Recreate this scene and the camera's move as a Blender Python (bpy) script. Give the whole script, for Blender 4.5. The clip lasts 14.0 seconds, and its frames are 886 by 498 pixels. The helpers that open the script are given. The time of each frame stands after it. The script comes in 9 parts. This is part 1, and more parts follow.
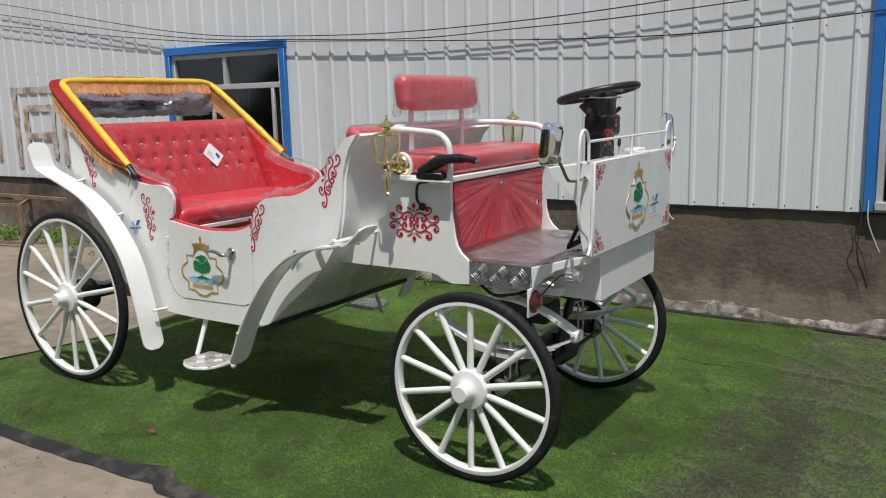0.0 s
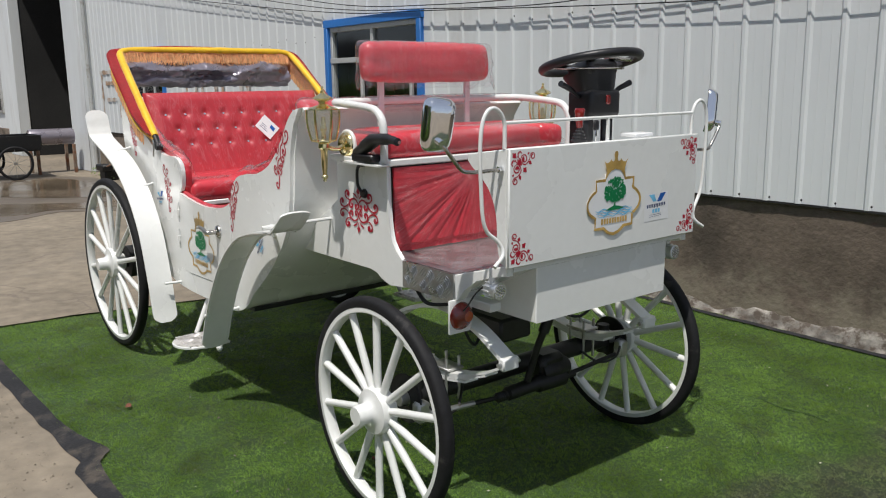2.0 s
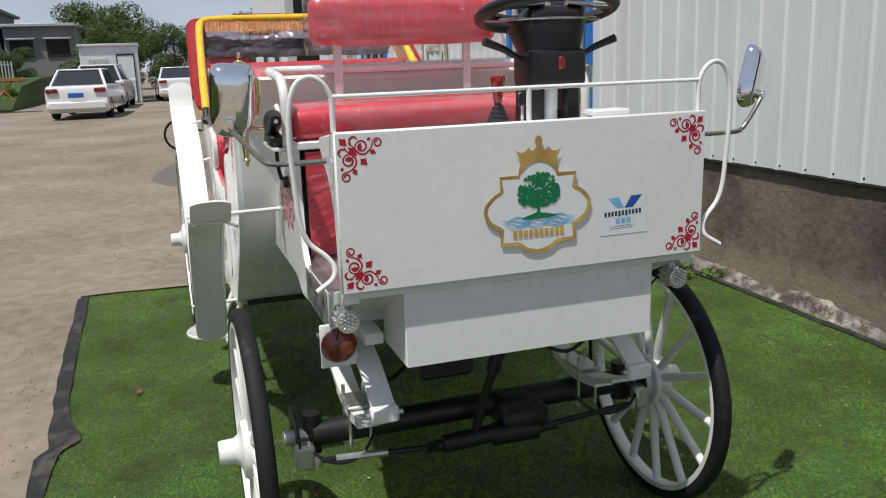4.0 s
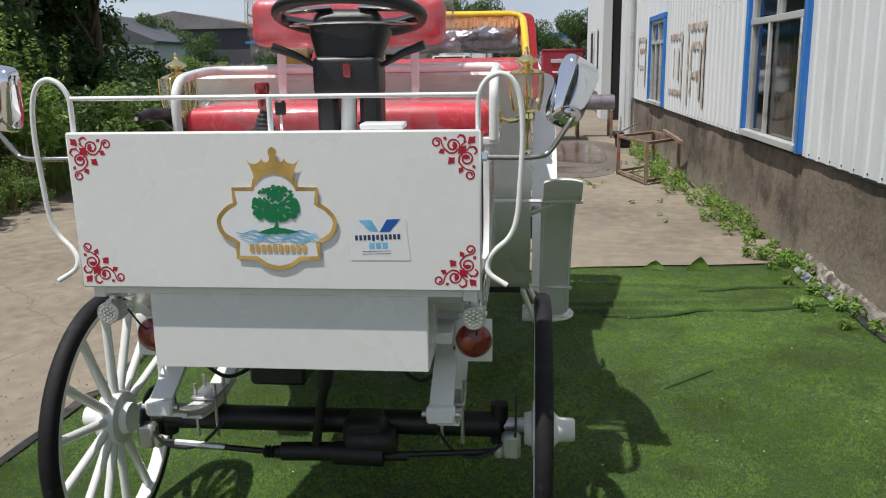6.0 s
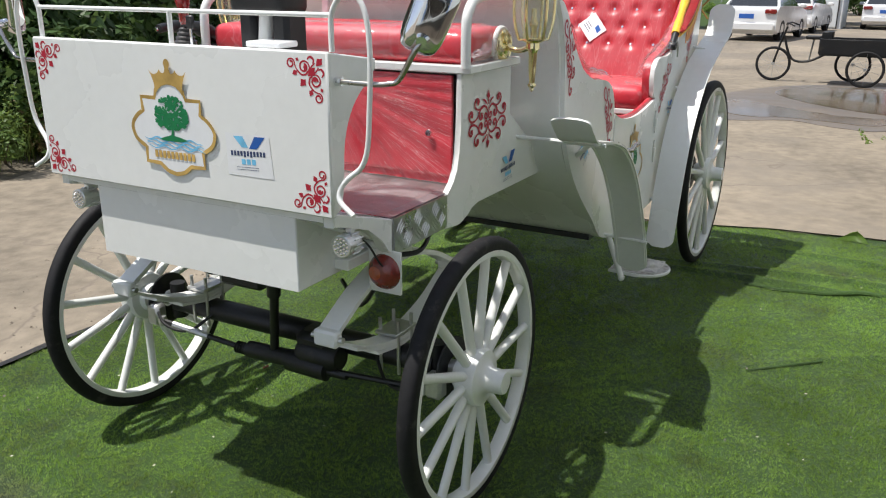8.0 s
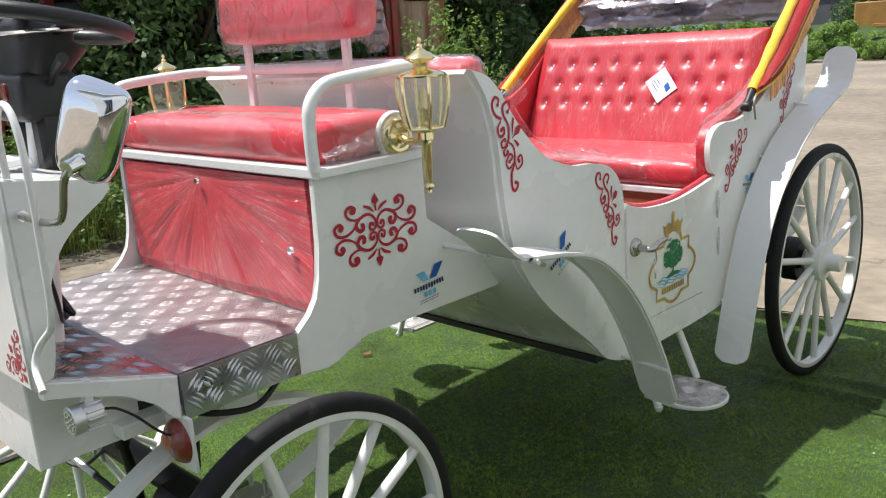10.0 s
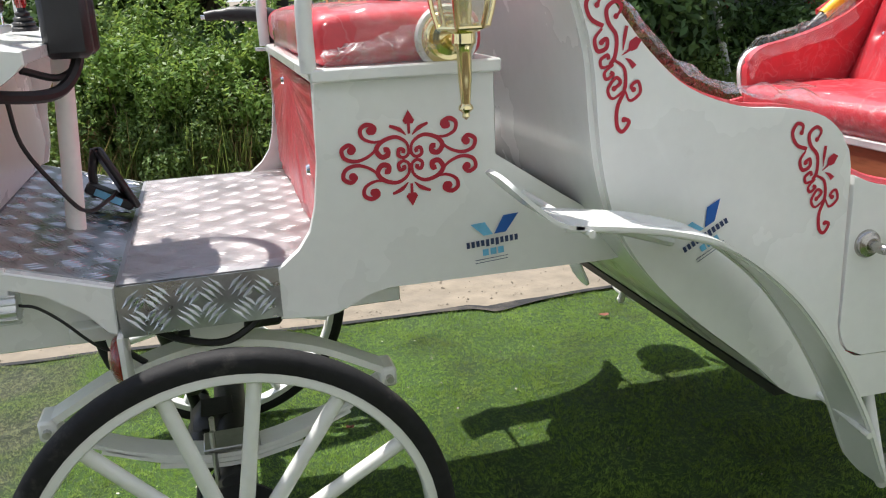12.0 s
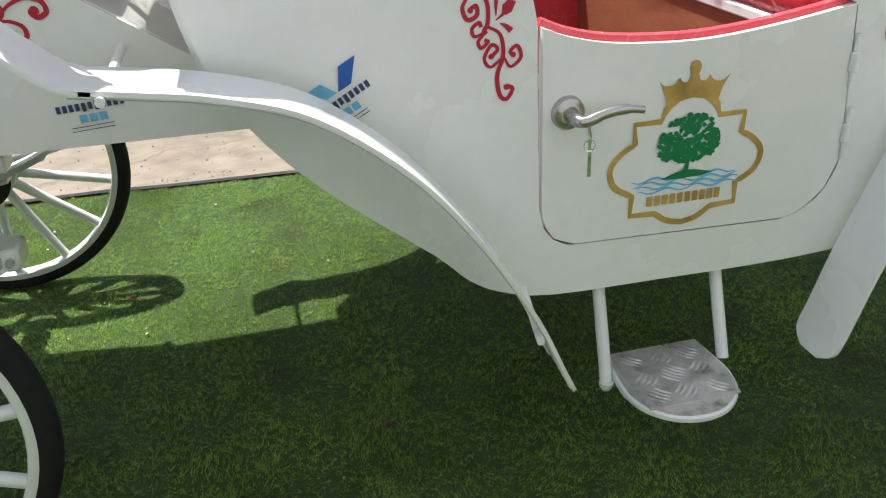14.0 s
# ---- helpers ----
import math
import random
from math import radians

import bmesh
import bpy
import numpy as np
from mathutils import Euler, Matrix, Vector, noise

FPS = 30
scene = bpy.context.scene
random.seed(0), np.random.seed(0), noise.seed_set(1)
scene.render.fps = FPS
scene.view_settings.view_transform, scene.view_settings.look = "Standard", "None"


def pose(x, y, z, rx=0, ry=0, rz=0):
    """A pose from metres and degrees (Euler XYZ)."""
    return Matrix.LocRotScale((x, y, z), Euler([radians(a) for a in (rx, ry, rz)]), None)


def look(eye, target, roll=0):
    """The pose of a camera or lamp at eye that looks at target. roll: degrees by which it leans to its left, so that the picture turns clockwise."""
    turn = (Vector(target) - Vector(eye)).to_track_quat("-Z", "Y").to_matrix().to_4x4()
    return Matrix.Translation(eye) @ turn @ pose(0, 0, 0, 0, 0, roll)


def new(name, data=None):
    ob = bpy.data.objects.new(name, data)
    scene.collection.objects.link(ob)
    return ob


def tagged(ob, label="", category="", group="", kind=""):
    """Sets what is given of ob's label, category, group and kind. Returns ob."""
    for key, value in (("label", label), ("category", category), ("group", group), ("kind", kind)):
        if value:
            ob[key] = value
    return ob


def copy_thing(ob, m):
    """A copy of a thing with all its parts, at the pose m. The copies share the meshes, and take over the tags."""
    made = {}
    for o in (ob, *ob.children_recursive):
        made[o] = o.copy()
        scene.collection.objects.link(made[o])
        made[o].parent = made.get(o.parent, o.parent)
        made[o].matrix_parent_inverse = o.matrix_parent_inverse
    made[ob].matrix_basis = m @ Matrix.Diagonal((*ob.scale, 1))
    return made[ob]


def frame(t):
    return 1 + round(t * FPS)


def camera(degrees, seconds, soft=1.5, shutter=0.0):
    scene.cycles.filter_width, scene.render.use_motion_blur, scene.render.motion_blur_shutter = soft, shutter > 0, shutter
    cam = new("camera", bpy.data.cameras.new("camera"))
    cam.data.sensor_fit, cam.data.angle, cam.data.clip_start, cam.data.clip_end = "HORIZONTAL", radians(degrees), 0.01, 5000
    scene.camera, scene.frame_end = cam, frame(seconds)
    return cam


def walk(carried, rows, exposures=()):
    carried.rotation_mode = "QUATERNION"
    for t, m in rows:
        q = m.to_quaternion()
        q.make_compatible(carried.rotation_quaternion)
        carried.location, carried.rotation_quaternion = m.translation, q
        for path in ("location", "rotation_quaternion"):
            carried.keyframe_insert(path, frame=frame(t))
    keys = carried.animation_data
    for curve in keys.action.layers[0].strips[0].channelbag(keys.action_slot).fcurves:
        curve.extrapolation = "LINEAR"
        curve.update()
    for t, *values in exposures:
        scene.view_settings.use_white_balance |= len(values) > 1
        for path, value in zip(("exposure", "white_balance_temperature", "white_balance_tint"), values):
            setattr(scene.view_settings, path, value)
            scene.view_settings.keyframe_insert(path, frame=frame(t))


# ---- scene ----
cam = camera(55.9, 14.0, soft=1.1)
PATH = [
    (0, (1.608, -3.426, 1.552), (0.563, -1.761, 1.189), -0.6),
    (0.5, (1.829, -3.169, 1.564), (0.669, -1.583, 1.189), -0.4),
    (1, (1.949, -2.866, 1.533), (0.652, -1.394, 1.145), -0.5),
    (1.5, (2.103, -2.512, 1.52), (0.684, -1.16, 1.123), -0.5),
    (2, (2.219, -2.182, 1.521), (0.701, -0.948, 1.107), -0.2),
    (2.2, (2.214, -2.056, 1.507), (0.661, -0.87, 1.085), -0.1),
    (4.3, (2.211, -0.622, 1.476), (0.339, -0.1, 1.004), -1.8),
    (4.5, (2.229, -0.478, 1.484), (0.338, -0.026, 1.015), -1.8),
    (5, (2.21, -0.105, 1.453), (0.277, 0.116, 0.988), -1.8),
    (5.5, (2.223, 0.261, 1.466), (0.278, 0.284, 1.001), -1.2),
    (6, (2.247, 0.575, 1.475), (0.313, 0.376, 1.005), -1.0),
    (6.5, (2.149, 0.792, 1.465), (0.258, 0.363, 0.974), -0.7),
    (7, (2.109, 1.085, 1.443), (0.287, 0.45, 0.915), 0.0),
    (7.2, (2.089, 1.206, 1.45), (0.299, 0.504, 0.901), 0.2),
    (9.3, (1.259, 1.821, 1.453), (-0.221, 0.616, 0.854), -2.3),
    (9.5, (1.143, 1.855, 1.45), (-0.304, 0.599, 0.878), -2.8),
    (10, (0.869, 1.918, 1.479), (-0.504, 0.553, 0.979), -4.0),
    (10.5, (0.608, 1.889, 1.487), (-0.663, 0.408, 1.052), -4.6),
    (11, (0.356, 1.919, 1.473), (-0.749, 0.308, 1.043), -3.9),
    (11.5, (0.116, 1.979, 1.438), (-0.724, 0.234, 0.94), -3.1),
    (12, (-0.033, 1.937, 1.335), (-0.534, 0.093, 0.744), -2.5),
    (12.5, (-0.172, 1.954, 1.299), (-0.317, 0.1, 0.563), -2.6),
    (13, (-0.355, 2.006, 1.281), (-0.279, 0.195, 0.434), -3.7),
    (13.3, (-0.484, 1.996, 1.268), (-0.51, 0.207, 0.374), -3.4),
    (13.5, (-0.562, 1.964, 1.264), (-0.711, 0.182, 0.369), -2.9),
    (14, (-0.794, 1.865, 1.256), (-1.175, 0.131, 0.336), -2.7),
]
walk(cam, [(t, look(eye, target, roll)) for t, eye, target, roll in PATH],
     exposures=[(0, 0.04), (2.2, 0.04), (4.5, 0.12), (5.5, 0.18), (7.2, 0.44), (9.5, 0.77), (11.5, 0.9), (12.5, 1.0), (13, 1.02), (14, 1.12)])

# ---- light ----
SUN = Vector((0.23, -0.36, 1.0)).normalized()
world = bpy.data.worlds.new("sky")
scene.world = world
world.use_nodes = True
wn = world.node_tree
sky = wn.nodes.new("ShaderNodeTexSky")
sky.sky_type = "NISHITA"
sky.sun_disc = False
sky.sun_elevation = math.asin(SUN.z)
sky.sun_rotation = math.atan2(SUN.x, SUN.y)
sky.air_density, sky.dust_density, sky.ozone_density = 0.8, 0.0, 3.0
haze = wn.nodes.new("ShaderNodeHueSaturation")
haze.inputs["Saturation"].default_value = 0.62
wn.links.new(sky.outputs[0], haze.inputs["Color"])
# thin broken cloud over the whole sky
cloud, veil, cover, over = wn.nodes.new("ShaderNodeTexNoise"), wn.nodes.new("ShaderNodeMix"), wn.nodes.new("ShaderNodeMapRange"), wn.nodes.new("ShaderNodeTexCoord")
stretch_ = wn.nodes.new("ShaderNodeMapping")
stretch_.inputs["Scale"].default_value = (1, 1, 3.5)
wn.links.new(over.outputs["Generated"], stretch_.inputs[0])
wn.links.new(stretch_.outputs[0], cloud.inputs["Vector"])
cloud.inputs["Scale"].default_value, cloud.inputs["Detail"].default_value = 3.0, 7
wn.links.new(cloud.outputs["Fac"], cover.inputs["Value"])
cover.inputs["From Min"].default_value, cover.inputs["From Max"].default_value = 0.35, 0.65
cover.inputs["To Min"].default_value, cover.inputs["To Max"].default_value = 0.55, 0.85
veil.data_type = "RGBA"
veil.inputs[7].default_value = (2.95, 3.35, 4.25, 1)
wn.links.new(cover.outputs[0], veil.inputs[0])
wn.links.new(haze.outputs[0], veil.inputs[6])
wn.links.new(veil.outputs[2], wn.nodes["Background"].inputs[0])
wn.nodes["Background"].inputs[1].default_value = 0.115
sun = new("sun", bpy.data.lights.new("sun", "SUN"))
sun.data.energy, sun.data.angle, sun.data.color = 3.9, radians(0.6), (1.0, 0.96, 0.9)
sun.matrix_world = look(SUN * 30, (0, 0, 0))


# ---- materials ----
def material(name, base, rough=0.5, metal=0.0, coat=0.0, var=0.12, scale=3.0, fine=60.0, bump=0.0, bump_scale=None, rough_var=0.1, stain=None, stain_scale=1.5, stain_at=0.6, stretch=(1, 1, 1), random=0.0, island=0.0, sheen=0.0, spec=0.5, coat_bump=0.0):
    """A surface with variation at two scales, fine relief and, where wanted, stains of a second colour."""
    m = bpy.data.materials.new(name)
    m.use_nodes = True
    n, l = m.node_tree.nodes, m.node_tree.links
    p = n["Principled BSDF"]
    co = n.new("ShaderNodeTexCoord")
    mp = n.new("ShaderNodeMapping")
    mp.inputs["Scale"].default_value = stretch
    l.new(co.outputs["Object"], mp.inputs[0])

    def noise_tex(s, detail=5.0, r=0.55):
        t = n.new("ShaderNodeTexNoise")
        t.inputs["Scale"].default_value, t.inputs["Detail"].default_value, t.inputs["Roughness"].default_value = s, detail, r
        l.new(mp.outputs[0], t.inputs["Vector"])
        return t

    def ramp(src, a, b, lo, hi):
        r = n.new("ShaderNodeMapRange")
        r.inputs["From Min"].default_value, r.inputs["From Max"].default_value = a, b
        r.inputs["To Min"].default_value, r.inputs["To Max"].default_value = lo, hi
        l.new(src, r.inputs["Value"])
        return r.outputs[0]

    big, small = noise_tex(scale), noise_tex(fine)
    add = n.new("ShaderNodeMath")
    add.operation = "ADD"
    l.new(ramp(big.outputs["Fac"], 0.3, 0.7, 1 - var, 1 + var), add.inputs[0])
    l.new(ramp(small.outputs["Fac"], 0.3, 0.7, -var * 0.7, var * 0.7), add.inputs[1])
    value = add.outputs[0]
    if random or island:
        src = n.new("ShaderNodeObjectInfo").outputs["Random"] if random else n.new("ShaderNodeNewGeometry").outputs["Random Per Island"]
        k = random or island
        mul = n.new("ShaderNodeMath")
        mul.operation = "MULTIPLY"
        l.new(value, mul.inputs[0])
        l.new(ramp(src, 0, 1, 1 - k, 1 + k), mul.inputs[1])
        value = mul.outputs[0]
    hsv = n.new("ShaderNodeHueSaturation")
    hsv.inputs["Color"].default_value = (*base, 1)
    l.new(value, hsv.inputs["Value"])
    colour = hsv.outputs[0]
    if stain:
        st = noise_tex(stain_scale, 8.0, 0.65)
        mix = n.new("ShaderNodeMix")
        mix.data_type = "RGBA"
        l.new(ramp(st.outputs["Fac"], stain_at - 0.06, stain_at + 0.1, 0, 1), mix.inputs[0])
        l.new(colour, mix.inputs[6])
        mix.inputs[7].default_value = (*stain, 1)
        colour = mix.outputs[2]
    l.new(colour, p.inputs["Base Color"])
    l.new(ramp(big.outputs["Fac"], 0.3, 0.7, max(0.02, rough - rough_var * 0.5), min(1, rough + rough_var)), p.inputs["Roughness"])
    p.inputs["Metallic"].default_value = metal
    p.inputs["Coat Weight"].default_value = coat
    p.inputs["Coat Roughness"].default_value = 0.06
    p.inputs["Specular IOR Level"].default_value = spec
    p.inputs["Sheen Weight"].default_value = sheen
    if bump:
        b = n.new("ShaderNodeBump")
        b.inputs["Strength"].default_value, b.inputs["Distance"].default_value = bump, 0.01
        l.new((noise_tex(bump_scale) if bump_scale else small).outputs["Fac"], b.inputs["Height"])
        l.new(b.outputs[0], p.inputs["Normal"])
        if coat:
            l.new(b.outputs[0], p.inputs["Coat Normal"])
    return m


def creases(n, l, vector, scale, width=0.018, detail=3.0):
    """Thin wandering crease lines, 0 to 1."""
    out = None
    for k, s in enumerate((scale, scale * 2.3)):
        t, a, r = n.new("ShaderNodeTexNoise"), n.new("ShaderNodeMath"), n.new("ShaderNodeMapRange")
        t.inputs["Scale"].default_value, t.inputs["Detail"].default_value, t.inputs["Distortion"].default_value = s, detail, 0.6
        l.new(vector, t.inputs["Vector"])
        a.operation = "SUBTRACT"
        a.inputs[1].default_value = 0.5 + 0.03 * k
        l.new(t.outputs["Fac"], a.inputs[0])
        ab = n.new("ShaderNodeMath")
        ab.operation = "ABSOLUTE"
        l.new(a.outputs[0], ab.inputs[0])
        r.inputs["From Min"].default_value, r.inputs["From Max"].default_value = 0.0, width * (1 + 0.5 * k)
        r.inputs["To Min"].default_value, r.inputs["To Max"].default_value = 1.0 - 0.4 * k, 0.0
        l.new(ab.outputs[0], r.inputs["Value"])
        if out is None:
            out = r.outputs[0]
        else:
            mx = n.new("ShaderNodeMath")
            mx.operation = "MAXIMUM"
            l.new(out, mx.inputs[0])
            l.new(r.outputs[0], mx.inputs[1])
            out = mx.outputs[0]
    return out


def fan_vector(n, l, co, centre, around, along):
    """Coordinates that fan out round a point of the y-z plane."""
    sep, at, ra = n.new("ShaderNodeSeparateXYZ"), n.new("ShaderNodeMath"), n.new("ShaderNodeVectorMath")
    sub = n.new("ShaderNodeVectorMath")
    sub.operation = "SUBTRACT"
    sub.inputs[1].default_value = centre
    l.new(co, sub.inputs[0])
    l.new(sub.outputs[0], sep.inputs[0])
    at.operation = "ARCTAN2"
    l.new(sep.outputs[1], at.inputs[0])
    neg = n.new("ShaderNodeMath")
    neg.operation = "MULTIPLY"
    neg.inputs[1].default_value = -1.0
    l.new(sep.outputs[2], neg.inputs[0])
    l.new(neg.outputs[0], at.inputs[1])
    ra.operation = "LENGTH"
    l.new(sub.outputs[0], ra.inputs[0])
    com = n.new("ShaderNodeCombineXYZ")
    for k, (src, mul) in enumerate(((at.outputs[0], around), (ra.outputs["Value"], along))):
        mm = n.new("ShaderNodeMath")
        mm.operation = "MULTIPLY"
        mm.inputs[1].default_value = mul
        l.new(src, mm.inputs[0])
        l.new(mm.outputs[0], com.inputs[k])
    return com.outputs[0]


def film_material(name, gloss=0.16, tint=(1, 1, 1), bump=0.6, scale=14.0, milk=0.0, crease=0.0, milk_colour=(0.85, 0.83, 0.84)):
    """Clear plastic film: mostly see-through, with a glossy crumpled surface; whiter where it is creased."""
    m = bpy.data.materials.new(name)
    m.use_nodes = True
    n, l = m.node_tree.nodes, m.node_tree.links
    n.remove(n["Principled BSDF"])
    tr, gl, mix = n.new("ShaderNodeBsdfTransparent"), n.new("ShaderNodeBsdfGlossy"), n.new("ShaderNodeMixShader")
    tr.inputs[0].default_value = (*tint, 1)
    gl.inputs["Roughness"].default_value = 0.12
    fr, pw, sc = n.new("ShaderNodeLayerWeight"), n.new("ShaderNodeMath"), n.new("ShaderNodeMath")
    pw.operation, pw.inputs[1].default_value = "POWER", 5.0
    sc.operation = "MULTIPLY_ADD"
    sc.inputs[1].default_value, sc.inputs[2].default_value = gloss * 7, gloss * 0.45
    sc.use_clamp = True
    l.new(fr.outputs["Facing"], pw.inputs[0])
    l.new(pw.outputs[0], sc.inputs[0])
    l.new(sc.outputs[0], mix.inputs[0])
    t, b, co = n.new("ShaderNodeTexNoise"), n.new("ShaderNodeBump"), n.new("ShaderNodeTexCoord")
    t.inputs["Scale"].default_value, t.inputs["Detail"].default_value, t.inputs["Distortion"].default_value = scale, 6, 1.5
    b.inputs["Strength"].default_value, b.inputs["Distance"].default_value = bump, 0.02
    l.new(co.outputs["Object"], t.inputs["Vector"])
    l.new(t.outputs["Fac"], b.inputs["Height"])
    l.new(b.outputs[0], gl.inputs["Normal"])
    l.new(b.outputs[0], fr.inputs["Normal"])
    l.new(tr.outputs[0], mix.inputs[1])
    l.new(gl.outputs[0], mix.inputs[2])
    last = mix.outputs[0]
    if milk or crease:
        df, mk, am = n.new("ShaderNodeBsdfDiffuse"), n.new("ShaderNodeMixShader"), n.new("ShaderNodeMath")
        df.inputs[0].default_value = (*milk_colour, 1)
        am.operation = "MULTIPLY_ADD"
        am.inputs[1].default_value, am.inputs[2].default_value = crease, milk
        l.new(creases(n, l, co.outputs["Object"], scale * 0.7, 0.012), am.inputs[0])
        l.new(am.outputs[0], mk.inputs[0])
        l.new(last, mk.inputs[1])
        l.new(df.outputs[0], mk.inputs[2])
        last = mk.outputs[0]
    l.new(last, n["Material Output"].inputs[0])
    return m


def wrapped_material(name, base, bump=0.55, stretch=(1, 1, 1), scale=9.0, rough=0.45, white=0.35, fan=None):
    """Upholstery under tight clear film: coloured cover, glossy creased coat, milky where the film is folded."""
    m = material(name, base, rough=rough, coat=0.65, var=0.10, scale=4, fine=40)
    n, l = m.node_tree.nodes, m.node_tree.links
    p = n["Principled BSDF"]
    p.inputs["Coat Roughness"].default_value = 0.10
    co, mp, t, b = n.new("ShaderNodeTexCoord"), n.new("ShaderNodeMapping"), n.new("ShaderNodeTexNoise"), n.new("ShaderNodeBump")
    mp.inputs["Scale"].default_value = stretch
    l.new(co.outputs["Object"], mp.inputs[0])
    vec = fan_vector(n, l, co.outputs["Object"], fan, 8.0, 0.8) if fan else mp.outputs[0]
    line = creases(n, l, vec, scale, 0.010 if fan else 0.018)
    t.inputs["Scale"].default_value, t.inputs["Detail"].default_value = scale * 0.6, 4
    l.new(vec, t.inputs["Vector"])
    patch_, amount, mul = n.new("ShaderNodeTexNoise"), n.new("ShaderNodeMapRange"), n.new("ShaderNodeMath")
    patch_.inputs["Scale"].default_value, patch_.inputs["Detail"].default_value = 5.0, 3
    l.new(co.outputs["Object"], patch_.inputs["Vector"])
    amount.inputs["From Min"].default_value, amount.inputs["From Max"].default_value = 0.36, 0.66
    amount.inputs["To Min"].default_value, amount.inputs["To Max"].default_value = 0.1, white
    l.new(patch_.outputs["Fac"], amount.inputs["Value"])
    mul.operation = "MULTIPLY"
    l.new(line, mul.inputs[0])
    l.new(amount.outputs[0], mul.inputs[1])
    haze = n.new("ShaderNodeMath")
    haze.operation = "MULTIPLY_ADD"
    haze.inputs[1].default_value = 0.12
    l.new(amount.outputs[0], haze.inputs[0])
    l.new(mul.outputs[0], haze.inputs[2])
    mixc = n.new("ShaderNodeMix")
    mixc.data_type = "RGBA"
    l.new(haze.outputs[0], mixc.inputs[0])
    l.new(p.inputs["Base Color"].links[0].from_socket, mixc.inputs[6])
    mixc.inputs[7].default_value = (0.86, 0.70, 0.72, 1)
    l.new(mixc.outputs[2], p.inputs["Base Color"])
    sm = n.new("ShaderNodeMath")
    sm.operation = "MULTIPLY_ADD"
    sm.inputs[1].default_value = 0.35
    l.new(line, sm.inputs[0])
    l.new(t.outputs["Fac"], sm.inputs[2])
    b.inputs["Strength"].default_value, b.inputs["Distance"].default_value = bump, 0.02
    l.new(sm.outputs[0], b.inputs["Height"])
    l.new(b.outputs[0], p.inputs["Coat Normal"])
    return m


def glass_material(name, rough=0.02, tint=(1, 1, 1), gloss=0.12):
    m = film_material(name, gloss, tint, bump=0.05, scale=3)
    m.node_tree.nodes["Glossy BSDF"].inputs["Roughness"].default_value = rough
    return m


WHITE = material("white_paint", (0.80, 0.81, 0.79), rough=0.24, coat=0.35, var=0.025, scale=2.2, fine=30, bump=0.02, bump_scale=22, stain=(0.66, 0.65, 0.61), stain_scale=3.0, stain_at=0.72)
TUBE_WHITE = material("white_tube_paint", (0.78, 0.79, 0.77), rough=0.3, coat=0.3, var=0.03, stain=(0.55, 0.54, 0.50), stain_scale=9, stain_at=0.72)
RED_WRAP = wrapped_material("red_leatherette_in_film", (0.60, 0.028, 0.045), bump=0.6, scale=6, white=0.09)
RED_BACK = wrapped_material("red_tufted_leatherette", (0.44, 0.016, 0.028), bump=0.8, stretch=(1, 3.2, 0.6), scale=6, white=0.07)
RED_FRONT = wrapped_material("red_panel_in_creased_film", (0.58, 0.02, 0.04), bump=0.7, scale=3.2, white=0.6, fan=(-0.2, -0.02, 1.165))
RED_HEAD = wrapped_material("red_headrest_in_film", (0.62, 0.025, 0.045), bump=0.5, stretch=(1, 3.4, 0.6), scale=12, white=0.10)
RED_DECAL = material("red_vinyl_decal", (0.42, 0.008, 0.03), rough=0.4, var=0.06)
BLACK = material("black_plastic", (0.012, 0.012, 0.014), rough=0.42, var=0.2, bump=0.08, bump_scale=220)
RUBBER = material("tyre_rubber", (0.010, 0.010, 0.0115), rough=0.7, var=0.35, scale=6, fine=50, bump=0.15, spec=0.35, stain=(0.075, 0.07, 0.065), stain_scale=9, stain_at=0.66)
STEEL_BLACK = material("black_painted_steel", (0.006, 0.006, 0.0065), rough=0.48, var=0.3, bump=0.1, stain=(0.05, 0.04, 0.03), stain_scale=12, stain_at=0.66)
CHROME = material("chrome", (0.82, 0.83, 0.85), rough=0.06, metal=1.0, var=0.02, rough_var=0.04)
SATIN = material("satin_nickel", (0.46, 0.44, 0.41), rough=0.22, metal=1.0, var=0.05)
ZINC = material("zinc_steel", (0.55, 0.55, 0.54), rough=0.42, metal=1.0, var=0.12, stain=(0.20, 0.15, 0.10), stain_scale=20, stain_at=0.68)
BRASS = material("polished_brass", (0.90, 0.77, 0.42), rough=0.14, metal=1.0, var=0.04, rough_var=0.08)
GOLD_PRINT = material("gold_print", (0.52, 0.34, 0.10), rough=0.35, metal=0.25, var=0.35, scale=9, fine=14)
GREEN_PRINT = material("green_print", (0.0, 0.19, 0.062), rough=0.4, var=0.08)
BLUE_PRINT = material("blue_print", (0.01, 0.10, 0.40), rough=0.4, var=0.05)
CYAN_PRINT = material("light_blue_print", (0.16, 0.48, 0.72), rough=0.4, var=0.15, scale=20)
INK = material("dark_ink", (0.03, 0.05, 0.13), rough=0.5, var=0.05)
PAPER = material("white_paper", (0.80, 0.81, 0.82), rough=0.4, coat=0.3, var=0.03)
TREAD = material("filmed_step_plate", (0.66, 0.63, 0.61), rough=0.32, metal=0.5, coat=0.3, var=0.2, scale=9, stain=(0.20, 0.18, 0.165), stain_scale=15, stain_at=0.58)
ALU_BARE = material("bare_checker_plate", (0.52, 0.54, 0.57), rough=0.26, metal=1.0, var=0.10, scale=8, rough_var=0.2, stain=(0.34, 0.35, 0.37), stain_scale=7, stain_at=0.60)
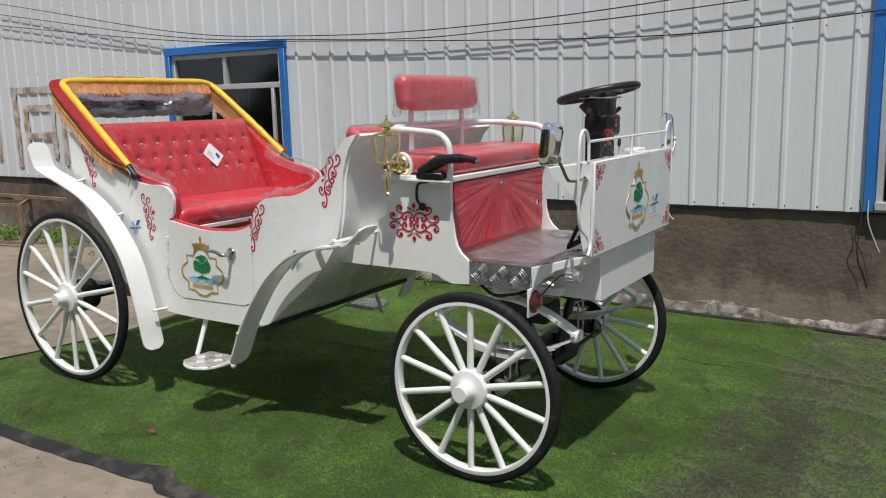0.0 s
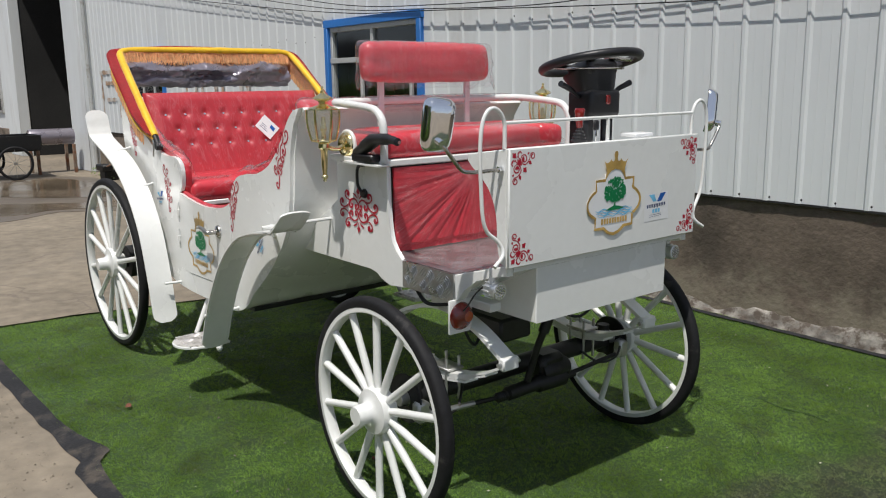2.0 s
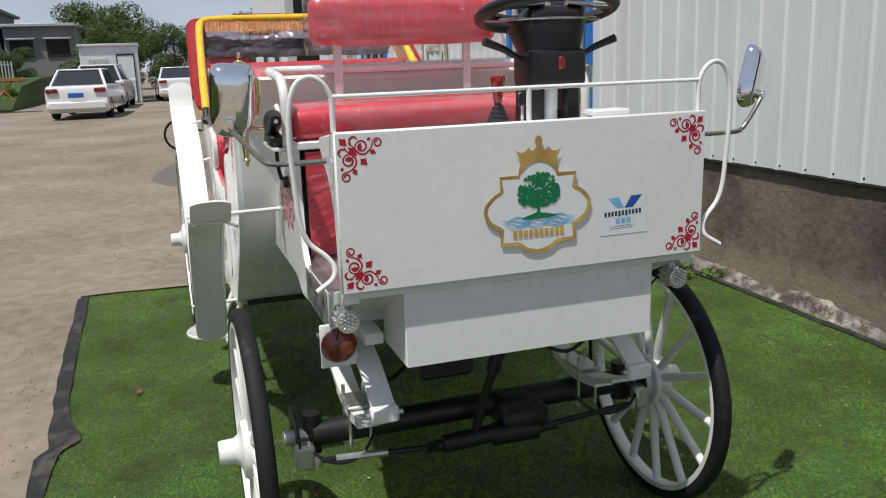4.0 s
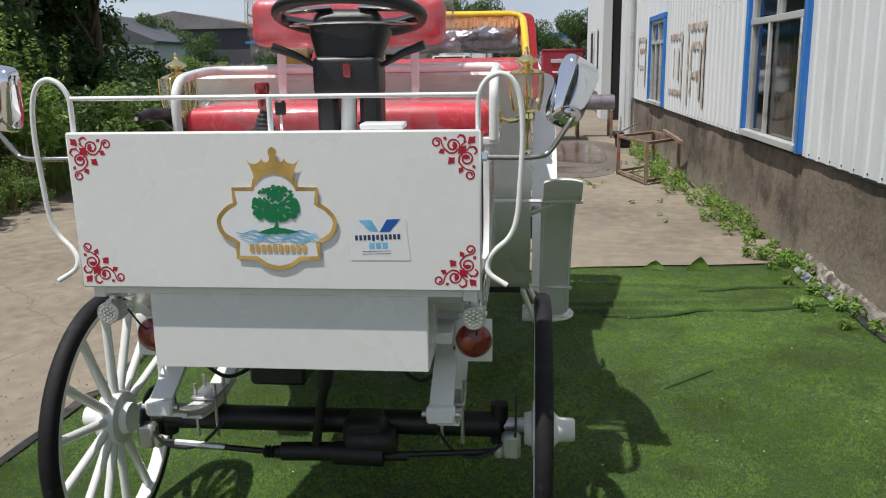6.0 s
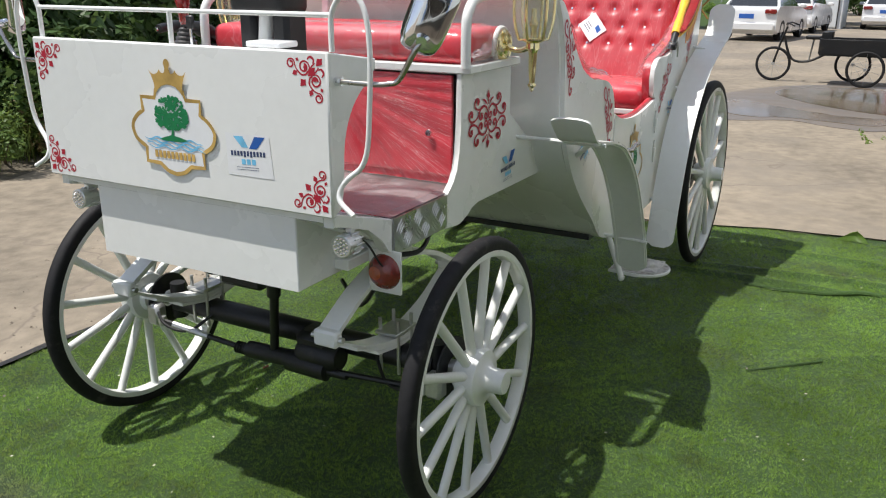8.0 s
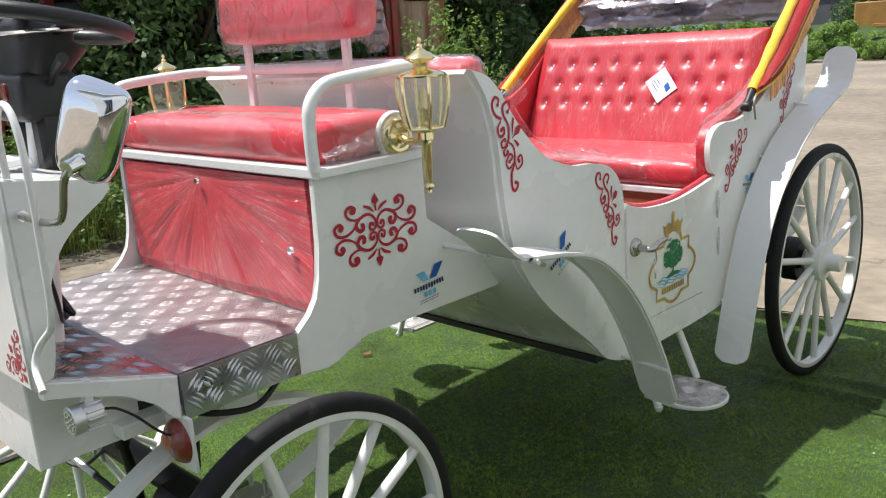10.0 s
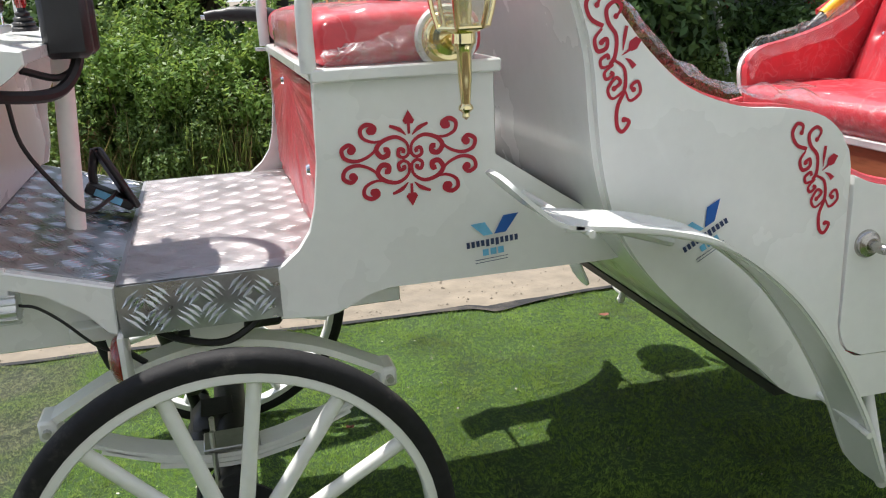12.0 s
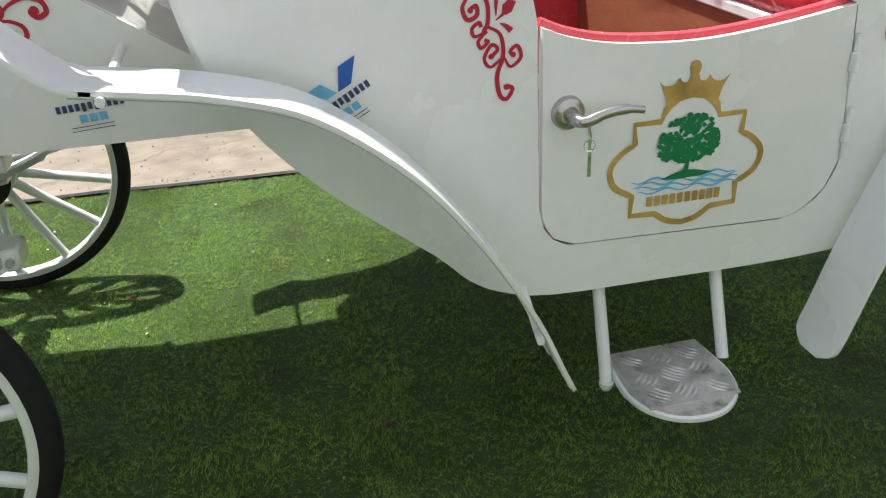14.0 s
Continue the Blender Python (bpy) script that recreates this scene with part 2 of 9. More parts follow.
ALU = material("aluminium_checker_plate", (0.42, 0.415, 0.43), rough=0.42, metal=1.0, var=0.12, scale=8, rough_var=0.16, stain=(0.38, 0.36, 0.35), stain_scale=9, stain_at=0.60)
ALU_SLOPE = material("glossy_checker_plate", (0.46, 0.47, 0.50), rough=0.24, metal=1.0, var=0.14, scale=8, rough_var=0.14, stain=(0.32, 0.31, 0.31), stain_scale=6, stain_at=0.58)
PLATE_FILM = film_material("plate_film", 0.025, (0.985, 0.965, 0.965), 0.25, 6, milk=0.04, crease=0.06, milk_colour=(0.80, 0.78, 0.78))
SEAT_FILM = film_material("crinkled_seat_film", 0.10, (0.99, 0.99, 0.99), 0.35, 7, milk=0.075, crease=0.07)
BUNCHED_FILM = film_material("bunched_film", 0.22, (0.98, 0.98, 0.98), 0.8, 24, milk=0.07, crease=0.36)
FILM = film_material("clear_wrap_film", 0.18, (0.995, 0.995, 0.995), 0.7, 19, milk=0.03, crease=0.18)
GLASS = film_material("lamp_glass", 0.12, (0.92, 0.935, 0.90), 0.08, 8, milk=0.18, milk_colour=(0.70, 0.71, 0.64))
YELLOW = material("yellow_satin_fabric", (0.86, 0.52, 0.01), rough=0.42, var=0.10, scale=18, fine=120, bump=0.35, bump_scale=35, sheen=0.3)
RED_CLOTH = material("red_hood_cloth", (0.52, 0.012, 0.02), rough=0.55, var=0.12, scale=12, bump=0.4, bump_scale=18, sheen=0.3)
ORANGE = material("orange_gold_lining", (0.80, 0.36, 0.16), rough=0.5, var=0.22, scale=25, fine=140, bump=0.7, bump_scale=90, sheen=0.4)
FRINGE = material("orange_fringe", (0.80, 0.42, 0.20), rough=0.6, var=0.2, island=0.25)
GREY_SHEET = material("grey_plastic_sheet", (0.30, 0.272, 0.312), rough=0.28, metal=0.55, var=0.10, scale=6, bump=0.25, bump_scale=14, coat=0.2)
WOOD = material("brown_plywood", (0.30, 0.10, 0.045), rough=0.5, var=0.16, scale=2, fine=24, stretch=(1, 1, 9))
CRYSTAL = material("crystal_button", (0.85, 0.86, 0.9), rough=0.05, metal=0.9, var=0.02)
RED_LENS = material("red_lens", (0.20, 0.008, 0.005), rough=0.12, coat=1.0, var=0.25, scale=30, fine=90, bump=0.3, bump_scale=90)
AMBER_LENS = material("amber_lens", (0.40, 0.06, 0.008), rough=0.12, coat=1.0, var=0.2, scale=30, bump=0.3, bump_scale=90)
RED_KNOB = material("dark_red_knob", (0.22, 0.008, 0.008), rough=0.15, coat=0.8, var=0.06)
CABLE = material("black_cable", (0.008, 0.008, 0.009), rough=0.5, var=0.1)


# the yard and the building beyond the mat lie on ground that falls away by one degree
FALL = Matrix.Translation((-3.4, 0, 0)) @ Matrix.Rotation(-0.018, 4, "Y") @ Matrix.Translation((3.4, 0, 0))
lie = Matrix()


# ---- mesh helpers ----
def part(name, bm, mat, parent=None, label="", smooth=True, at=None):
    """Links a bmesh as one mesh object under a thing or a part."""
    me = bpy.data.meshes.new(name)
    bmesh.ops.recalc_face_normals(bm, faces=bm.faces)
    bm.to_mesh(me)
    bm.free()
    me.materials.append(mat)
    if smooth:
        for poly in me.polygons:
            poly.use_smooth = True
        me.set_sharp_from_angle(angle=radians(38))
    ob = new(name, me)
    if parent:
        ob.parent = parent
    else:
        ob.matrix_basis = lie
    if at is not None:
        ob.matrix_basis = at
    if label:
        ob["label"] = label
    return ob


def thing(name, label, category, group="", at=None):
    ob = new(name)
    ob.empty_display_size = 0.1
    ob.matrix_basis = lie if at is None else lie @ at
    return tagged(ob, label, category, group)


def curve_through(pts, steps=6, closed=False):
    """Catmull-Rom through the points."""
    pts = [np.array(p, float) for p in pts]
    out, n = [], len(pts)
    for i in range(n if closed else n - 1):
        p0 = pts[(i - 1) % n] if closed or i > 0 else 2 * pts[0] - pts[1]
        p1, p2 = pts[i], pts[(i + 1) % n]
        p3 = pts[(i + 2) % n] if closed or i + 2 < n else 2 * pts[-1] - pts[-2]
        for k in range(steps):
            t = k / steps
            out.append(0.5 * (2 * p1 + (p2 - p0) * t + (2 * p0 - 5 * p1 + 4 * p2 - p3) * t * t + (3 * p1 - p0 - 3 * p2 + p3) * t ** 3))
    if not closed:
        out.append(pts[-1])
    return out


def box(bm, c, s, bevel=0.0, m=None, seg=1):
    r = bmesh.ops.create_cube(bm, size=1)
    vs = r["verts"]
    bmesh.ops.scale(bm, vec=s, verts=vs)
    if m is not None:
        bmesh.ops.transform(bm, matrix=m, verts=vs)
    bmesh.ops.translate(bm, vec=c, verts=vs)
    if bevel:
        es = list({e for v in vs for e in v.link_edges})
        bmesh.ops.bevel(bm, geom=es, offset=bevel, segments=seg, profile=0.5, affect="EDGES")
    return bm


def slab(bm, poly, y0, y1, axis="y", bevel=0.0):
    """A flat outline drawn in the plane across the axis, with thickness."""
    def put(a, b, c):
        return {"y": (a, c, b), "x": (c, a, b), "z": (a, b, c)}[axis]
    lo = [bm.verts.new(put(a, b, y0)) for a, b in poly]
    hi = [bm.verts.new(put(a, b, y1)) for a, b in poly]
    faces = [bm.faces.new(lo), bm.faces.new(hi[::-1])]
    n = len(poly)
    for i in range(n):
        faces.append(bm.faces.new((lo[i], hi[i], hi[(i + 1) % n], lo[(i + 1) % n])))
    if bevel:
        caps = set(faces[0].edges) | set(faces[1].edges)
        bmesh.ops.bevel(bm, geom=list(caps), offset=bevel, segments=1, profile=0.5, affect="EDGES")
    return bm


def sweep(bm, pts, r, segs=8, closed=False, flat=None, cap=True):
    """A tube along the points; r is one radius or one for each point; flat=(a, b, up): an oval section."""
    pts = [Vector(p) for p in pts]
    n = len(pts)
    rings, side = [], None
    for i, p in enumerate(pts):
        d = (pts[(i + 1) % n] - pts[i - 1]) if closed or 0 < i < n - 1 else (pts[1] - pts[0] if i == 0 else pts[-1] - pts[-2])
        d.normalize()
        if flat:
            up = Vector(flat[2])
            side = d.cross(up).normalized()
            nor = side.cross(d)
            a, b = flat[0], flat[1]
        else:
            if side is None:
                side = d.orthogonal().normalized()
            side = (side - d * side.dot(d)).normalized()
            nor = d.cross(side)
            a = b = 1.0
        rr = r[i] if hasattr(r, "__len__") else r
        rings.append([bm.verts.new(p + rr * (a * math.cos(2 * math.pi * k / segs) * side + b * math.sin(2 * math.pi * k / segs) * nor)) for k in range(segs)])
    for i in range(n if closed else n - 1):
        a, b = rings[i], rings[(i + 1) % n]
        for k in range(segs):
            bm.faces.new((a[k], a[(k + 1) % segs], b[(k + 1) % segs], b[k]))
    if cap and not closed:
        bm.faces.new(rings[0][::-1])
        bm.faces.new(rings[-1])
    return bm


def lathe(bm, prof, segs=24, m=None, closed=False):
    """A profile of (radius, height) turned round z, then placed by m."""
    m = m or Matrix()
    rings = []
    for r, h in prof:
        if r < 1e-6:
            rings.append([bm.verts.new(m @ Vector((0, 0, h)))])
        else:
            rings.append([bm.verts.new(m @ Vector((r * math.cos(2 * math.pi * k / segs), r * math.sin(2 * math.pi * k / segs), h))) for k in range(segs)])
    n = len(rings)
    for i in range(n if closed else n - 1):
        a, b = rings[i], rings[(i + 1) % n]
        for k in range(segs):
            q = [a[k % len(a)], a[(k + 1) % len(a)], b[(k + 1) % len(b)], b[k % len(b)]]
            q = list(dict.fromkeys(q))
            if len(q) > 2:
                bm.faces.new(q)
    return bm


def ribbon(bm, pts, y0, y1, thick, ends=None):
    """A strip of sheet that follows (x, z) points, from y0 to y1; ends: a factor of the width for each point."""
    n = len(pts)
    rows = []
    mid, half = (y0 + y1) / 2, (y1 - y0) / 2
    for i, p in enumerate(pts):
        a, b = pts[max(i - 1, 0)], pts[min(i + 1, n - 1)]
        d = Vector((b[0] - a[0], 0, b[1] - a[1])).normalized()
        nor = Vector((-d.z, 0, d.x)) * thick / 2
        w = half * (ends[i] if ends else 1)
        c = Vector((p[0], mid, p[1]))
        rows.append([bm.verts.new(c + nor + Vector((0, -w, 0))), bm.verts.new(c + nor + Vector((0, w, 0))), bm.verts.new(c - nor + Vector((0, w, 0))), bm.verts.new(c - nor + Vector((0, -w, 0)))])
    for i in range(n - 1):
        for k in range(4):
            bm.faces.new((rows[i][k], rows[i][(k + 1) % 4], rows[i + 1][(k + 1) % 4], rows[i + 1][k]))
    bm.faces.new(rows[0][::-1])
    bm.faces.new(rows[-1])
    return bm


def cushion(bm, c, s, r=0.03, m=None, puff=0.0, div=10):
    """A rounded, slightly swollen pad."""
    start = len(bm.verts)
    res = bmesh.ops.create_cube(bm, size=1)
    vs = res["verts"]
    bmesh.ops.scale(bm, vec=s, verts=vs)
    es = list({e for v in vs for e in v.link_edges})
    bmesh.ops.bevel(bm, geom=es, offset=r, segments=4, profile=0.5, affect="EDGES")
    bm.verts.ensure_lookup_table()
    vs = bm.verts[start:] if start else list(bm.verts)
    vs = list(vs)
    big = [e for e in {e for v in vs for e in v.link_edges} if e.calc_length() > 0.06]
    bmesh.ops.subdivide_edges(bm, edges=big, cuts=div, use_grid_fill=True)
    bm.verts.ensure_lookup_table()
    vs = list(bm.verts)[start:]
    for v in vs:
        q = Vector((v.co.x / s[0], v.co.y / s[1], v.co.z / s[2])) * 2
        k = puff * (1 - q.x ** 4) * (1 - q.y ** 4) if abs(q.z) > 0.5 else 0
        v.co.z += math.copysign(k, q.z)
        v.co += 0.0035 * noise.noise_vector(v.co * 14 + Vector(c))
    if m is not None:
        bmesh.ops.transform(bm, matrix=m, verts=vs)
    bmesh.ops.translate(bm, vec=c, verts=vs)
    return bm


B = bmesh.new


# ---- the carriage ----
carriage = thing("carriage", "white open carriage with red film-wrapped seats standing on green turf", "carriage")


def both_sides(name, poly, y0, y1, mat, bevel=0.003, label=""):
    return [part(name, slab(B(), poly, s * y0, s * y1, "y", bevel), mat, carriage, label) for s in (1, -1)]


# driver's box: floor, sides, seat base
box_side = [(-0.118, 0.862), (-0.135, 0.871), (-0.165, 0.892), (-0.188, 0.925), (-0.201, 0.97), (-0.208, 1.05), (-0.21, 1.192),
            (-0.545, 1.192), (-0.54, 1.036), (-0.68, 0.945), (-0.765, 0.89), (-0.83, 0.80), (-0.79, 0.797), (-0.325, 0.803),
            (-0.285, 0.795), (-0.255, 0.776), (-0.225, 0.762), (-0.2, 0.757), (-0.118, 0.765)]
both_sides("box_side", box_side, 0.446, 0.464, WHITE)
part("seat_box_back", box(B(), (-0.545, 0, 1.0), (0.012, 0.89, 0.38), 0.002), WHITE, carriage)
part("box_bottom", box(B(), (-0.46, 0, 0.812), (0.66, 0.886, 0.014), 0.002), WHITE, carriage)
part("box_rear_slope", slab(B(), [(-0.552, 1.022), (-0.675, 0.940), (-0.703, 0.922), (-0.703, 0.83), (-0.552, 0.83)], -0.445, 0.445, "y", 0.002), WHITE, carriage)
# solid black strip takes the place of the gap's shade
part("gap_strip", slab(B(), [(-0.704, 0.905), (-0.742, 0.882), (-0.79, 0.83), (-0.704, 0.83)], -0.44, 0.44, "y"), BLACK, carriage, "black strip painting the shaded gap between driver's box and cabin")


def checker_plate(name, u, v, origin, eu, ev, parent, pitch=0.047, label="aluminium checker plate with raised bars", bold=1.0, mat=ALU):
    """A plate with raised lozenge bars in alternating groups."""
    bm = B()
    eu, ev = Vector(eu), Vector(ev)
    en = eu.cross(ev).normalized()
    o = Vector(origin)

    def at(a, b, h):
        return o + eu * a + ev * b + en * h
    corners = [(0, 0), (u, 0), (u, v), (0, v)]
    lo = [bm.verts.new(at(a, b, -0.003)) for a, b in corners]
    hi = [bm.verts.new(at(a, b, 0)) for a, b in corners]
    bm.faces.new(lo[::-1])
    bm.faces.new(hi)
    for i in range(4):
        bm.faces.new((lo[i], lo[(i + 1) % 4], hi[(i + 1) % 4], hi[i]))
    nu, nv = int(u / pitch), int(v / pitch)
    for i in range(nu):
        for j in range(nv):
            ca, cb = (i + 0.5) * u / nu, (j + 0.5) * v / nv
            ang = radians(45 if (i + j) % 2 else -45)
            for k in ((-2.0, -1.0, 0.0, 1.0, 2.0) if bold > 1.4 else (-1.5, -0.5, 0.5, 1.5)):
                dx, dy = math.cos(ang), math.sin(ang)
                a0, b0 = ca - dy * k * pitch * 0.22, cb + dx * k * pitch * 0.22
                ln = pitch * (0.46 if abs(k) < 1 else 0.38) * (1 + 0.3 * (bold - 1))
                w = pitch * 0.075 * bold
                ring = [(a0 - dx * ln, b0 - dy * ln), (a0 - dy * w, b0 + dx * w), (a0 + dx * ln, b0 + dy * ln), (a0 + dy * w, b0 - dx * w)]
                if any(not (0.002 < p[0] < u - 0.002 and 0.002 < p[1] < v - 0.002) for p in ring):
                    continue
                base = [bm.verts.new(at(p[0], p[1], 0.0001)) for p in ring]
                peak = [bm.verts.new(at(a0 - dx * ln * 0.5, b0 - dy * ln * 0.5, 0.0009 * bold ** 2)), bm.verts.new(at(a0 + dx * ln * 0.5, b0 + dy * ln * 0.5, 0.0009 * bold ** 2))]
                bm.faces.new((base[0], base[1], peak[0]))
                bm.faces.new((base[1], base[2], peak[1], peak[0]))
                bm.faces.new((base[2], base[3], peak[1]))
                bm.faces.new((base[3], base[0], peak[0], peak[1]))
    return part(name, bm, mat, parent, label, smooth=False)


checker_plate("foot_plate", 0.395, 0.91, (-0.235, -0.455, 0.868), (1, 0, 0), (0, 1, 0), carriage, bold=0.96)
slope = Vector((0.25, 0, 0.075)).normalized()
checker_plate("sloped_foot_plate", 0.262, 0.88, (0.16, -0.44, 0.8685), slope, (0, 1, 0), carriage, bold=1.25, mat=ALU_SLOPE)
for s in (1, -1):
    if s > 0:
        checker_plate("side_tread", 0.282, 0.095, (0.161, 0.466, 0.772), (-1, 0, 0), (0, 0, 1), carriage, 0.0465, bold=1.5, mat=ALU_BARE)
    else:
        checker_plate("side_tread", 0.282, 0.095, (-0.121, -0.466, 0.772), (1, 0, 0), (0, 0, 1), carriage, 0.0465, bold=1.5, mat=ALU_BARE)
part("plate_film", box(B(), (-0.035, 0, 0.8745), (0.37, 0.86, 0.0006)), PLATE_FILM, carriage, "clear protective film on the foot plate")
part("box_floor", box(B(), (-0.02, 0, 0.815), (0.34, 0.91, 0.09), 0.003), WHITE, carriage)
nose_side = [(0.162, 0.866), (0.41, 0.94), (0.41, 0.905), (0.36, 0.895), (0.27, 0.868), (0.21, 0.825), (0.185, 0.785), (0.166, 0.775)]
both_sides("nose_side", nose_side, 0.43, 0.462, WHITE)
part("nose_floor", slab(B(), [(0.162, 0.862), (0.41, 0.936), (0.41, 0.915), (0.166, 0.80)], -0.43, 0.43, "y"), WHITE, carriage)

# front panel with its cheeks and dash top
part("front_panel", box(B(), (0.423, 0, 1.117), (0.016, 0.95, 0.366), 0.004), WHITE, carriage)
cheek = [(0.414, 1.298), (0.236, 1.272), (0.236, 1.25)] + [tuple(p) for p in curve_through([(0.255, 1.235), (0.313, 1.193), (0.348, 1.15), (0.37, 1.09), (0.378, 1.0), (0.39, 0.945)], 4)] + [(0.414, 0.936)]
both_sides("panel_cheek", cheek, 0.452, 0.470, WHITE)
part("dash_top", slab(B(), [(0.414, 1.296), (0.238, 1.271), (0.238, 1.251), (0.414, 1.276)], -0.452, 0.452, "y", 0.002), WHITE, carriage)
part("front_box", slab(B(), [(0.20, 0.728), (0.406, 0.728), (0.406, 0.926), (0.20, 0.864)], -0.324, 0.348, "y", 0.003), WHITE, carriage)
part("panel_back", slab(B(), [(0.40, 1.27), (0.385, 1.0), (0.40, 0.945), (0.412, 0.945), (0.412, 1.27)], -0.44, 0.44, "y"), WHITE, carriage)

# seat of the driver
part("seat_plate", box(B(), (-0.378, 0, 1.204), (0.345, 0.985, 0.024), 0.004), WHITE, carriage)
part("seat_cushion", cushion(B(), (-0.372, 0, 1.262), (0.31, 0.93, 0.088), 0.03, puff=0.012), RED_WRAP, carriage, "red seat cushion wrapped in clear film")
bm = B()
rows = []
for i in range(131):
    row = []
    for j in range(45):
        y, z = -0.43 + 0.86 * i / 130, 0.874 + 0.312 * j / 44
        dy, dz = y + 0.02, z - 1.165
        rad = math.hypot(dy, dz)
        an = math.atan2(dy, -dz)
        fold = noise.noise(Vector((an * 9, rad * 1.5, 0))) + 0.6 * noise.noise(Vector((an * 21, rad * 2.5, 4)))
        fold = (0.5 - abs(fold)) * 0.0065 * min(1, rad * 5 + 0.1)
        x = -0.2125 + fold + 0.004 * noise.noise(Vector((0, y * 5, z * 5))) - 0.006 * (z < 0.90)
        row.append(bm.verts.new((x, y, z)))
    rows.append(row)
for i in range(130):
    for j in range(44):
        bm.faces.new((rows[i][j], rows[i + 1][j], rows[i + 1][j + 1], rows[i][j + 1]))
r = bmesh.ops.extrude_face_region(bm, geom=list(bm.faces))
bmesh.ops.translate(bm, vec=(-0.012, 0, 0), verts=[v for v in r["geom"] if isinstance(v, bmesh.types.BMVert)])
part("seat_front", bm, RED_FRONT, carriage, "red panel under the driver's seat in radially creased film")
part("seat_front_lock", lathe(B(), [(0.0, 0.006), (0.009, 0.006), (0.011, 0.0)], 14, Matrix.Translation((-0.205, 0.36, 1.02)) @ Matrix.Rotation(radians(90), 4, "Y")), CHROME, carriage)
part("seat_front_button", lathe(B(), [(0.0, 0.006), (0.007, 0.006), (0.009, 0.0)], 14, Matrix.Translation((-0.206, -0.02, 1.155)) @ Matrix.Rotation(radians(90), 4, "Y")), CHROME, carriage)

# arm rail that goes round the seat
half = [(-0.205, 0.478, 1.21), (-0.205, 0.478, 1.30), (-0.212, 0.478, 1.35), (-0.245, 0.478, 1.385), (-0.30, 0.478, 1.398), (-0.45, 0.478, 1.408), (-0.525, 0.472, 1.41), (-0.555, 0.44, 1.41), (-0.562, 0.36, 1.41)]
rail = curve_through(half, 5) + curve_through([(x, -y, z) for x, y, z in half[::-1]], 5)
part("arm_rail", sweep(B(), rail, 0.0145, 12), TUBE_WHITE, carriage)
for y in (-0.245, 0.205):
    part("back_post", box(B(), (-0.553, y, 1.36), (0.016, 0.028, 0.31), 0.003), TUBE_WHITE, carriage)
tilt = Matrix.Rotation(radians(-6), 4, "Y")
backrest = part("backrest", cushion(B(), (-0.552, -0.012, 1.562), (0.085, 0.64, 0.15), 0.035, m=tilt, puff=0.006), RED_HEAD, carriage, "red padded backrest wrapped in crumpled film")


def loose_film(name, c, s, parent, seed, skirt=0.05, mat=FILM, flare=0.0):
    """A crumpled bag of film round a pad, open below, with a ragged hem that hangs."""
    bm = B()
    nu, nv = 110, 26
    rows = []
    for j in range(nv):
        f = j / (nv - 1)
        row = []
        for i in range(nu):
            a = 2 * math.pi * i / nu
            ca, sa = math.cos(a), math.sin(a)
            top = min(1.0, f / 0.22)
            k = 0.35 + 0.65 * math.sin(top * math.pi / 2)
            px = math.copysign(abs(ca) ** 0.6, ca) * s[0] / 2 * k
            py = math.copysign(abs(sa) ** 0.4, sa) * s[1] / 2 * (0.90 + 0.10 * k)
            hem = skirt * (0.55 + 0.9 * noise.noise(Vector((ca * 2.5, sa * 2.5, seed))))
            down = max(0.0, f - 0.22) / 0.78
            z = c[2] + s[2] / 2 + 0.004 - 0.03 * (1 - math.cos(top * math.pi / 2)) - down * (s[2] - 0.03 + hem)
            p = Vector((c[0] + px, c[1] + py, z))
            crumple = noise.noise_vector(p * 20 + Vector((seed, 0, 0))) + 0.6 * noise.noise_vector(p * 47)
            out = Vector((px, py, 0)).normalized()
            p += crumple * (0.0035 + 0.008 * down) + out * 0.011
            if flare:
                end = max(0.0, (py / (s[1] / 2) - 0.90) / 0.10)
                p += Vector((0, 1, -0.15)) * flare * end * (0.3 + 0.7 * down) * (0.7 + 0.6 * noise.noise(Vector((seed, z * 30, px * 40))))
            row.append(bm.verts.new(p))
        rows.append(row)
    for j in range(nv - 1):
        for i in range(nu):
            bm.faces.new((rows[j][i], rows[j][(i + 1) % nu], rows[j + 1][(i + 1) % nu], rows[j + 1][i]))
    return part(name, bm, mat, parent, "loose crumpled clear film")


loose_film("seat_film", (-0.372, 0, 1.266), (0.31, 0.925, 0.098), carriage, 8, -0.012, SEAT_FILM)
bm = B()
rows = []
for i in range(40):
    f = i / 39
    x = -0.235 - 0.27 * f
    row = []
    for k in range(9):
        h = k / 8
        q = Vector((x, 0.468 + 0.022 * math.sin(h * math.pi), 1.212 + (0.035 + 0.055 * f) * h))
        row.append(bm.verts.new(q + noise.noise_vector(q * 34) * 0.012 + noise.noise_vector(q * 80) * 0.004))
    rows.append(row)
for a, b in zip(rows, rows[1:]):
    for k in range(8):
        bm.faces.new((a[k], a[k + 1], b[k + 1], b[k]))
part("end_film", bm, BUNCHED_FILM, carriage, "bunched clear film at the cushion's end")
loose_film("film_wrap", (-0.552, -0.012, 1.562), (0.104, 0.652, 0.156), carriage, 3, 0.05, FILM, 0.035)

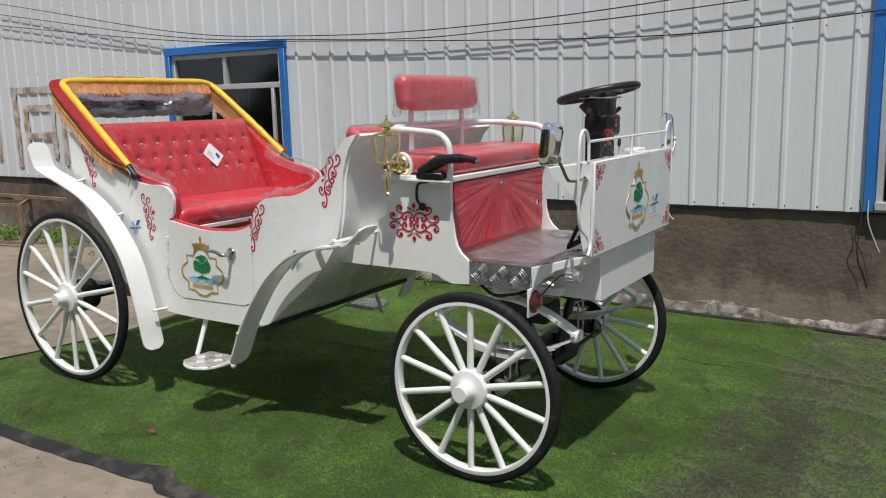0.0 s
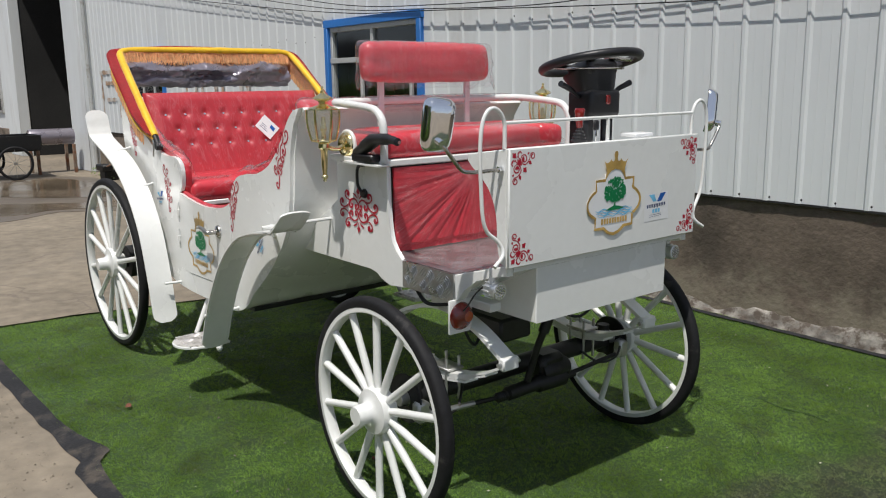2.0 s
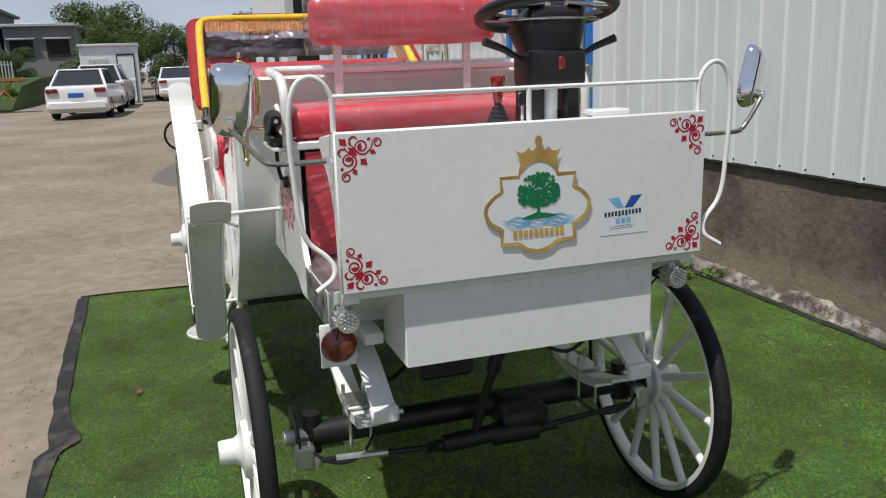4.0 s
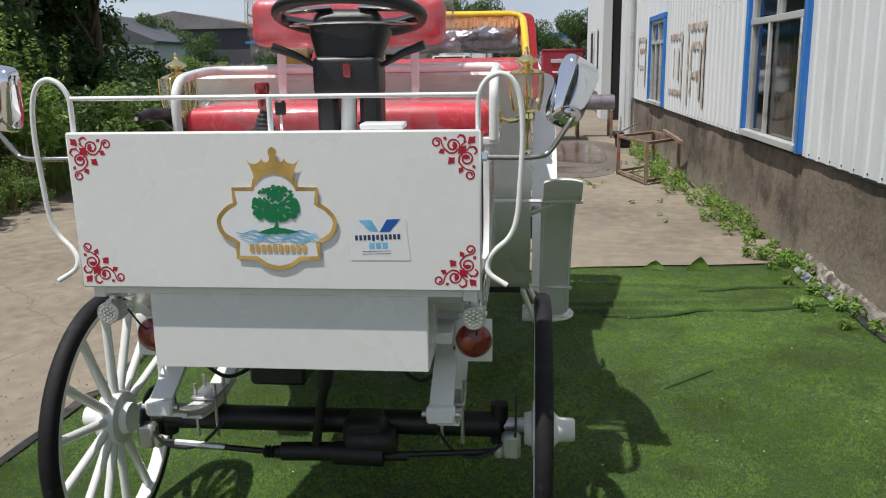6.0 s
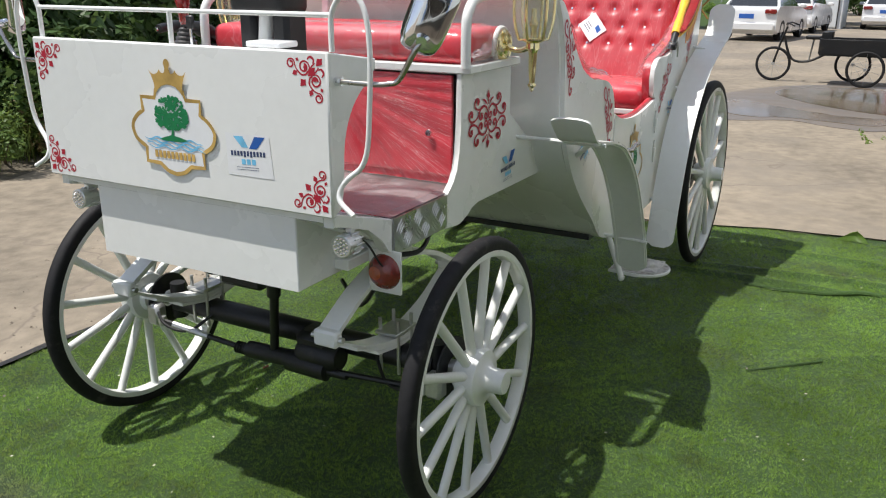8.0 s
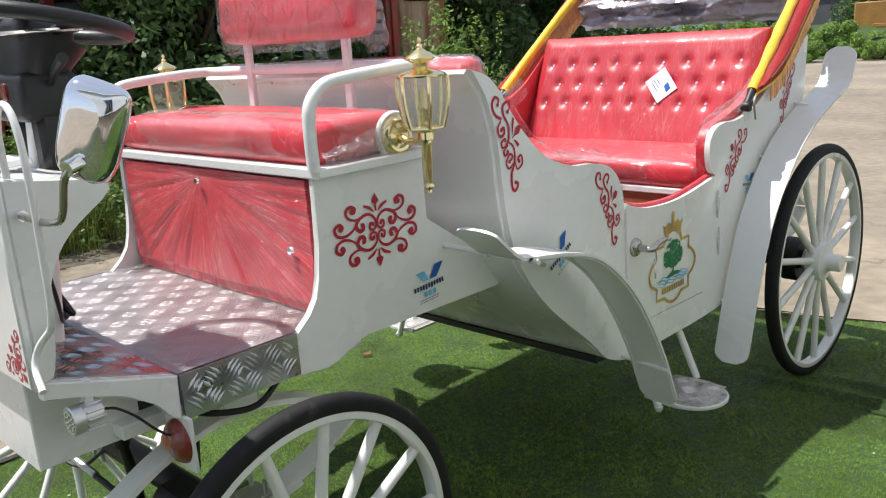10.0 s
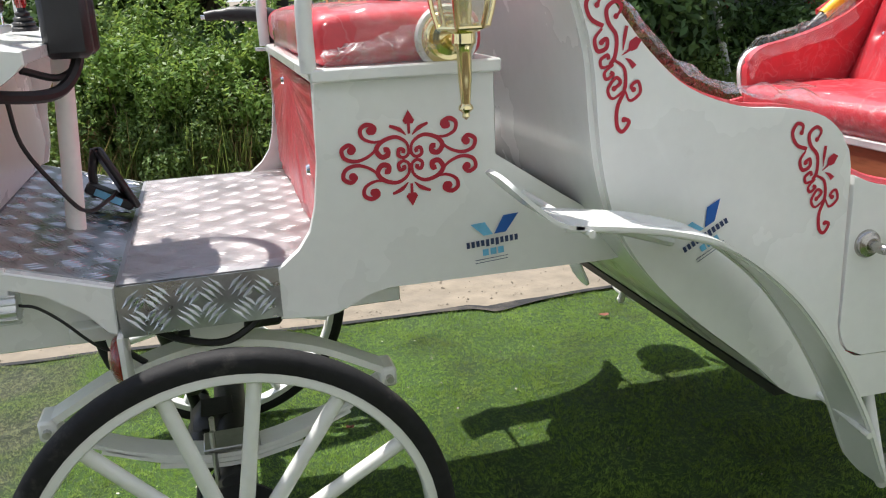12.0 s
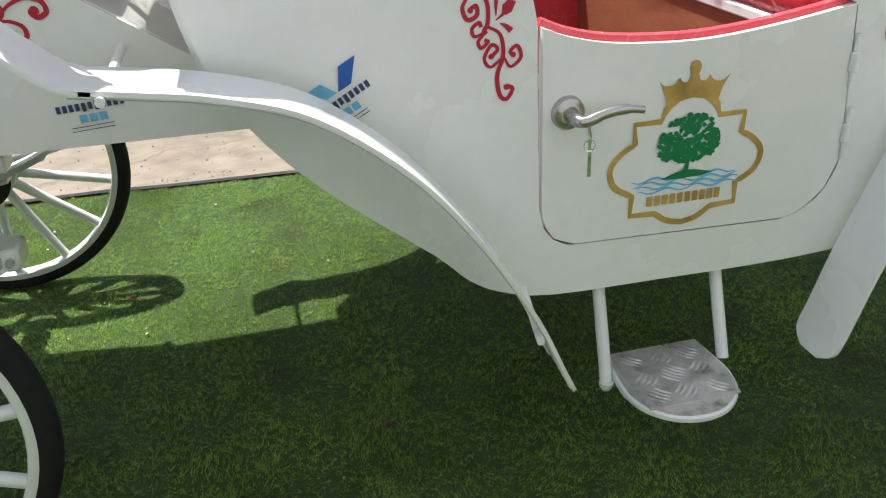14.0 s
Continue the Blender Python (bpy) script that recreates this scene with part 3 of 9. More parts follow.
# cabin tub: curved front sheet, bottom and back in one, then the sides and doors
shell = curve_through([(-0.598, 1.388), (-0.645, 1.33), (-0.678, 1.22), (-0.69, 1.10), (-0.705, 1.0), (-0.735, 0.91), (-0.80, 0.815), (-0.90, 0.71), (-1.06, 0.575), (-1.12, 0.515), (-1.18, 0.48), (-1.28, 0.456), (-1.5, 0.452), (-1.70, 0.45), (-1.86, 0.455), (-1.96, 0.468), (-2.07, 0.50), (-2.21, 0.58), (-2.40, 0.80), (-2.53, 1.02), (-2.585, 1.17), (-2.61, 1.365)], 4)
part("cabin_shell", ribbon(B(), [tuple(p) for p in shell], -0.572, 0.572, 0.014), WHITE, carriage, "white curved sheet of the cabin")
side_top = curve_through([(-0.60, 1.392), (-0.655, 1.375), (-0.70, 1.335), (-0.734, 1.287), (-0.793, 1.217), (-0.875, 1.148), (-0.988, 1.106), (-1.089, 1.095), (-1.172, 1.073), (-1.228, 1.02), (-1.248, 0.952)], 4)
door_front = [(-1.252, 0.63)] + [tuple(p) for p in curve_through([(-1.256, 0.60), (-1.278, 0.562), (-1.318, 0.545)], 3)] + [(-1.74, 0.535)] + [tuple(p) for p in curve_through([(-1.775, 0.54), (-1.835, 0.585), (-1.858, 0.65)], 3)]
rear_top = curve_through([(-1.838, 0.935), (-1.80, 0.96), (-1.787, 1.03), (-1.80, 1.075), (-1.835, 1.102), (-1.90, 1.112), (-2.0, 1.112), (-2.15, 1.15), (-2.35, 1.26), (-2.52, 1.36), (-2.61, 1.372)], 4)
rear_edge = curve_through([(-2.595, 1.17), (-2.54, 1.02), (-2.41, 0.79), (-2.215, 0.572), (-2.07, 0.492), (-1.96, 0.46), (-1.86, 0.447), (-1.70, 0.442), (-1.5, 0.444), (-1.28, 0.448), (-1.18, 0.472), (-1.12, 0.507), (-1.06, 0.567), (-0.90, 0.70), (-0.80, 0.805), (-0.737, 0.905), (-0.708, 1.0), (-0.694, 1.10), (-0.682, 1.22), (-0.65, 1.33)], 3)
side_poly = [tuple(p) for p in side_top] + door_front + [tuple(p) for p in rear_top] + [tuple(p) for p in rear_edge]
both_sides("cabin_side", side_poly, 0.568, 0.588, WHITE)
door_top = curve_through([(-1.253, 0.95), (-1.30, 0.93), (-1.38, 0.912), (-1.50, 0.903), (-1.60, 0.906), (-1.72, 0.92), (-1.832, 0.938)], 3)
door_low = [(-1.854, 0.65)] + [tuple(p) for p in curve_through([(-1.831, 0.588), (-1.773, 0.544), (-1.738, 0.539)], 3)] + [(-1.32, 0.549)] + [tuple(p) for p in curve_through([(-1.281, 0.566), (-1.26, 0.602), (-1.2565, 0.63)], 3)]
door_poly = [tuple(p) for p in door_top] + door_low
doors = {}
for s in (1, -1):
    doors[s] = part("door", slab(B(), door_poly, s * 0.572, s * 0.591, "y", 0.002), WHITE, carriage, "white low cabin door with a crest")
    part("door_trim", sweep(B(), [(p[0], s * 0.568, p[1] + 0.002) for p in door_top], 0.011, 8), RED_WRAP, doors[s], "red padded door edge")
    part("door_lining", slab(B(), [(-1.55 + (x + 1.55) * 0.972, z - 0.010) for x, z in door_poly], s * 0.560, s * 0.5715, "y"), RED_WRAP, doors[s], "red door lining")

    # lever handle, keys, hinges
    hx = -1.300 if s > 0 else -1.385
    h = part("door_handle", lathe(B(), [(0.0, 0.016), (0.014, 0.016), (0.018, 0.012), (0.026, 0.010), (0.029, 0.006), (0.030, 0.0)], 28, Matrix.Translation((hx, s * 0.591, 0.803)) @ Matrix.Rotation(radians(-90 * s), 4, "X")), SATIN, doors[s], "satin nickel lever handle")
    part("lever", sweep(B(), curve_through([(hx, s * 0.60, 0.803), (hx - 0.001, s * 0.640, 0.803), (hx - 0.013, s * 0.648, 0.804), (hx - 0.045, s * 0.648, 0.814), (hx - 0.080, s * 0.648, 0.817), (hx - 0.112, s * 0.646, 0.812)], 4), [0.011] * 5 + [0.010] * 6 + [0.009] * 6 + [0.007] * 4, 10), SATIN, h)
    if s > 0:
        part("key", sweep(B(), curve_through([(-1.313, 0.652, 0.797), (-1.315, 0.653, 0.775), (-1.316, 0.651, 0.757)], 3), 0.004, 6), CHROME, h)
        part("key_blade", box(B(), (-1.317, 0.651, 0.732), (0.007, 0.002, 0.05), 0.0005), CHROME, h, "hanging spare key")
        part("key_ring", sweep(B(), [(-1.316 + 0.010 * math.cos(a), 0.652, 0.763 + 0.010 * math.sin(a)) for a in np.linspace(0, 2 * math.pi, 16, endpoint=False)], 0.0012, 5, True), CHROME, h)
    for z, x in ((0.835, -1.842), (0.70, -1.852)):
        part("hinge", lathe(B(), [(0.0, 0.05), (0.004, 0.05), (0.005, 0.018), (0.0085, 0.016), (0.0085, -0.016), (0.005, -0.018), (0.004, -0.05), (0, -0.05)], 10, Matrix.Translation((x, s * 0.596, z))), TUBE_WHITE, doors[s], "white painted hinge")

# cabin lining, floor, rear seat
part("cabin_floor", box(B(), (-1.5, 0, 0.475), (0.72, 1.10, 0.02)), BLACK, carriage)
part("seat_base", box(B(), (-2.03, 0, 0.68), (0.50, 1.12, 0.40), 0.004), WOOD, carriage, "brown plywood seat base")
part("seat_rim", box(B(), (-1.79, 0, 0.879), (0.035, 1.10, 0.024), 0.004), WHITE, carriage)
part("front_bench", slab(B(), [(-1.09, 0.90), (-0.76, 0.90), (-0.76, 0.885), (-0.83, 0.80), (-1.09, 0.575)], -0.55, 0.55, "y"), WOOD, carriage, "brown plywood front bench base")
part("rear_cushion", cushion(B(), (-1.985, 0, 0.937), (0.425, 1.09, 0.098), 0.035, puff=0.014), RED_WRAP, carriage, "red rear seat cushion in clear film")
loose_film("seat_film", (-1.985, 0, 0.941), (0.425, 1.085, 0.104), carriage, 15, -0.02, FILM)
part("front_cushion", cushion(B(), (-0.93, 0, 0.955), (0.32, 1.09, 0.08), 0.03, puff=0.01), RED_WRAP, carriage, "red front bench cushion in clear film")

# tufted back, leaning, with crystal buttons
bm = B()
back_lo, back_hi = Vector((-2.201, 0, 0.952)), Vector((-2.40, 0, 1.413))
up = (back_hi - back_lo)
normal = Vector((up.z, 0, -up.x)).normalized()
buttons = []
for r_, (v, off) in enumerate(((0.722, 0.0), (0.545, 0.055), (0.372, 0.0))):
    for k in range(9):
        y = -0.445 + k * 0.112 + off
        if y < 0.48:
            buttons.append((y, v))
NU, NV = 170, 44
grid = []
for j in range(NV + 1):
    row = []
    for i in range(NU + 1):
        y, v = -0.535 + 1.07 * i / NU, j / NV
        p = back_lo + up * v + Vector((0, y, 0))
        edge = min(1, (1 - abs(y) / 0.535) * 9, (1 - v) * 9 + 0.02)
        d = 0.045 * math.sqrt(max(edge, 0))
        for by, bv in buttons:
            q = math.hypot(y - by, (v - bv) * up.length)
            d -= 0.016 * math.exp(-(q / 0.022) ** 2)
        d += 0.003 * noise.noise(Vector((y * 9, v * 5, 2)))
        # upright pulls in the film below the buttons
        d += 0.0035 * max(0.0, 0.75 - v) * noise.noise(Vector((y * 38 + 4 * v, v * 3.5, 6)))
        row.append(bm.verts.new(p + normal * d))
    grid.append(row)
for j in range(NV):
    for i in range(NU):
        bm.faces.new((grid[j][i], grid[j][i + 1], grid[j + 1][i + 1], grid[j + 1][i]))
rear_back = part("rear_backrest", bm, RED_BACK, carriage, "red tufted backrest with crystal buttons")
for y, v in buttons:
    p = back_lo + up * v + Vector((0, y, 0)) + normal * 0.027
    part("button", lathe(B(), [(0, 0.009), (0.006, 0.007), (0.0095, 0.001), (0.008, -0.004)], 8, Matrix.Translation(p) @ normal.to_track_quat("Z", "Y").to_matrix().to_4x4()), CRYSTAL, rear_back)
part("back_board", box(B(), (back_lo + back_hi) / 2 - normal * 0.012, (0.014, 1.10, 0.47), 0.004, Matrix.Rotation(-math.atan2(-up.x, up.z), 4, "Y")), WHITE, carriage)
for s in (1, -1):
    pad = curve_through([(-1.80, 0.93), (-1.79, 1.03), (-1.805, 1.078), (-1.85, 1.11), (-1.95, 1.13), (-2.08, 1.165), (-2.2, 1.22), (-2.33, 1.32), (-2.38, 1.36)], 4)
    poly = [tuple(p) for p in pad] + [(-2.40, 1.1), (-2.25, 0.95)]
    part("arm_pad", slab(B(), poly, s * 0.535, s * 0.5665, "y", 0.010), RED_WRAP, carriage, "red side padding in film")
    trim = curve_through([(-0.615, 1.388), (-0.66, 1.377), (-0.705, 1.335), (-0.74, 1.287), (-0.80, 1.219), (-0.88, 1.153), (-0.99, 1.112), (-1.089, 1.10), (-1.17, 1.079), (-1.222, 1.03)], 4)
    lower = [(-1.235, 0.50), (-0.80, 0.88), (-0.735, 1.0), (-0.715, 1.1), (-0.70, 1.22), (-0.672, 1.32)]
    part("side_pad", slab(B(), [tuple(p) for p in trim] + lower, s * 0.538, s * 0.5665, "y", 0.010), RED_WRAP, carriage, "red side padding in film")
def film_edge(path, s, seed):
    """Loose film draped over a padded edge."""
    bm = B()
    rows = []
    for p in path:
        x, z = p[0], p[1]
        row = []
        for k in range(9):
            f = k / 8
            y = s * (0.505 + 0.09 * f)
            drop = 0.05 * max(0.0, 0.5 - f) * 2
            q = Vector((x, y, z + 0.012 + 0.022 * math.sin(f * math.pi) - drop))
            row.append(bm.verts.new(q + noise.noise_vector(q * 24 + Vector((seed, 0, 0))) * 0.011))
        rows.append(row)
    for a, b in zip(rows, rows[1:]):
        for k in range(8):
            bm.faces.new((a[k], a[k + 1], b[k + 1], b[k]))
    part("film_edge", bm, FILM, carriage, "loose clear film over the padded edge")


for s in (1, -1):
    film_edge(curve_through([(-0.74, 1.287), (-0.80, 1.219), (-0.88, 1.153), (-0.99, 1.112), (-1.089, 1.10), (-1.17, 1.079)], 8), s, 2)
    film_edge(curve_through([(-1.79, 1.04), (-1.805, 1.078), (-1.85, 1.11), (-1.95, 1.13), (-2.08, 1.165), (-2.2, 1.22)], 8), s, 7)
part("dash_roll", cushion(B(), (-0.655, 0, 1.385), (0.085, 1.11, 0.062), 0.028, m=Matrix.Rotation(radians(20), 4, "Y")), RED_WRAP, carriage, "red padded roll along the cabin front")
loose_film("film_wrap", (-0.655, 0, 1.392), (0.10, 1.115, 0.062), carriage, 12, 0.0, FILM, 0.02)
part("dash_lining", ribbon(B(), [(-0.66, 1.37), (-0.70, 1.22), (-0.715, 1.1), (-0.73, 1.0), (-0.80, 0.93)], -0.54, 0.54, 0.02), RED_WRAP, carriage, "red lining of the cabin front")
tag = tagged(part("price_card", slab(B(), [(-0.058, -0.050), (0.058, -0.050), (0.058, 0.050), (-0.058, 0.050)], -0.0006, 0.0006, "z", 0), PAPER), "white paper card with a blue mark lying on the red backrest", "card")
card_turn = normal.to_track_quat("Z", "Y").to_matrix().to_4x4() @ Matrix.Rotation(radians(-50), 4, "Z")
tag.matrix_basis = carriage.matrix_basis @ Matrix.Translation(back_lo + up * 0.52 + Vector((0, 0.135, 0)) + normal * 0.049) @ card_turn
part("card_mark", slab(B(), [(0.012, 0.008), (0.044, 0.002), (0.040, 0.027), (0.008, 0.030)], 0.0008, 0.0011, "z"), BLUE_PRINT, tag)
for k in range(3):
    part("card_line", slab(B(), [(-0.04, -0.028 + k * 0.012), (0.015 - k * 0.01, -0.028 + k * 0.012), (0.015 - k * 0.01, -0.025 + k * 0.012), (-0.04, -0.025 + k * 0.012)], 0.0008, 0.0011, "z"), INK, tag)

# hood: two bows, cloth, lining, rolled sheet
bow = [(-2.115, 0.585, 1.20), (-2.30, 0.575, 1.345), (-2.50, 0.562, 1.497), (-2.64, 0.55, 1.60), (-2.69, 0.535, 1.635), (-2.705, 0.49, 1.648), (-2.705, 0.40, 1.651), (-2.70, 0.0, 1.654)]
bow_l = curve_through(bow, 6)
bow_path = bow_l + [np.array((p[0], -p[1], p[2])) for p in bow_l[-2::-1]]
radii = [0.020 + 0.004 * noise.noise(Vector(p) * 16) for p in bow_path]
hood_bow = part("hood_bow", sweep(B(), bow_path, radii, 12), YELLOW, carriage, "hood bow sleeved in yellow satin")
bow2 = [(-2.10, 0.60, 1.185), (-2.28, 0.62, 1.25), (-2.50, 0.61, 1.41), (-2.64, 0.605, 1.525), (-2.715, 0.585, 1.59), (-2.745, 0.51, 1.612), (-2.75, 0.30, 1.617), (-2.75, 0.0, 1.617)]
bow2_l = curve_through(bow2, 6)
bow2_path = bow2_l + [np.array((p[0], -p[1], p[2])) for p in bow2_l[-2::-1]]
part("hood_piping", sweep(B(), bow2_path, 0.006, 8), YELLOW, carriage, "yellow piping of the folded hood")
bm = B()
rows = []
for p, q in zip(bow_path, bow2_path):
    p, q = Vector(p), Vector(q)
    out = (q - p).orthogonal()
    c = (p + q) / 2
    away = Vector((-0.25, math.copysign(0.7, c.y) if abs(c.y) > 0.45 else c.y * 1.2, 0.55)).normalized()
    row = []
    for k in range(9):
        f = k / 8
        bulge = math.sin(f * math.pi) * 0.044 + 0.006 * math.sin(f * 9 + p.y * 7)
        row.append(bm.verts.new(p.lerp(q, f) + away * bulge))
    rows.append(row)
for a, b in zip(rows, rows[1:]):
    for k in range(8):
        bm.faces.new((a[k], a[k + 1], b[k + 1], b[k]))
r = bmesh.ops.solidify(bm, geom=list(bm.faces), thickness=0.006)
part("hood_cloth", bm, RED_CLOTH, carriage, "folded red hood cloth")
for s in (1, -1):
    line = [Vector((p[0] - 0.014, s * abs(p[1]), p[2])) for p in bow2_l[2:30]]
    part("hood_cord", sweep(B(), [p.lerp(Vector((b[0], s * b[1], b[2])), 0.45) + Vector((-0.005, s * 0.031, 0.02)) for p, b in zip(line, bow_l[2:30])], 0.004, 6), ORANGE, carriage, "thin gold cord")
    clamp = part("hood_hinge", sweep(B(), [(-2.135, s * 0.585, 1.215), (-2.085, s * 0.588, 1.172), (-2.06, s * 0.59, 1.15)], 0.017, 10), BLACK, carriage, "black hood hinge")
    part("hinge_knob", lathe(B(), [(0, 0.016), (0.015, 0.016), (0.018, 0.012), (0.018, -0.012), (0.015, -0.016), (0, -0.016)], 14, Matrix.Translation((-2.055, s * 0.592, 1.150)) @ Matrix.Rotation(radians(90), 4, "X")), BLACK, clamp)
    part("hinge_bracket", box(B(), (-2.06, s * 0.585, 1.125), (0.022, 0.008, 0.055), 0.002), TUBE_WHITE, clamp)
    part("hinge_clip", sweep(B(), curve_through([(-2.10, s * 0.606, 1.185), (-2.075, s * 0.61, 1.165), (-2.085, s * 0.61, 1.13), (-2.10, s * 0.607, 1.10)], 3), 0.004, 6), ZINC, clamp)
    # lining that hangs from the sloped part of the bow
    bm = B()
    rows = []
    for p in bow_l[:31]:
        rows.append([bm.verts.new((p[0] - 0.012 + 0.004 * math.sin(p[0] * 60), s * (p[1] - 0.012), p[2] - 0.012 - 0.085 * f)) for f in (0, 0.33, 0.66, 1)])
    for a, b in zip(rows, rows[1:]):
        for k in range(3):
            bm.faces.new((a[k], a[k + 1], b[k + 1], b[k]))
    bmesh.ops.solidify(bm, geom=list(bm.faces), thickness=0.003)
    part("side_fringe", bm, ORANGE, carriage, "orange gold fringe")
    bm = B()
    rng = random.Random(4)
    for k in range(190):
        f = k / 189
        p = bow_l[min(30, int(f * 30))]
        q = bow_l[min(31, int(f * 30) + 1)]
        c = p + (q - p) * (f * 30 % 1)
        x, y, z = c[0] - 0.013, s * (c[1] - 0.011), c[2] - 0.09
        ln = 0.035 + 0.012 * rng.random()
        sweep(bm, [(x, y, z), (x + 0.004 * rng.uniform(-1, 1), y + 0.003 * rng.uniform(-1, 1), z - ln)], 0.0022, 4, cap=False)
    tagged(part("fringe_threads", bm, FRINGE, carriage, "orange fringe threads"), kind="stuff")
    bm = B()
    for k in range(230):
        f = k / 229
        c = bow2_l[4 + int(f * 27)] * (1 - f * 27 % 1) + bow2_l[5 + int(f * 27)] * (f * 27 % 1)
        x, y, z = c[0] - 0.004 * rng.random(), s * (c[1] - 0.004), c[2] - 0.004
        ln = 0.05 + 0.015 * rng.random()
        sweep(bm, [(x, y, z), (x + 0.005 * rng.uniform(-1, 1), y, z - ln)], 0.0035, 4, cap=False)
    tagged(part("rear_fringe", bm, FRINGE, carriage, "orange fringe threads"), kind="stuff")
bm = B()
rows = []
for i in range(121):
    y = -0.525 + 1.05 * i / 120
    hem = 0.012 * noise.noise(Vector((y * 4, 0, 0)))
    rows.append([bm.verts.new((-2.69 + 0.014 * f + 0.005 * f * math.sin(y * 70 + f * 2), y, 1.645 - (0.062 + hem) * f)) for f in (0, 0.25, 0.5, 0.75, 1)])
for a, b in zip(rows, rows[1:]):
    for k in range(4):
        bm.faces.new((a[k], a[k + 1], b[k + 1], b[k]))
bmesh.ops.solidify(bm, geom=list(bm.faces), thickness=0.003)
part("hood_lining", bm, ORANGE, carriage, "orange gold fringed hood lining")
bm = B()
rng = random.Random(9)
for k in range(420):
    y = -0.52 + 1.04 * k / 419
    z = 1.638 - 0.03 * rng.random()
    sweep(bm, [(-2.684, y, z), (-2.668 + 0.004 * rng.random(), y + 0.006 * rng.uniform(-1, 1), 1.585 - 0.022 * rng.random())], 0.0013, 4, cap=False)
tagged(part("front_fringe", bm, FRINGE, carriage, "orange fringe threads"), kind="stuff")
bm = B()
rows = []
rng = random.Random(31)
for i in range(44):
    y = -0.52 + 1.04 * i / 43
    row = []
    for k in range(11):
        f = k / 10
        g_ = f + 0.12 * noise.noise(Vector((y * 2.6, 0, 3)))
        roll = 0.060 * math.exp(-((g_ - 0.36) / 0.20) ** 2) + 0.034 * math.exp(-((g_ - 0.80) / 0.13) ** 2)
        q = Vector((y * 5.0, f * 2.6, 1.0))
        crease = 0.050 * noise.noise(q) + 0.030 * noise.noise(q * 2.1 + Vector((3, 1, 0))) + rng.uniform(-0.006, 0.006)
        row.append(bm.verts.new((-2.698 + roll + crease * (0.3 + 0.7 * math.sin(f * math.pi)), y + rng.uniform(-0.008, 0.008), 1.604 - 0.165 * f + 0.016 * noise.noise(Vector((y * 4, f * 2, 9))) + rng.uniform(-0.004, 0.004))))
    rows.append(row)
for i in range(43):
    for k in range(10):
        a, b, c, d = rows[i][k], rows[i + 1][k], rows[i + 1][k + 1], rows[i][k + 1]
        for tri_ in (((a, b, c), (a, c, d)) if (i + k) % 2 else ((a, b, d), (b, c, d))):
            bm.faces.new(tri_)
bmesh.ops.subdivide_edges(bm, edges=list(bm.edges), cuts=1, use_grid_fill=True, smooth=0.35)
part("rolled_sheet", bm, GREY_SHEET, carriage, "crumpled grey plastic sheet under the hood").data.set_sharp_from_angle(angle=radians(70))

# fenders
front_path = [tuple(p) for p in curve_through([(-0.56, 0.966), (-0.64, 0.955), (-0.75, 0.935), (-0.87, 0.892), (-1.0, 0.79), (-1.1, 0.665), (-1.19, 0.515), (-1.245, 0.39), (-1.275, 0.325)], 5)]
leaf_path = [tuple(p) for p in curve_through([(-0.462, 1.052), (-0.475, 1.036), (-0.51, 1.003), (-0.55, 0.972), (-0.60, 0.958)], 5)]
rear_path = [tuple(p) for p in curve_through([(-2.765, 1.315), (-2.745, 1.27), (-2.72, 1.205), (-2.68, 1.165), (-2.5, 1.105), (-2.33, 1.035), (-2.17, 0.915), (-2.03, 0.73), (-1.95, 0.5), (-1.91, 0.33), (-1.89, 0.265)], 5)]


def rounded(n, k0=4, k1=4):
    e = [1.0] * n
    for i in range(k0):
        e[i] = math.sqrt(1 - (1 - (i + 0.35) / k0) ** 2)
    for i in range(k1):
        e[n - 1 - i] = math.sqrt(1 - (1 - (i + 0.35) / k1) ** 2)
    return e


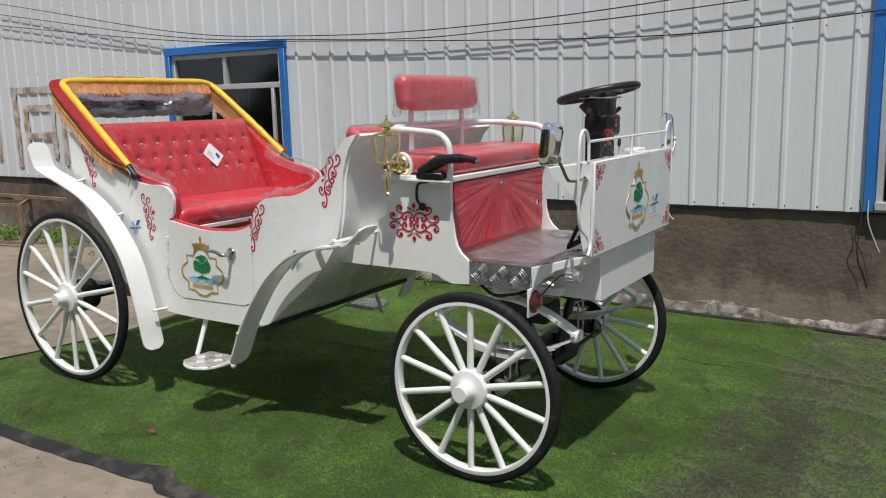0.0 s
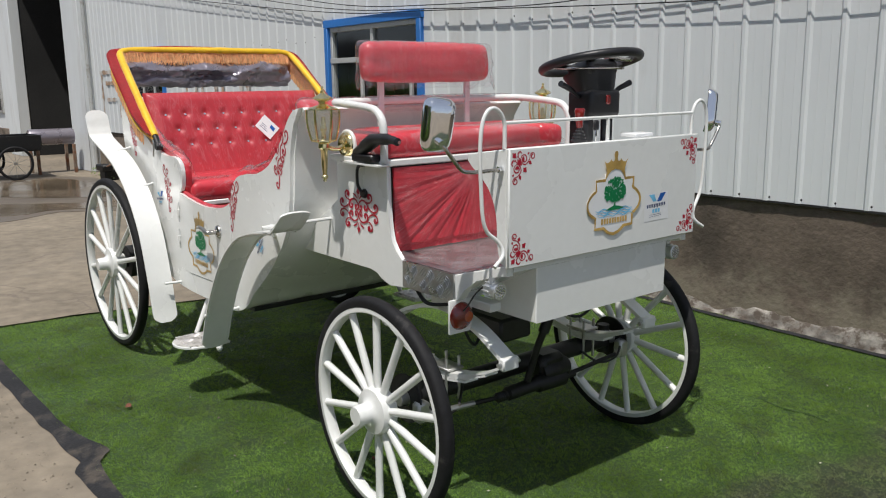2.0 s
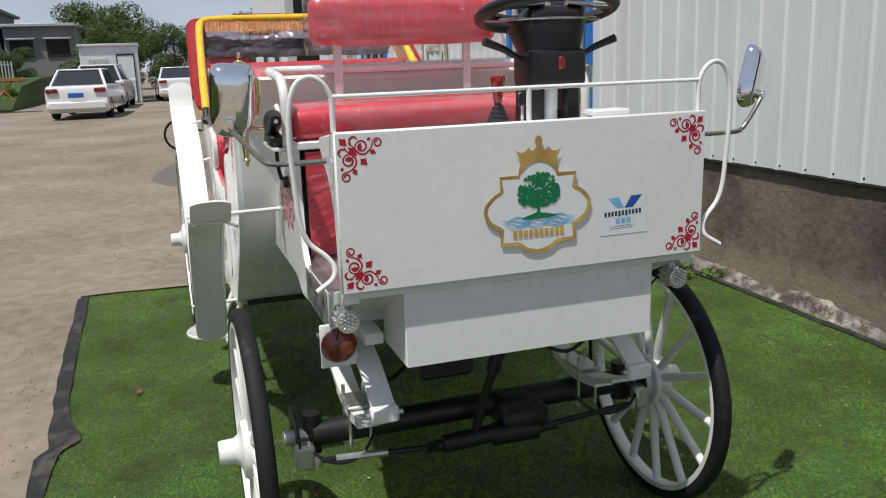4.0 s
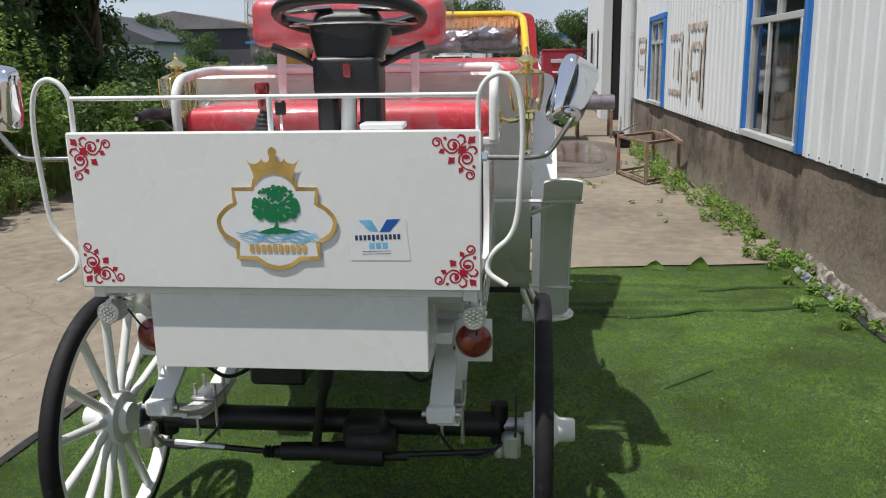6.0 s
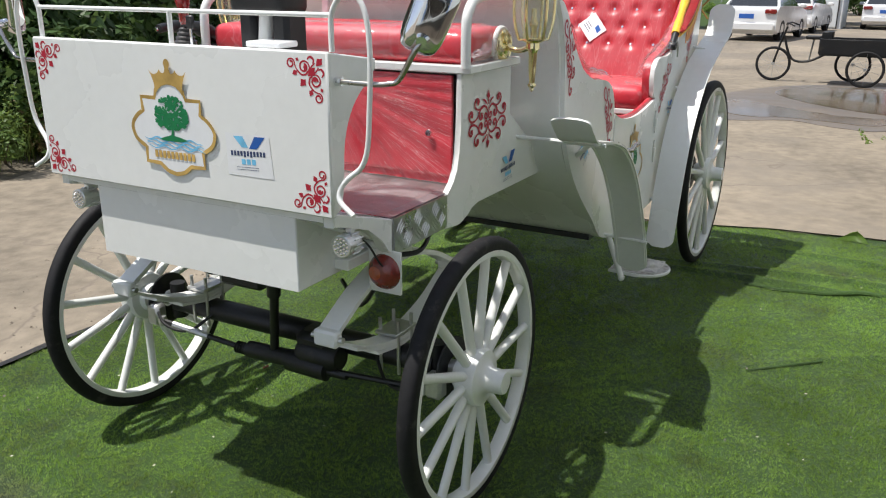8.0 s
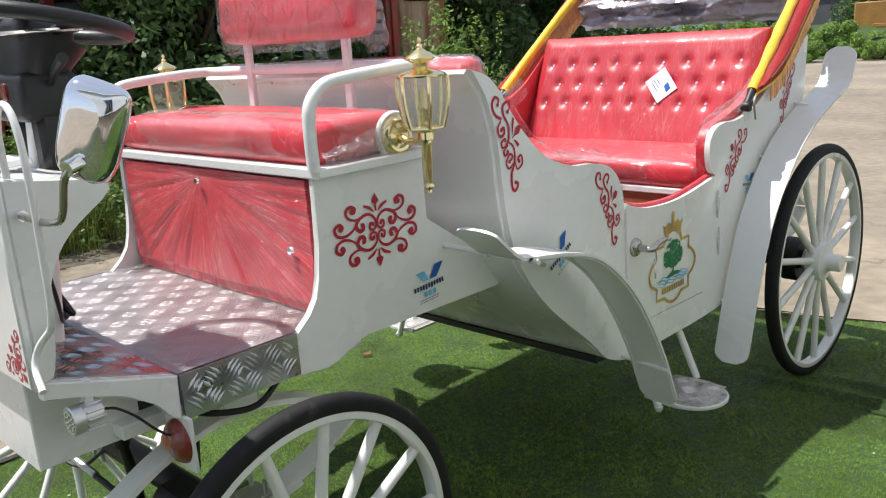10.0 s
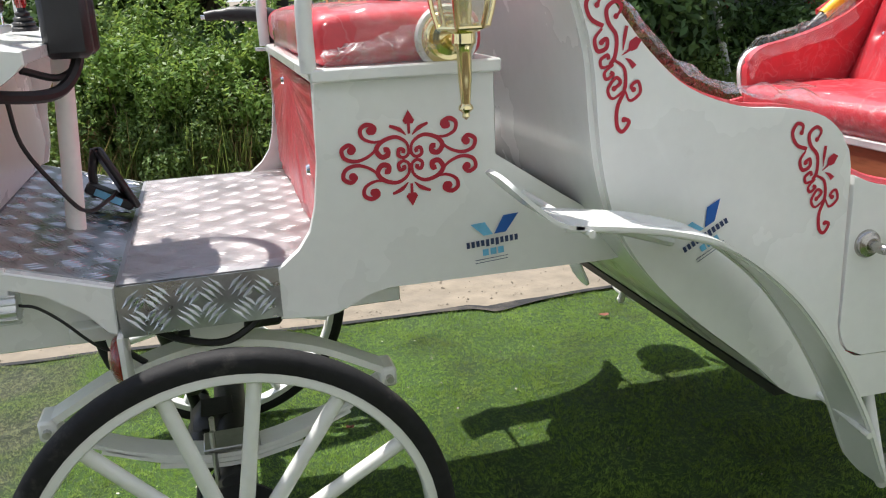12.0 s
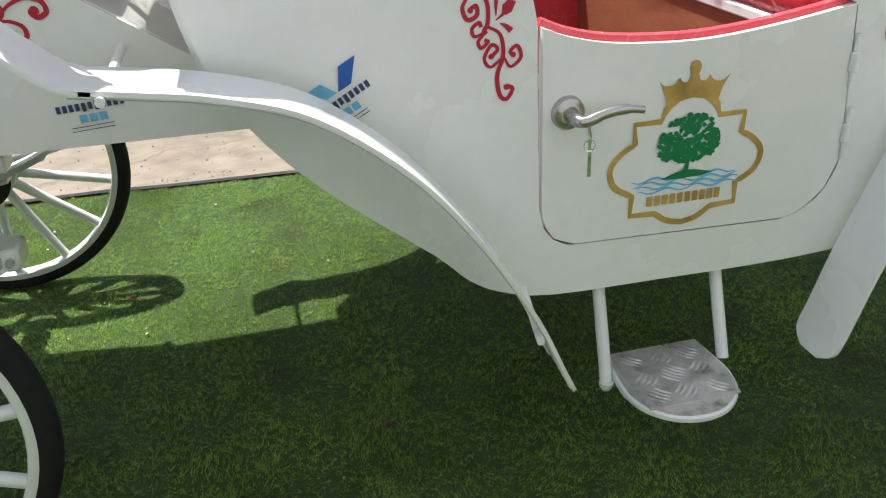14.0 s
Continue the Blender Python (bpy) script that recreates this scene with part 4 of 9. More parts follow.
for s in (1, -1):
    if s < 0:
        front_path, leaf_path = [[(x, z - 0.03) for x, z in q_] for q_ in (front_path, leaf_path)]
    f_ = part("front_fender", ribbon(B(), front_path, s * 0.630, s * 0.758, 0.007, rounded(len(front_path), 1, 4)), WHITE, carriage, "white swept front fender")
    part("fender_leaf", ribbon(B(), leaf_path, s * 0.630, s * 0.758, 0.007, rounded(len(leaf_path), 6, 1)), WHITE, f_)
    for yy in (0.639, 0.749):
        part("fender_bead", sweep(B(), [(x, s * yy, z - 0.006) for x, z in front_path[:-3]], 0.004, 6), TUBE_WHITE, f_)
    part("fender_rod", sweep(B(), [(-0.60, s * 0.766, 0.952), (-0.60, s * 0.46, 0.955)], 0.007, 8), TUBE_WHITE, f_)
    part("fender_rod", sweep(B(), [(-1.195, s * 0.766, 0.472), (-1.225, s * 0.575, 0.472)], 0.007, 8), TUBE_WHITE, f_)
    part("fender_stay", sweep(B(), [(-0.65, s * 0.70, 0.945), (-0.85, s * 0.585, 0.86)], 0.009, 8), TUBE_WHITE, f_)
    lean_, shift_ = (-0.095, 0.085) if s > 0 else (0.0, 0.0)
    swept = [(x + shift_ + lean_ * (z - 0.265) / 1.05, z) for x, z in rear_path]
    r_ = part("rear_fender", ribbon(B(), swept, *((0.602, 0.728) if s > 0 else (-0.618, -0.742)), 0.007, rounded(len(rear_path), 5, 4)), WHITE, carriage, "white sweeping rear fender")
    for x, z, z2 in ((-2.50, 1.10, 1.12), (-2.20, 0.93, 0.95), (-1.90, 0.466, 0.466)):
        part("fender_rod", sweep(B(), [(x, s * 0.67, z), (x + 0.01, s * 0.58, z2)], 0.007, 8), TUBE_WHITE, r_)

    # folding step under the door
    st = part("step", sweep(B(), [(-1.392, s * 0.535, 0.46), (-1.386, s * 0.620, 0.246)], 0.0125, 10), TUBE_WHITE, carriage, "white tube step")
    part("step_tube", sweep(B(), [(-1.642, s * 0.535, 0.46), (-1.634, s * 0.628, 0.26)], 0.0125, 10), TUBE_WHITE, st)
    part("tube_end", lathe(B(), [(0, -0.014), (0.009, -0.012), (0.0145, -0.002), (0.0145, 0.006), (0, 0.008)], 12, Matrix.Translation((-1.386, s * 0.621, 0.242))), TUBE_WHITE, st)
    d = [(-1.404, 0.557), (-1.395, 0.655)] + [(-1.507 + 0.112 * math.cos(a), 0.682 + 0.112 * math.sin(a)) for a in np.linspace(0, math.pi, 18)] + [(-1.619, 0.655), (-1.611, 0.557)]
    part("step_plate", slab(B(), [(x, s * y) for x, y in d], 0.252, 0.266, "z", 0.003), WHITE, st)
    part("tread_base", slab(B(), [(-1.507 + (x + 1.507) * 0.95, s * (0.68 + (y - 0.68) * 0.95)) for x, y in d], 0.266, 0.2682, "z"), TREAD, st, "aluminium top of the step in film")
    checker_plate("tread", 0.185, 0.18, (-1.60, 0.572 if s > 0 else -0.752, 0.2715), (1, 0, 0), (0, 1, 0), st, 0.047, "aluminium tread in film", 1.5, TREAD)


# wheels
def wheel(name, c, radius, side, phase=0.0):
    x, y, z = c
    m = Matrix.Translation(c) @ Matrix.Rotation(radians(-90 * side), 4, "X")
    rim_r = radius - 0.034
    w = part(name, lathe(B(), [(rim_r, -0.021), (rim_r + 0.004, -0.019), (rim_r + 0.004, 0.019), (rim_r, 0.021), (rim_r - 0.018, 0.021), (rim_r - 0.021, 0.017), (rim_r - 0.021, -0.017), (rim_r - 0.018, -0.021)], 72, closed=True), TUBE_WHITE, carriage, "white spoked wheel with a black solid tyre", at=m)
    ring = [(rim_r - 0.002, -0.022)] + [(rim_r + 0.006 + 0.028 * math.cos(a) ** 0.6, 0.0235 * math.sin(a) / abs(math.sin(math.pi / 2))) for a in np.linspace(-1.45, 1.45, 11)] + [(rim_r - 0.002, 0.022)]
    part("tyre", lathe(B(), ring, 72, closed=True), RUBBER, w)
    part("hub", lathe(B(), [(0.0, -0.05), (0.045, -0.05), (0.05, -0.03), (0.078, -0.026), (0.082, -0.02), (0.082, 0.022), (0.078, 0.03), (0.055, 0.034), (0.044, 0.04), (0.036, 0.05), (0.034, 0.088), (0.031, 0.094), (0.0, 0.094)], 40), TUBE_WHITE, w)
    sp = B()
    sweep(sp, [(0.072, 0, 0), (0.12, 0, 0), (rim_r * 0.6, 0, 0), (rim_r - 0.016, 0, 0)], [0.0135, 0.0145, 0.0135, 0.0135], 10)
    first = part("spoke", sp, TUBE_WHITE, w)
    for k in range(14):
        o = first if k == 0 else new("spoke", first.data)
        o.parent = w
        o.matrix_basis = Matrix.Rotation(2 * math.pi * k / 14 + math.pi / 2 + phase, 4, "Z")
    return w


for s in (1, -1):
    wheel("front_wheel", (0, 0.622 if s > 0 else -0.666, 0.394), 0.394, s, -0.16 if s > 0 else 0.0)
    wheel("rear_wheel", (-2.525, 0.697 if s > 0 else -0.718, 0.476), 0.476, s)

# front axle, steering gear and springs
part("front_axle", sweep(B(), [(0, -0.50, 0.405), (0, 0.50, 0.405)], 0.037, 16), STEEL_BLACK, carriage, "black front axle tube")
part("motor", lathe(B(), [(0, -0.075), (0.036, -0.075), (0.046, -0.06), (0.046, 0.05), (0.036, 0.07), (0, 0.075)], 20, Matrix.Translation((0.055, 0.13, 0.372)) @ Matrix.Rotation(radians(90), 4, "X")), STEEL_BLACK, carriage)
part("axle_housing", box(B(), (0.03, 0.115, 0.392), (0.11, 0.13, 0.10), 0.02), STEEL_BLACK, carriage)
rack = part("steering_rack", sweep(B(), [(0.075, -0.15, 0.335), (0.075, -0.135, 0.335), (0.075, -0.13, 0.337), (0.075, 0.02, 0.342), (0.075, 0.03, 0.338), (0.075, 0.17, 0.335), (0.075, 0.175, 0.333), (0.075, 0.24, 0.332)], [0.018, 0.018, 0.027, 0.027, 0.034, 0.034, 0.016, 0.012], 14), STEEL_BLACK, carriage, "black steering rack with bellows")
for y0, y1 in ((-0.185, -0.14),):
    ys = np.linspace(y0, y1, 9)
    part("bellows", sweep(B(), [(0.075, y, 0.334) for y in ys], [0.020 if k % 2 else 0.014 for k in range(9)], 14), BLACK, rack)
for s in (1, -1):
    part("tie_rod", sweep(B(), [(0.075, s * 0.13, 0.332), (0.08, s * 0.50, 0.36)], 0.009, 8), STEEL_BLACK, rack)
    if s < 0:
        part("tie_rod_sleeve", sweep(B(), [(0.077, s * 0.30, 0.345), (0.0795, s * 0.45, 0.356)], 0.0115, 8), ZINC, rack)
    part("tie_rod_end", lathe(B(), [(0, 0.018), (0.012, 0.016), (0.016, 0.0), (0.012, -0.016), (0, -0.018)], 12, Matrix.Translation((0.08, s * 0.50, 0.36))), ZINC, rack)
    kn = part("knuckle", sweep(B(), [(0, s * 0.50, 0.35), (0, s * 0.50, 0.47)], 0.026, 12), STEEL_BLACK, carriage, "black steering knuckle")
    part("brake_disc", lathe(B(), [(0.03, -0.003), (0.088, -0.003), (0.088, 0.003), (0.03, 0.003)], 32, Matrix.Translation((0, s * 0.548, 0.405)) @ Matrix.Rotation(radians(90), 4, "X"), True), STEEL_BLACK, kn)
    part("brake_caliper", box(B(), (0.07, s * 0.535, 0.375), (0.045, 0.055, 0.075), 0.01), ZINC, kn)
    part("stub", sweep(B(), [(0, s * 0.50, 0.405), (0, s * 0.58, 0.405)], 0.022, 12), ZINC, kn)
    part("brake_hose", sweep(B(), curve_through([(0.07, s * 0.535, 0.41), (0.10, s * 0.47, 0.36), (0.08, s * 0.38, 0.35), (0.02, s * 0.30, 0.42)], 5), 0.005, 6), CABLE, kn)
    # full elliptic spring: three leaves below, one pair above
    y = s * 0.365
    sp_ = part("leaf_spring", ribbon(B(), [tuple(p) for p in curve_through([(-0.325, 0.572), (-0.17, 0.50), (0, 0.468), (0.17, 0.50), (0.325, 0.572)], 6)], y - 0.03, y + 0.03, 0.009), TUBE_WHITE, carriage, "white elliptic leaf spring")
    part("leaf", ribbon(B(), [tuple(p) for p in curve_through([(-0.24, 0.520), (-0.12, 0.476), (0, 0.458), (0.12, 0.476), (0.24, 0.520)], 6)], y - 0.03, y + 0.03, 0.009), TUBE_WHITE, sp_)
    part("leaf", ribbon(B(), [tuple(p) for p in curve_through([(-0.14, 0.468), (0, 0.447), (0.14, 0.468)], 6)], y - 0.03, y + 0.03, 0.009), TUBE_WHITE, sp_)
    part("upper_leaf", ribbon(B(), [tuple(p) for p in curve_through([(-0.325, 0.592), (-0.17, 0.67), (0, 0.705), (0.17, 0.67), (0.325, 0.592)], 6)], y - 0.03, y + 0.03, 0.014), TUBE_WHITE, sp_)
    for x in (-0.325, 0.325):
        part("shackle", box(B(), (x, y, 0.582), (0.032, 0.072, 0.044), 0.006), TUBE_WHITE, sp_)
        part("shackle_bolt", sweep(B(), [(x, y - 0.048, 0.582), (x, y + 0.048, 0.582)], 0.008, 8), ZINC, sp_)
    part("spring_plate", box(B(), (0, y, 0.485), (0.11, 0.075, 0.01), 0.002), ZINC, sp_)
    for dx in (-0.036, 0.036):
        for dy in (-0.03, 0.03):
            part("u_bolt", sweep(B(), [(dx, y + dy, 0.36), (dx, y + dy, 0.525)], 0.0055, 8), ZINC, sp_)
    part("spring_seat", box(B(), (0, y, 0.728), (0.10, 0.06, 0.05), 0.004), TUBE_WHITE, sp_)
    part("frame_rail", box(B(), (-0.05, s * 0.365, 0.758), (0.62, 0.05, 0.03), 0.003), TUBE_WHITE, carriage)
part("steering_shaft", sweep(B(), [(0.075, -0.03, 0.35), (0.10, 0.0, 0.50), (0.17, 0.08, 0.80)], 0.014, 10), STEEL_BLACK, carriage)
part("shaft_joint", sweep(B(), [(0.115, 0.015, 0.56), (0.135, 0.04, 0.66)], 0.021, 10), BLACK, carriage)
part("control_box", box(B(), (-0.02, -0.12, 0.60), (0.26, 0.16, 0.09), 0.01), BLACK, carriage, "black motor controller under the floor")
for s in (1, -1):
    part("loom", sweep(B(), curve_through([(0.318, s * 0.452, 0.852), (0.29, s * 0.455, 0.845), (0.255, s * 0.454, 0.815), (0.215, s * 0.45, 0.768), (0.185, s * 0.445, 0.745), (0.158, s * 0.43, 0.762)], 5), 0.0027, 6), CABLE, carriage)
    part("loom", sweep(B(), curve_through([(0.165, s * 0.40, 0.72), (0.10, s * 0.36, 0.64), (0.06, s * 0.28, 0.56), (0.0, s * 0.18, 0.60)], 5), 0.006, 6), CABLE, carriage)
    part("loom", sweep(B(), curve_through([(-0.10, s * 0.43, 0.775), (-0.02, s * 0.44, 0.73), (0.06, s * 0.42, 0.735), (0.12, s * 0.38, 0.75)], 5), 0.007, 6), CABLE, carriage)

# rear axle and springs
part("rear_axle", sweep(B(), [(-2.525, -0.66, 0.472), (-2.525, 0.64, 0.472)], 0.036, 16), STEEL_BLACK, carriage, "black rear axle")
part("differential", lathe(B(), [(0, -0.12), (0.07, -0.10), (0.115, -0.03), (0.115, 0.03), (0.07, 0.10), (0, 0.12)], 20, Matrix.Translation((-2.525, 0.05, 0.472)) @ Matrix.Rotation(radians(90), 4, "X")), STEEL_BLACK, carriage)
for s in (1, -1):
    y = s * 0.50
    part("brake_drum", lathe(B(), [(0, -0.035), (0.085, -0.035), (0.09, -0.02), (0.09, 0.03), (0.06, 0.035), (0, 0.035)], 28, Matrix.Translation((-2.525, 0.60 if s > 0 else -0.62, 0.472)) @ Matrix.Rotation(radians(90), 4, "X")), STEEL_BLACK, carriage)
    sp_ = part("rear_spring", ribbon(B(), [tuple(p) for p in curve_through([(-2.818, 0.62), (-2.70, 0.545), (-2.518, 0.52), (-2.42, 0.545), (-2.218, 0.62)], 6)], y - 0.03, y + 0.03, 0.02), TUBE_WHITE, carriage, "white rear leaf spring")
    part("upper_leaf", ribbon(B(), [tuple(p) for p in curve_through([(-2.818, 0.64), (-2.70, 0.71), (-2.518, 0.735), (-2.42, 0.71), (-2.218, 0.64)], 6)], y - 0.03, y + 0.03, 0.014), TUBE_WHITE, sp_)
    part("spring_stay", sweep(B(), [(-2.518, y, 0.73), (-2.45, s * 0.45, 0.92)], 0.014, 8), TUBE_WHITE, sp_)

# lights under the front panel
HEAD_ALU = material("cast_aluminium_lamp", (0.72, 0.73, 0.73), rough=0.34, metal=0.85, var=0.06)
for s in (1, -1):
    ml = Matrix.Translation((0.335, s * 0.452, 0.850)) @ Matrix.Rotation(radians(90), 4, "Y") @ Matrix.Scale(0.82, 4)
    hl = part("headlight", lathe(B(), [(0, -0.022), (0.028, -0.022), (0.030, -0.018), (0.030, 0.02), (0.033, 0.022), (0.034, 0.045), (0.031, 0.047), (0.0, 0.043)], 28, ml), HEAD_ALU, carriage, "small round aluminium LED headlight with fins")
    for k in range(19):
        rr, an = (0.0, 0.0) if k == 0 else ((0.0115, k * math.pi / 3) if k < 7 else (0.0225, (k - 7) * math.pi / 6))
        if k == 0:
            led = part("led", lathe(B(), [(0, 0.004), (0.004, 0.003), (0.0052, 0.0)], 8), CRYSTAL, hl, at=ml @ Matrix.Translation((0, 0, 0.0455)))
            continue
        o = new("led", led.data)
        o.parent = hl
        o.matrix_basis = ml @ Matrix.Translation((rr * math.cos(an), rr * math.sin(an), 0.0455))
    for k in range(12):
        part("cooling_fin", box(B(), (0.333, s * 0.452 + 0.027 * math.cos(k * 0.5236), 0.850 + 0.027 * math.sin(k * 0.5236)), (0.033, 0.004, 0.006), 0.001, Matrix.Rotation(k * 0.5236 + radians(90), 4, "X")), HEAD_ALU, hl)
    part("light_bracket", box(B(), (0.335, s * 0.452, 0.892), (0.016, 0.018, 0.056), 0.002), TUBE_WHITE, hl)
    mt = Matrix.Translation((0.168, s * 0.438, 0.722)) @ Matrix.Rotation(radians(90), 4, "Y") @ Matrix.Scale(1.1, 4)
    tl = part("turn_light", box(B(), (0.163, s * 0.438, 0.722), (0.010, 0.098, 0.118), 0.003, None, 2), TUBE_WHITE, carriage, "round red and amber light on a white plate")
    part("lens", lathe(B(), [(0.0, 0.022), (0.02, 0.020), (0.036, 0.013), (0.043, 0.003), (0.044, 0.0)], 32, mt), RED_LENS, tl)
    part("lens_cap", lathe(B(), [(0.0, 0.0245), (0.010, 0.024), (0.0165, 0.0215), (0.0168, 0.019)], 20, mt @ Matrix.Translation((0, s * -0.014, 0))), AMBER_LENS, tl)
    part("light_stay", box(B(), (0.158, s * 0.42, 0.782), (0.012, 0.05, 0.03), 0.002), TUBE_WHITE, tl)

# grab loops and rail above the front panel
loop = [(0.468, 1.298), (0.468, 1.345), (0.470, 1.375), (0.487, 1.405), (0.515, 1.418), (0.543, 1.404), (0.560, 1.36), (0.565, 1.28), (0.560, 1.18), (0.553, 1.10), (0.536, 1.055), (0.503, 1.025), (0.487, 1.0), (0.493, 0.975), (0.532, 0.95)]
lp = curve_through(loop, 5)
for s in (1, -1):
    part("grab_loop", sweep(B(), [(0.402 if z > 1.05 else 0.402 + 0.03 * (1.05 - z) / 0.1, s * y, z) for y, z in lp], 0.0062, 10), TUBE_WHITE, carriage, "white bent tube loop")
part("front_rail", sweep(B(), [(0.402, -0.468, 1.374), (0.402, 0.468, 1.374)], 0.0055, 10), TUBE_WHITE, carriage)
part("rail_post", sweep(B(), [(0.402, 0.0, 1.29), (0.402, 0.0, 1.374)], 0.0065, 10), TUBE_WHITE, carriage)

# mirrors
for s in (1, -1):
    mm = Matrix.Translation((0.338, s * 0.672, 1.372)) @ Matrix.Rotation(radians(40 if s > 0 else -12), 4, "Z") @ Matrix.Rotation(radians(-23 if s > 0 else -6), 4, "X") @ Matrix.Rotation(radians(5), 4, "Y")
    bm = B()
    rows = []
    for f, k in ((0.0, 1.0), (0.006, 1.02), (0.016, 1.0), (0.026, 0.95), (0.034, 0.86), (0.038, 0.74), (0.041, 0.45), (0.042, 0.0)):
        ring = []
        for i in range(40):
            a = 2 * math.pi * i / 40
            ca, sa = math.cos(a), math.sin(a)
            yy = math.copysign(abs(ca) ** 0.45, ca) * 0.047 * k * (1 + 0.12 * sa)
            zz = math.copysign(abs(sa) ** 0.45, sa) * 0.078 * k
            ring.append(bm.verts.new(mm @ Vector((f - 0.012, yy, zz))))
        rows.append(ring)
    for a, b in zip(rows, rows[1:]):
        for i in range(40):
            bm.faces.new((a[i], a[(i + 1) % 40], b[(i + 1) % 40], b[i]))
    bmesh.ops.remove_doubles(bm, verts=bm.verts, dist=1e-5)
    mir = part("mirror", bm, CHROME, carriage, "chrome rear-view mirror on a bent arm")
    bm = B()
    ring = [bm.verts.new(mm @ Vector((-0.0135, math.copysign(abs(math.cos(a)) ** 0.45, math.cos(a)) * 0.044 * (1 + 0.12 * math.sin(a)), math.copysign(abs(math.sin(a)) ** 0.45, math.sin(a)) * 0.074))) for a in np.linspace(0, 2 * math.pi, 40, endpoint=False)]
    bm.faces.new(ring)
    part("mirror_glass", bm, CHROME, mir)
    joint = mm @ Vector((0.030, 0, -0.045))
    part("mirror_joint", sweep(B(), [joint + Vector((-0.02, 0, 0.0)), joint, joint + Vector((0.018, s * 0.006, -0.004))], [0.008, 0.0125, 0.012], 12), CHROME, mir)
    arm = curve_through([joint + Vector((0.012, s * 0.004, -0.004)), joint + Vector((0.018, s * -0.012, -0.025)), (0.385, s * 0.625, 1.247), (0.392, s * 0.60, 1.237), (0.395, s * 0.56, 1.235), (0.395, s * 0.468, 1.236)], 5)
    part("mirror_arm", sweep(B(), arm, 0.006, 10), SATIN, mir)
    part("arm_nut", sweep(B(), [(0.395, s * 0.47, 1.236), (0.395, s * 0.487, 1.236)], 0.010, 6), CHROME, mir)

# brass coach lamps
for s in (1, -1):
    c = Vector((-0.455, s * 0.572, 0))
    lamp = part("coach_lamp", lathe(B(), [(0, 0.012), (0.02, 0.018), (0.03, 0.012), (0.037, 0.013), (0.046, 0.006), (0.048, 0.0), (0, 0.0)], 32, Matrix.Translation((-0.455, s * 0.476, 1.255)) @ Matrix.Rotation(radians(-90 * s), 4, "X")), BRASS, carriage, "polished brass coach lamp with clear glass")
    part("lamp_disc", lathe(B(), [(0, 0.011), (0.054, 0.011), (0.058, 0.006), (0.058, 0.0)], 32, Matrix.Translation((-0.455, s * 0.4645, 1.255)) @ Matrix.Rotation(radians(-90 * s), 4, "X")), TUBE_WHITE, lamp)
    part("lamp_arm", sweep(B(), curve_through([(-0.455, s * 0.485, 1.255), (-0.455, s * 0.515, 1.243), (-0.455, s * 0.545, 1.247), (-0.455, s * 0.572, 1.262)], 4), 0.009, 10), BRASS, lamp)
    part("lamp_cap", lathe(B(), [(0.0, 1.474), (0.004, 1.472), (0.006, 1.466), (0.003, 1.461), (0.008, 1.456), (0.0075, 1.450), (0.012, 1.446), (0.034, 1.434), (0.038, 1.430), (0.034, 1.426), (0.018, 1.419), (0.016, 1.410), (0.022, 1.405), (0.050, 1.397), (0.057, 1.392), (0.054, 1.388), (0.0, 1.388)], 8, Matrix.Translation(c)), BRASS, lamp)
    part("lamp_base", lathe(B(), [(0.0, 1.282), (0.036, 1.282), (0.039, 1.277), (0.030, 1.270), (0.020, 1.266), (0.021, 1.25), (0.016, 1.245), (0.0125, 1.235), (0.0115, 1.19), (0.008, 1.15), (0.012, 1.146), (0.013, 1.141), (0.006, 1.134), (0.007, 1.128), (0.0, 1.122)], 20, Matrix.Translation(c)), BRASS, lamp)
    prof = [(0.0585, 1.390), (0.0590, 1.365), (0.0570, 1.335), (0.0515, 1.305), (0.0430, 1.276)]
    for k in range(6):
        a0, a1 = 2 * math.pi * k / 6, 2 * math.pi * (k + 1) / 6
        bm = B()
        lf = [bm.verts.new(c + Vector((r_ * math.cos(a0), r_ * math.sin(a0), h_))) for r_, h_ in prof]
        rt = [bm.verts.new(c + Vector((r_ * math.cos(a1), r_ * math.sin(a1), h_))) for r_, h_ in prof]
        for i in range(4):
            bm.faces.new((lf[i], lf[i + 1], rt[i + 1], rt[i]))
        part("glass_pane", bm, GLASS, lamp, smooth=False).visible_shadow = False
        part("lamp_rib", sweep(B(), [c + Vector((r_ * 1.01 * math.cos(a0), r_ * 1.01 * math.sin(a0), h_)) for r_, h_ in prof], 0.0042, 6), BRASS, lamp)
        part("pane_edge", sweep(B(), [c + Vector((0.9985 * r_ * math.cos(a_), 0.9985 * r_ * math.sin(a_), h_)) for a_ in (a0, a1) for r_, h_ in (prof[-1],)], 0.0035, 6), BRASS, lamp)
    part("candle", lathe(B(), [(0, 1.365), (0.008, 1.362), (0.009, 1.33), (0.013, 1.325), (0.013, 1.315), (0.009, 1.31), (0.009, 1.283), (0, 1.283)], 14, Matrix.Translation(c)), BRASS, lamp)

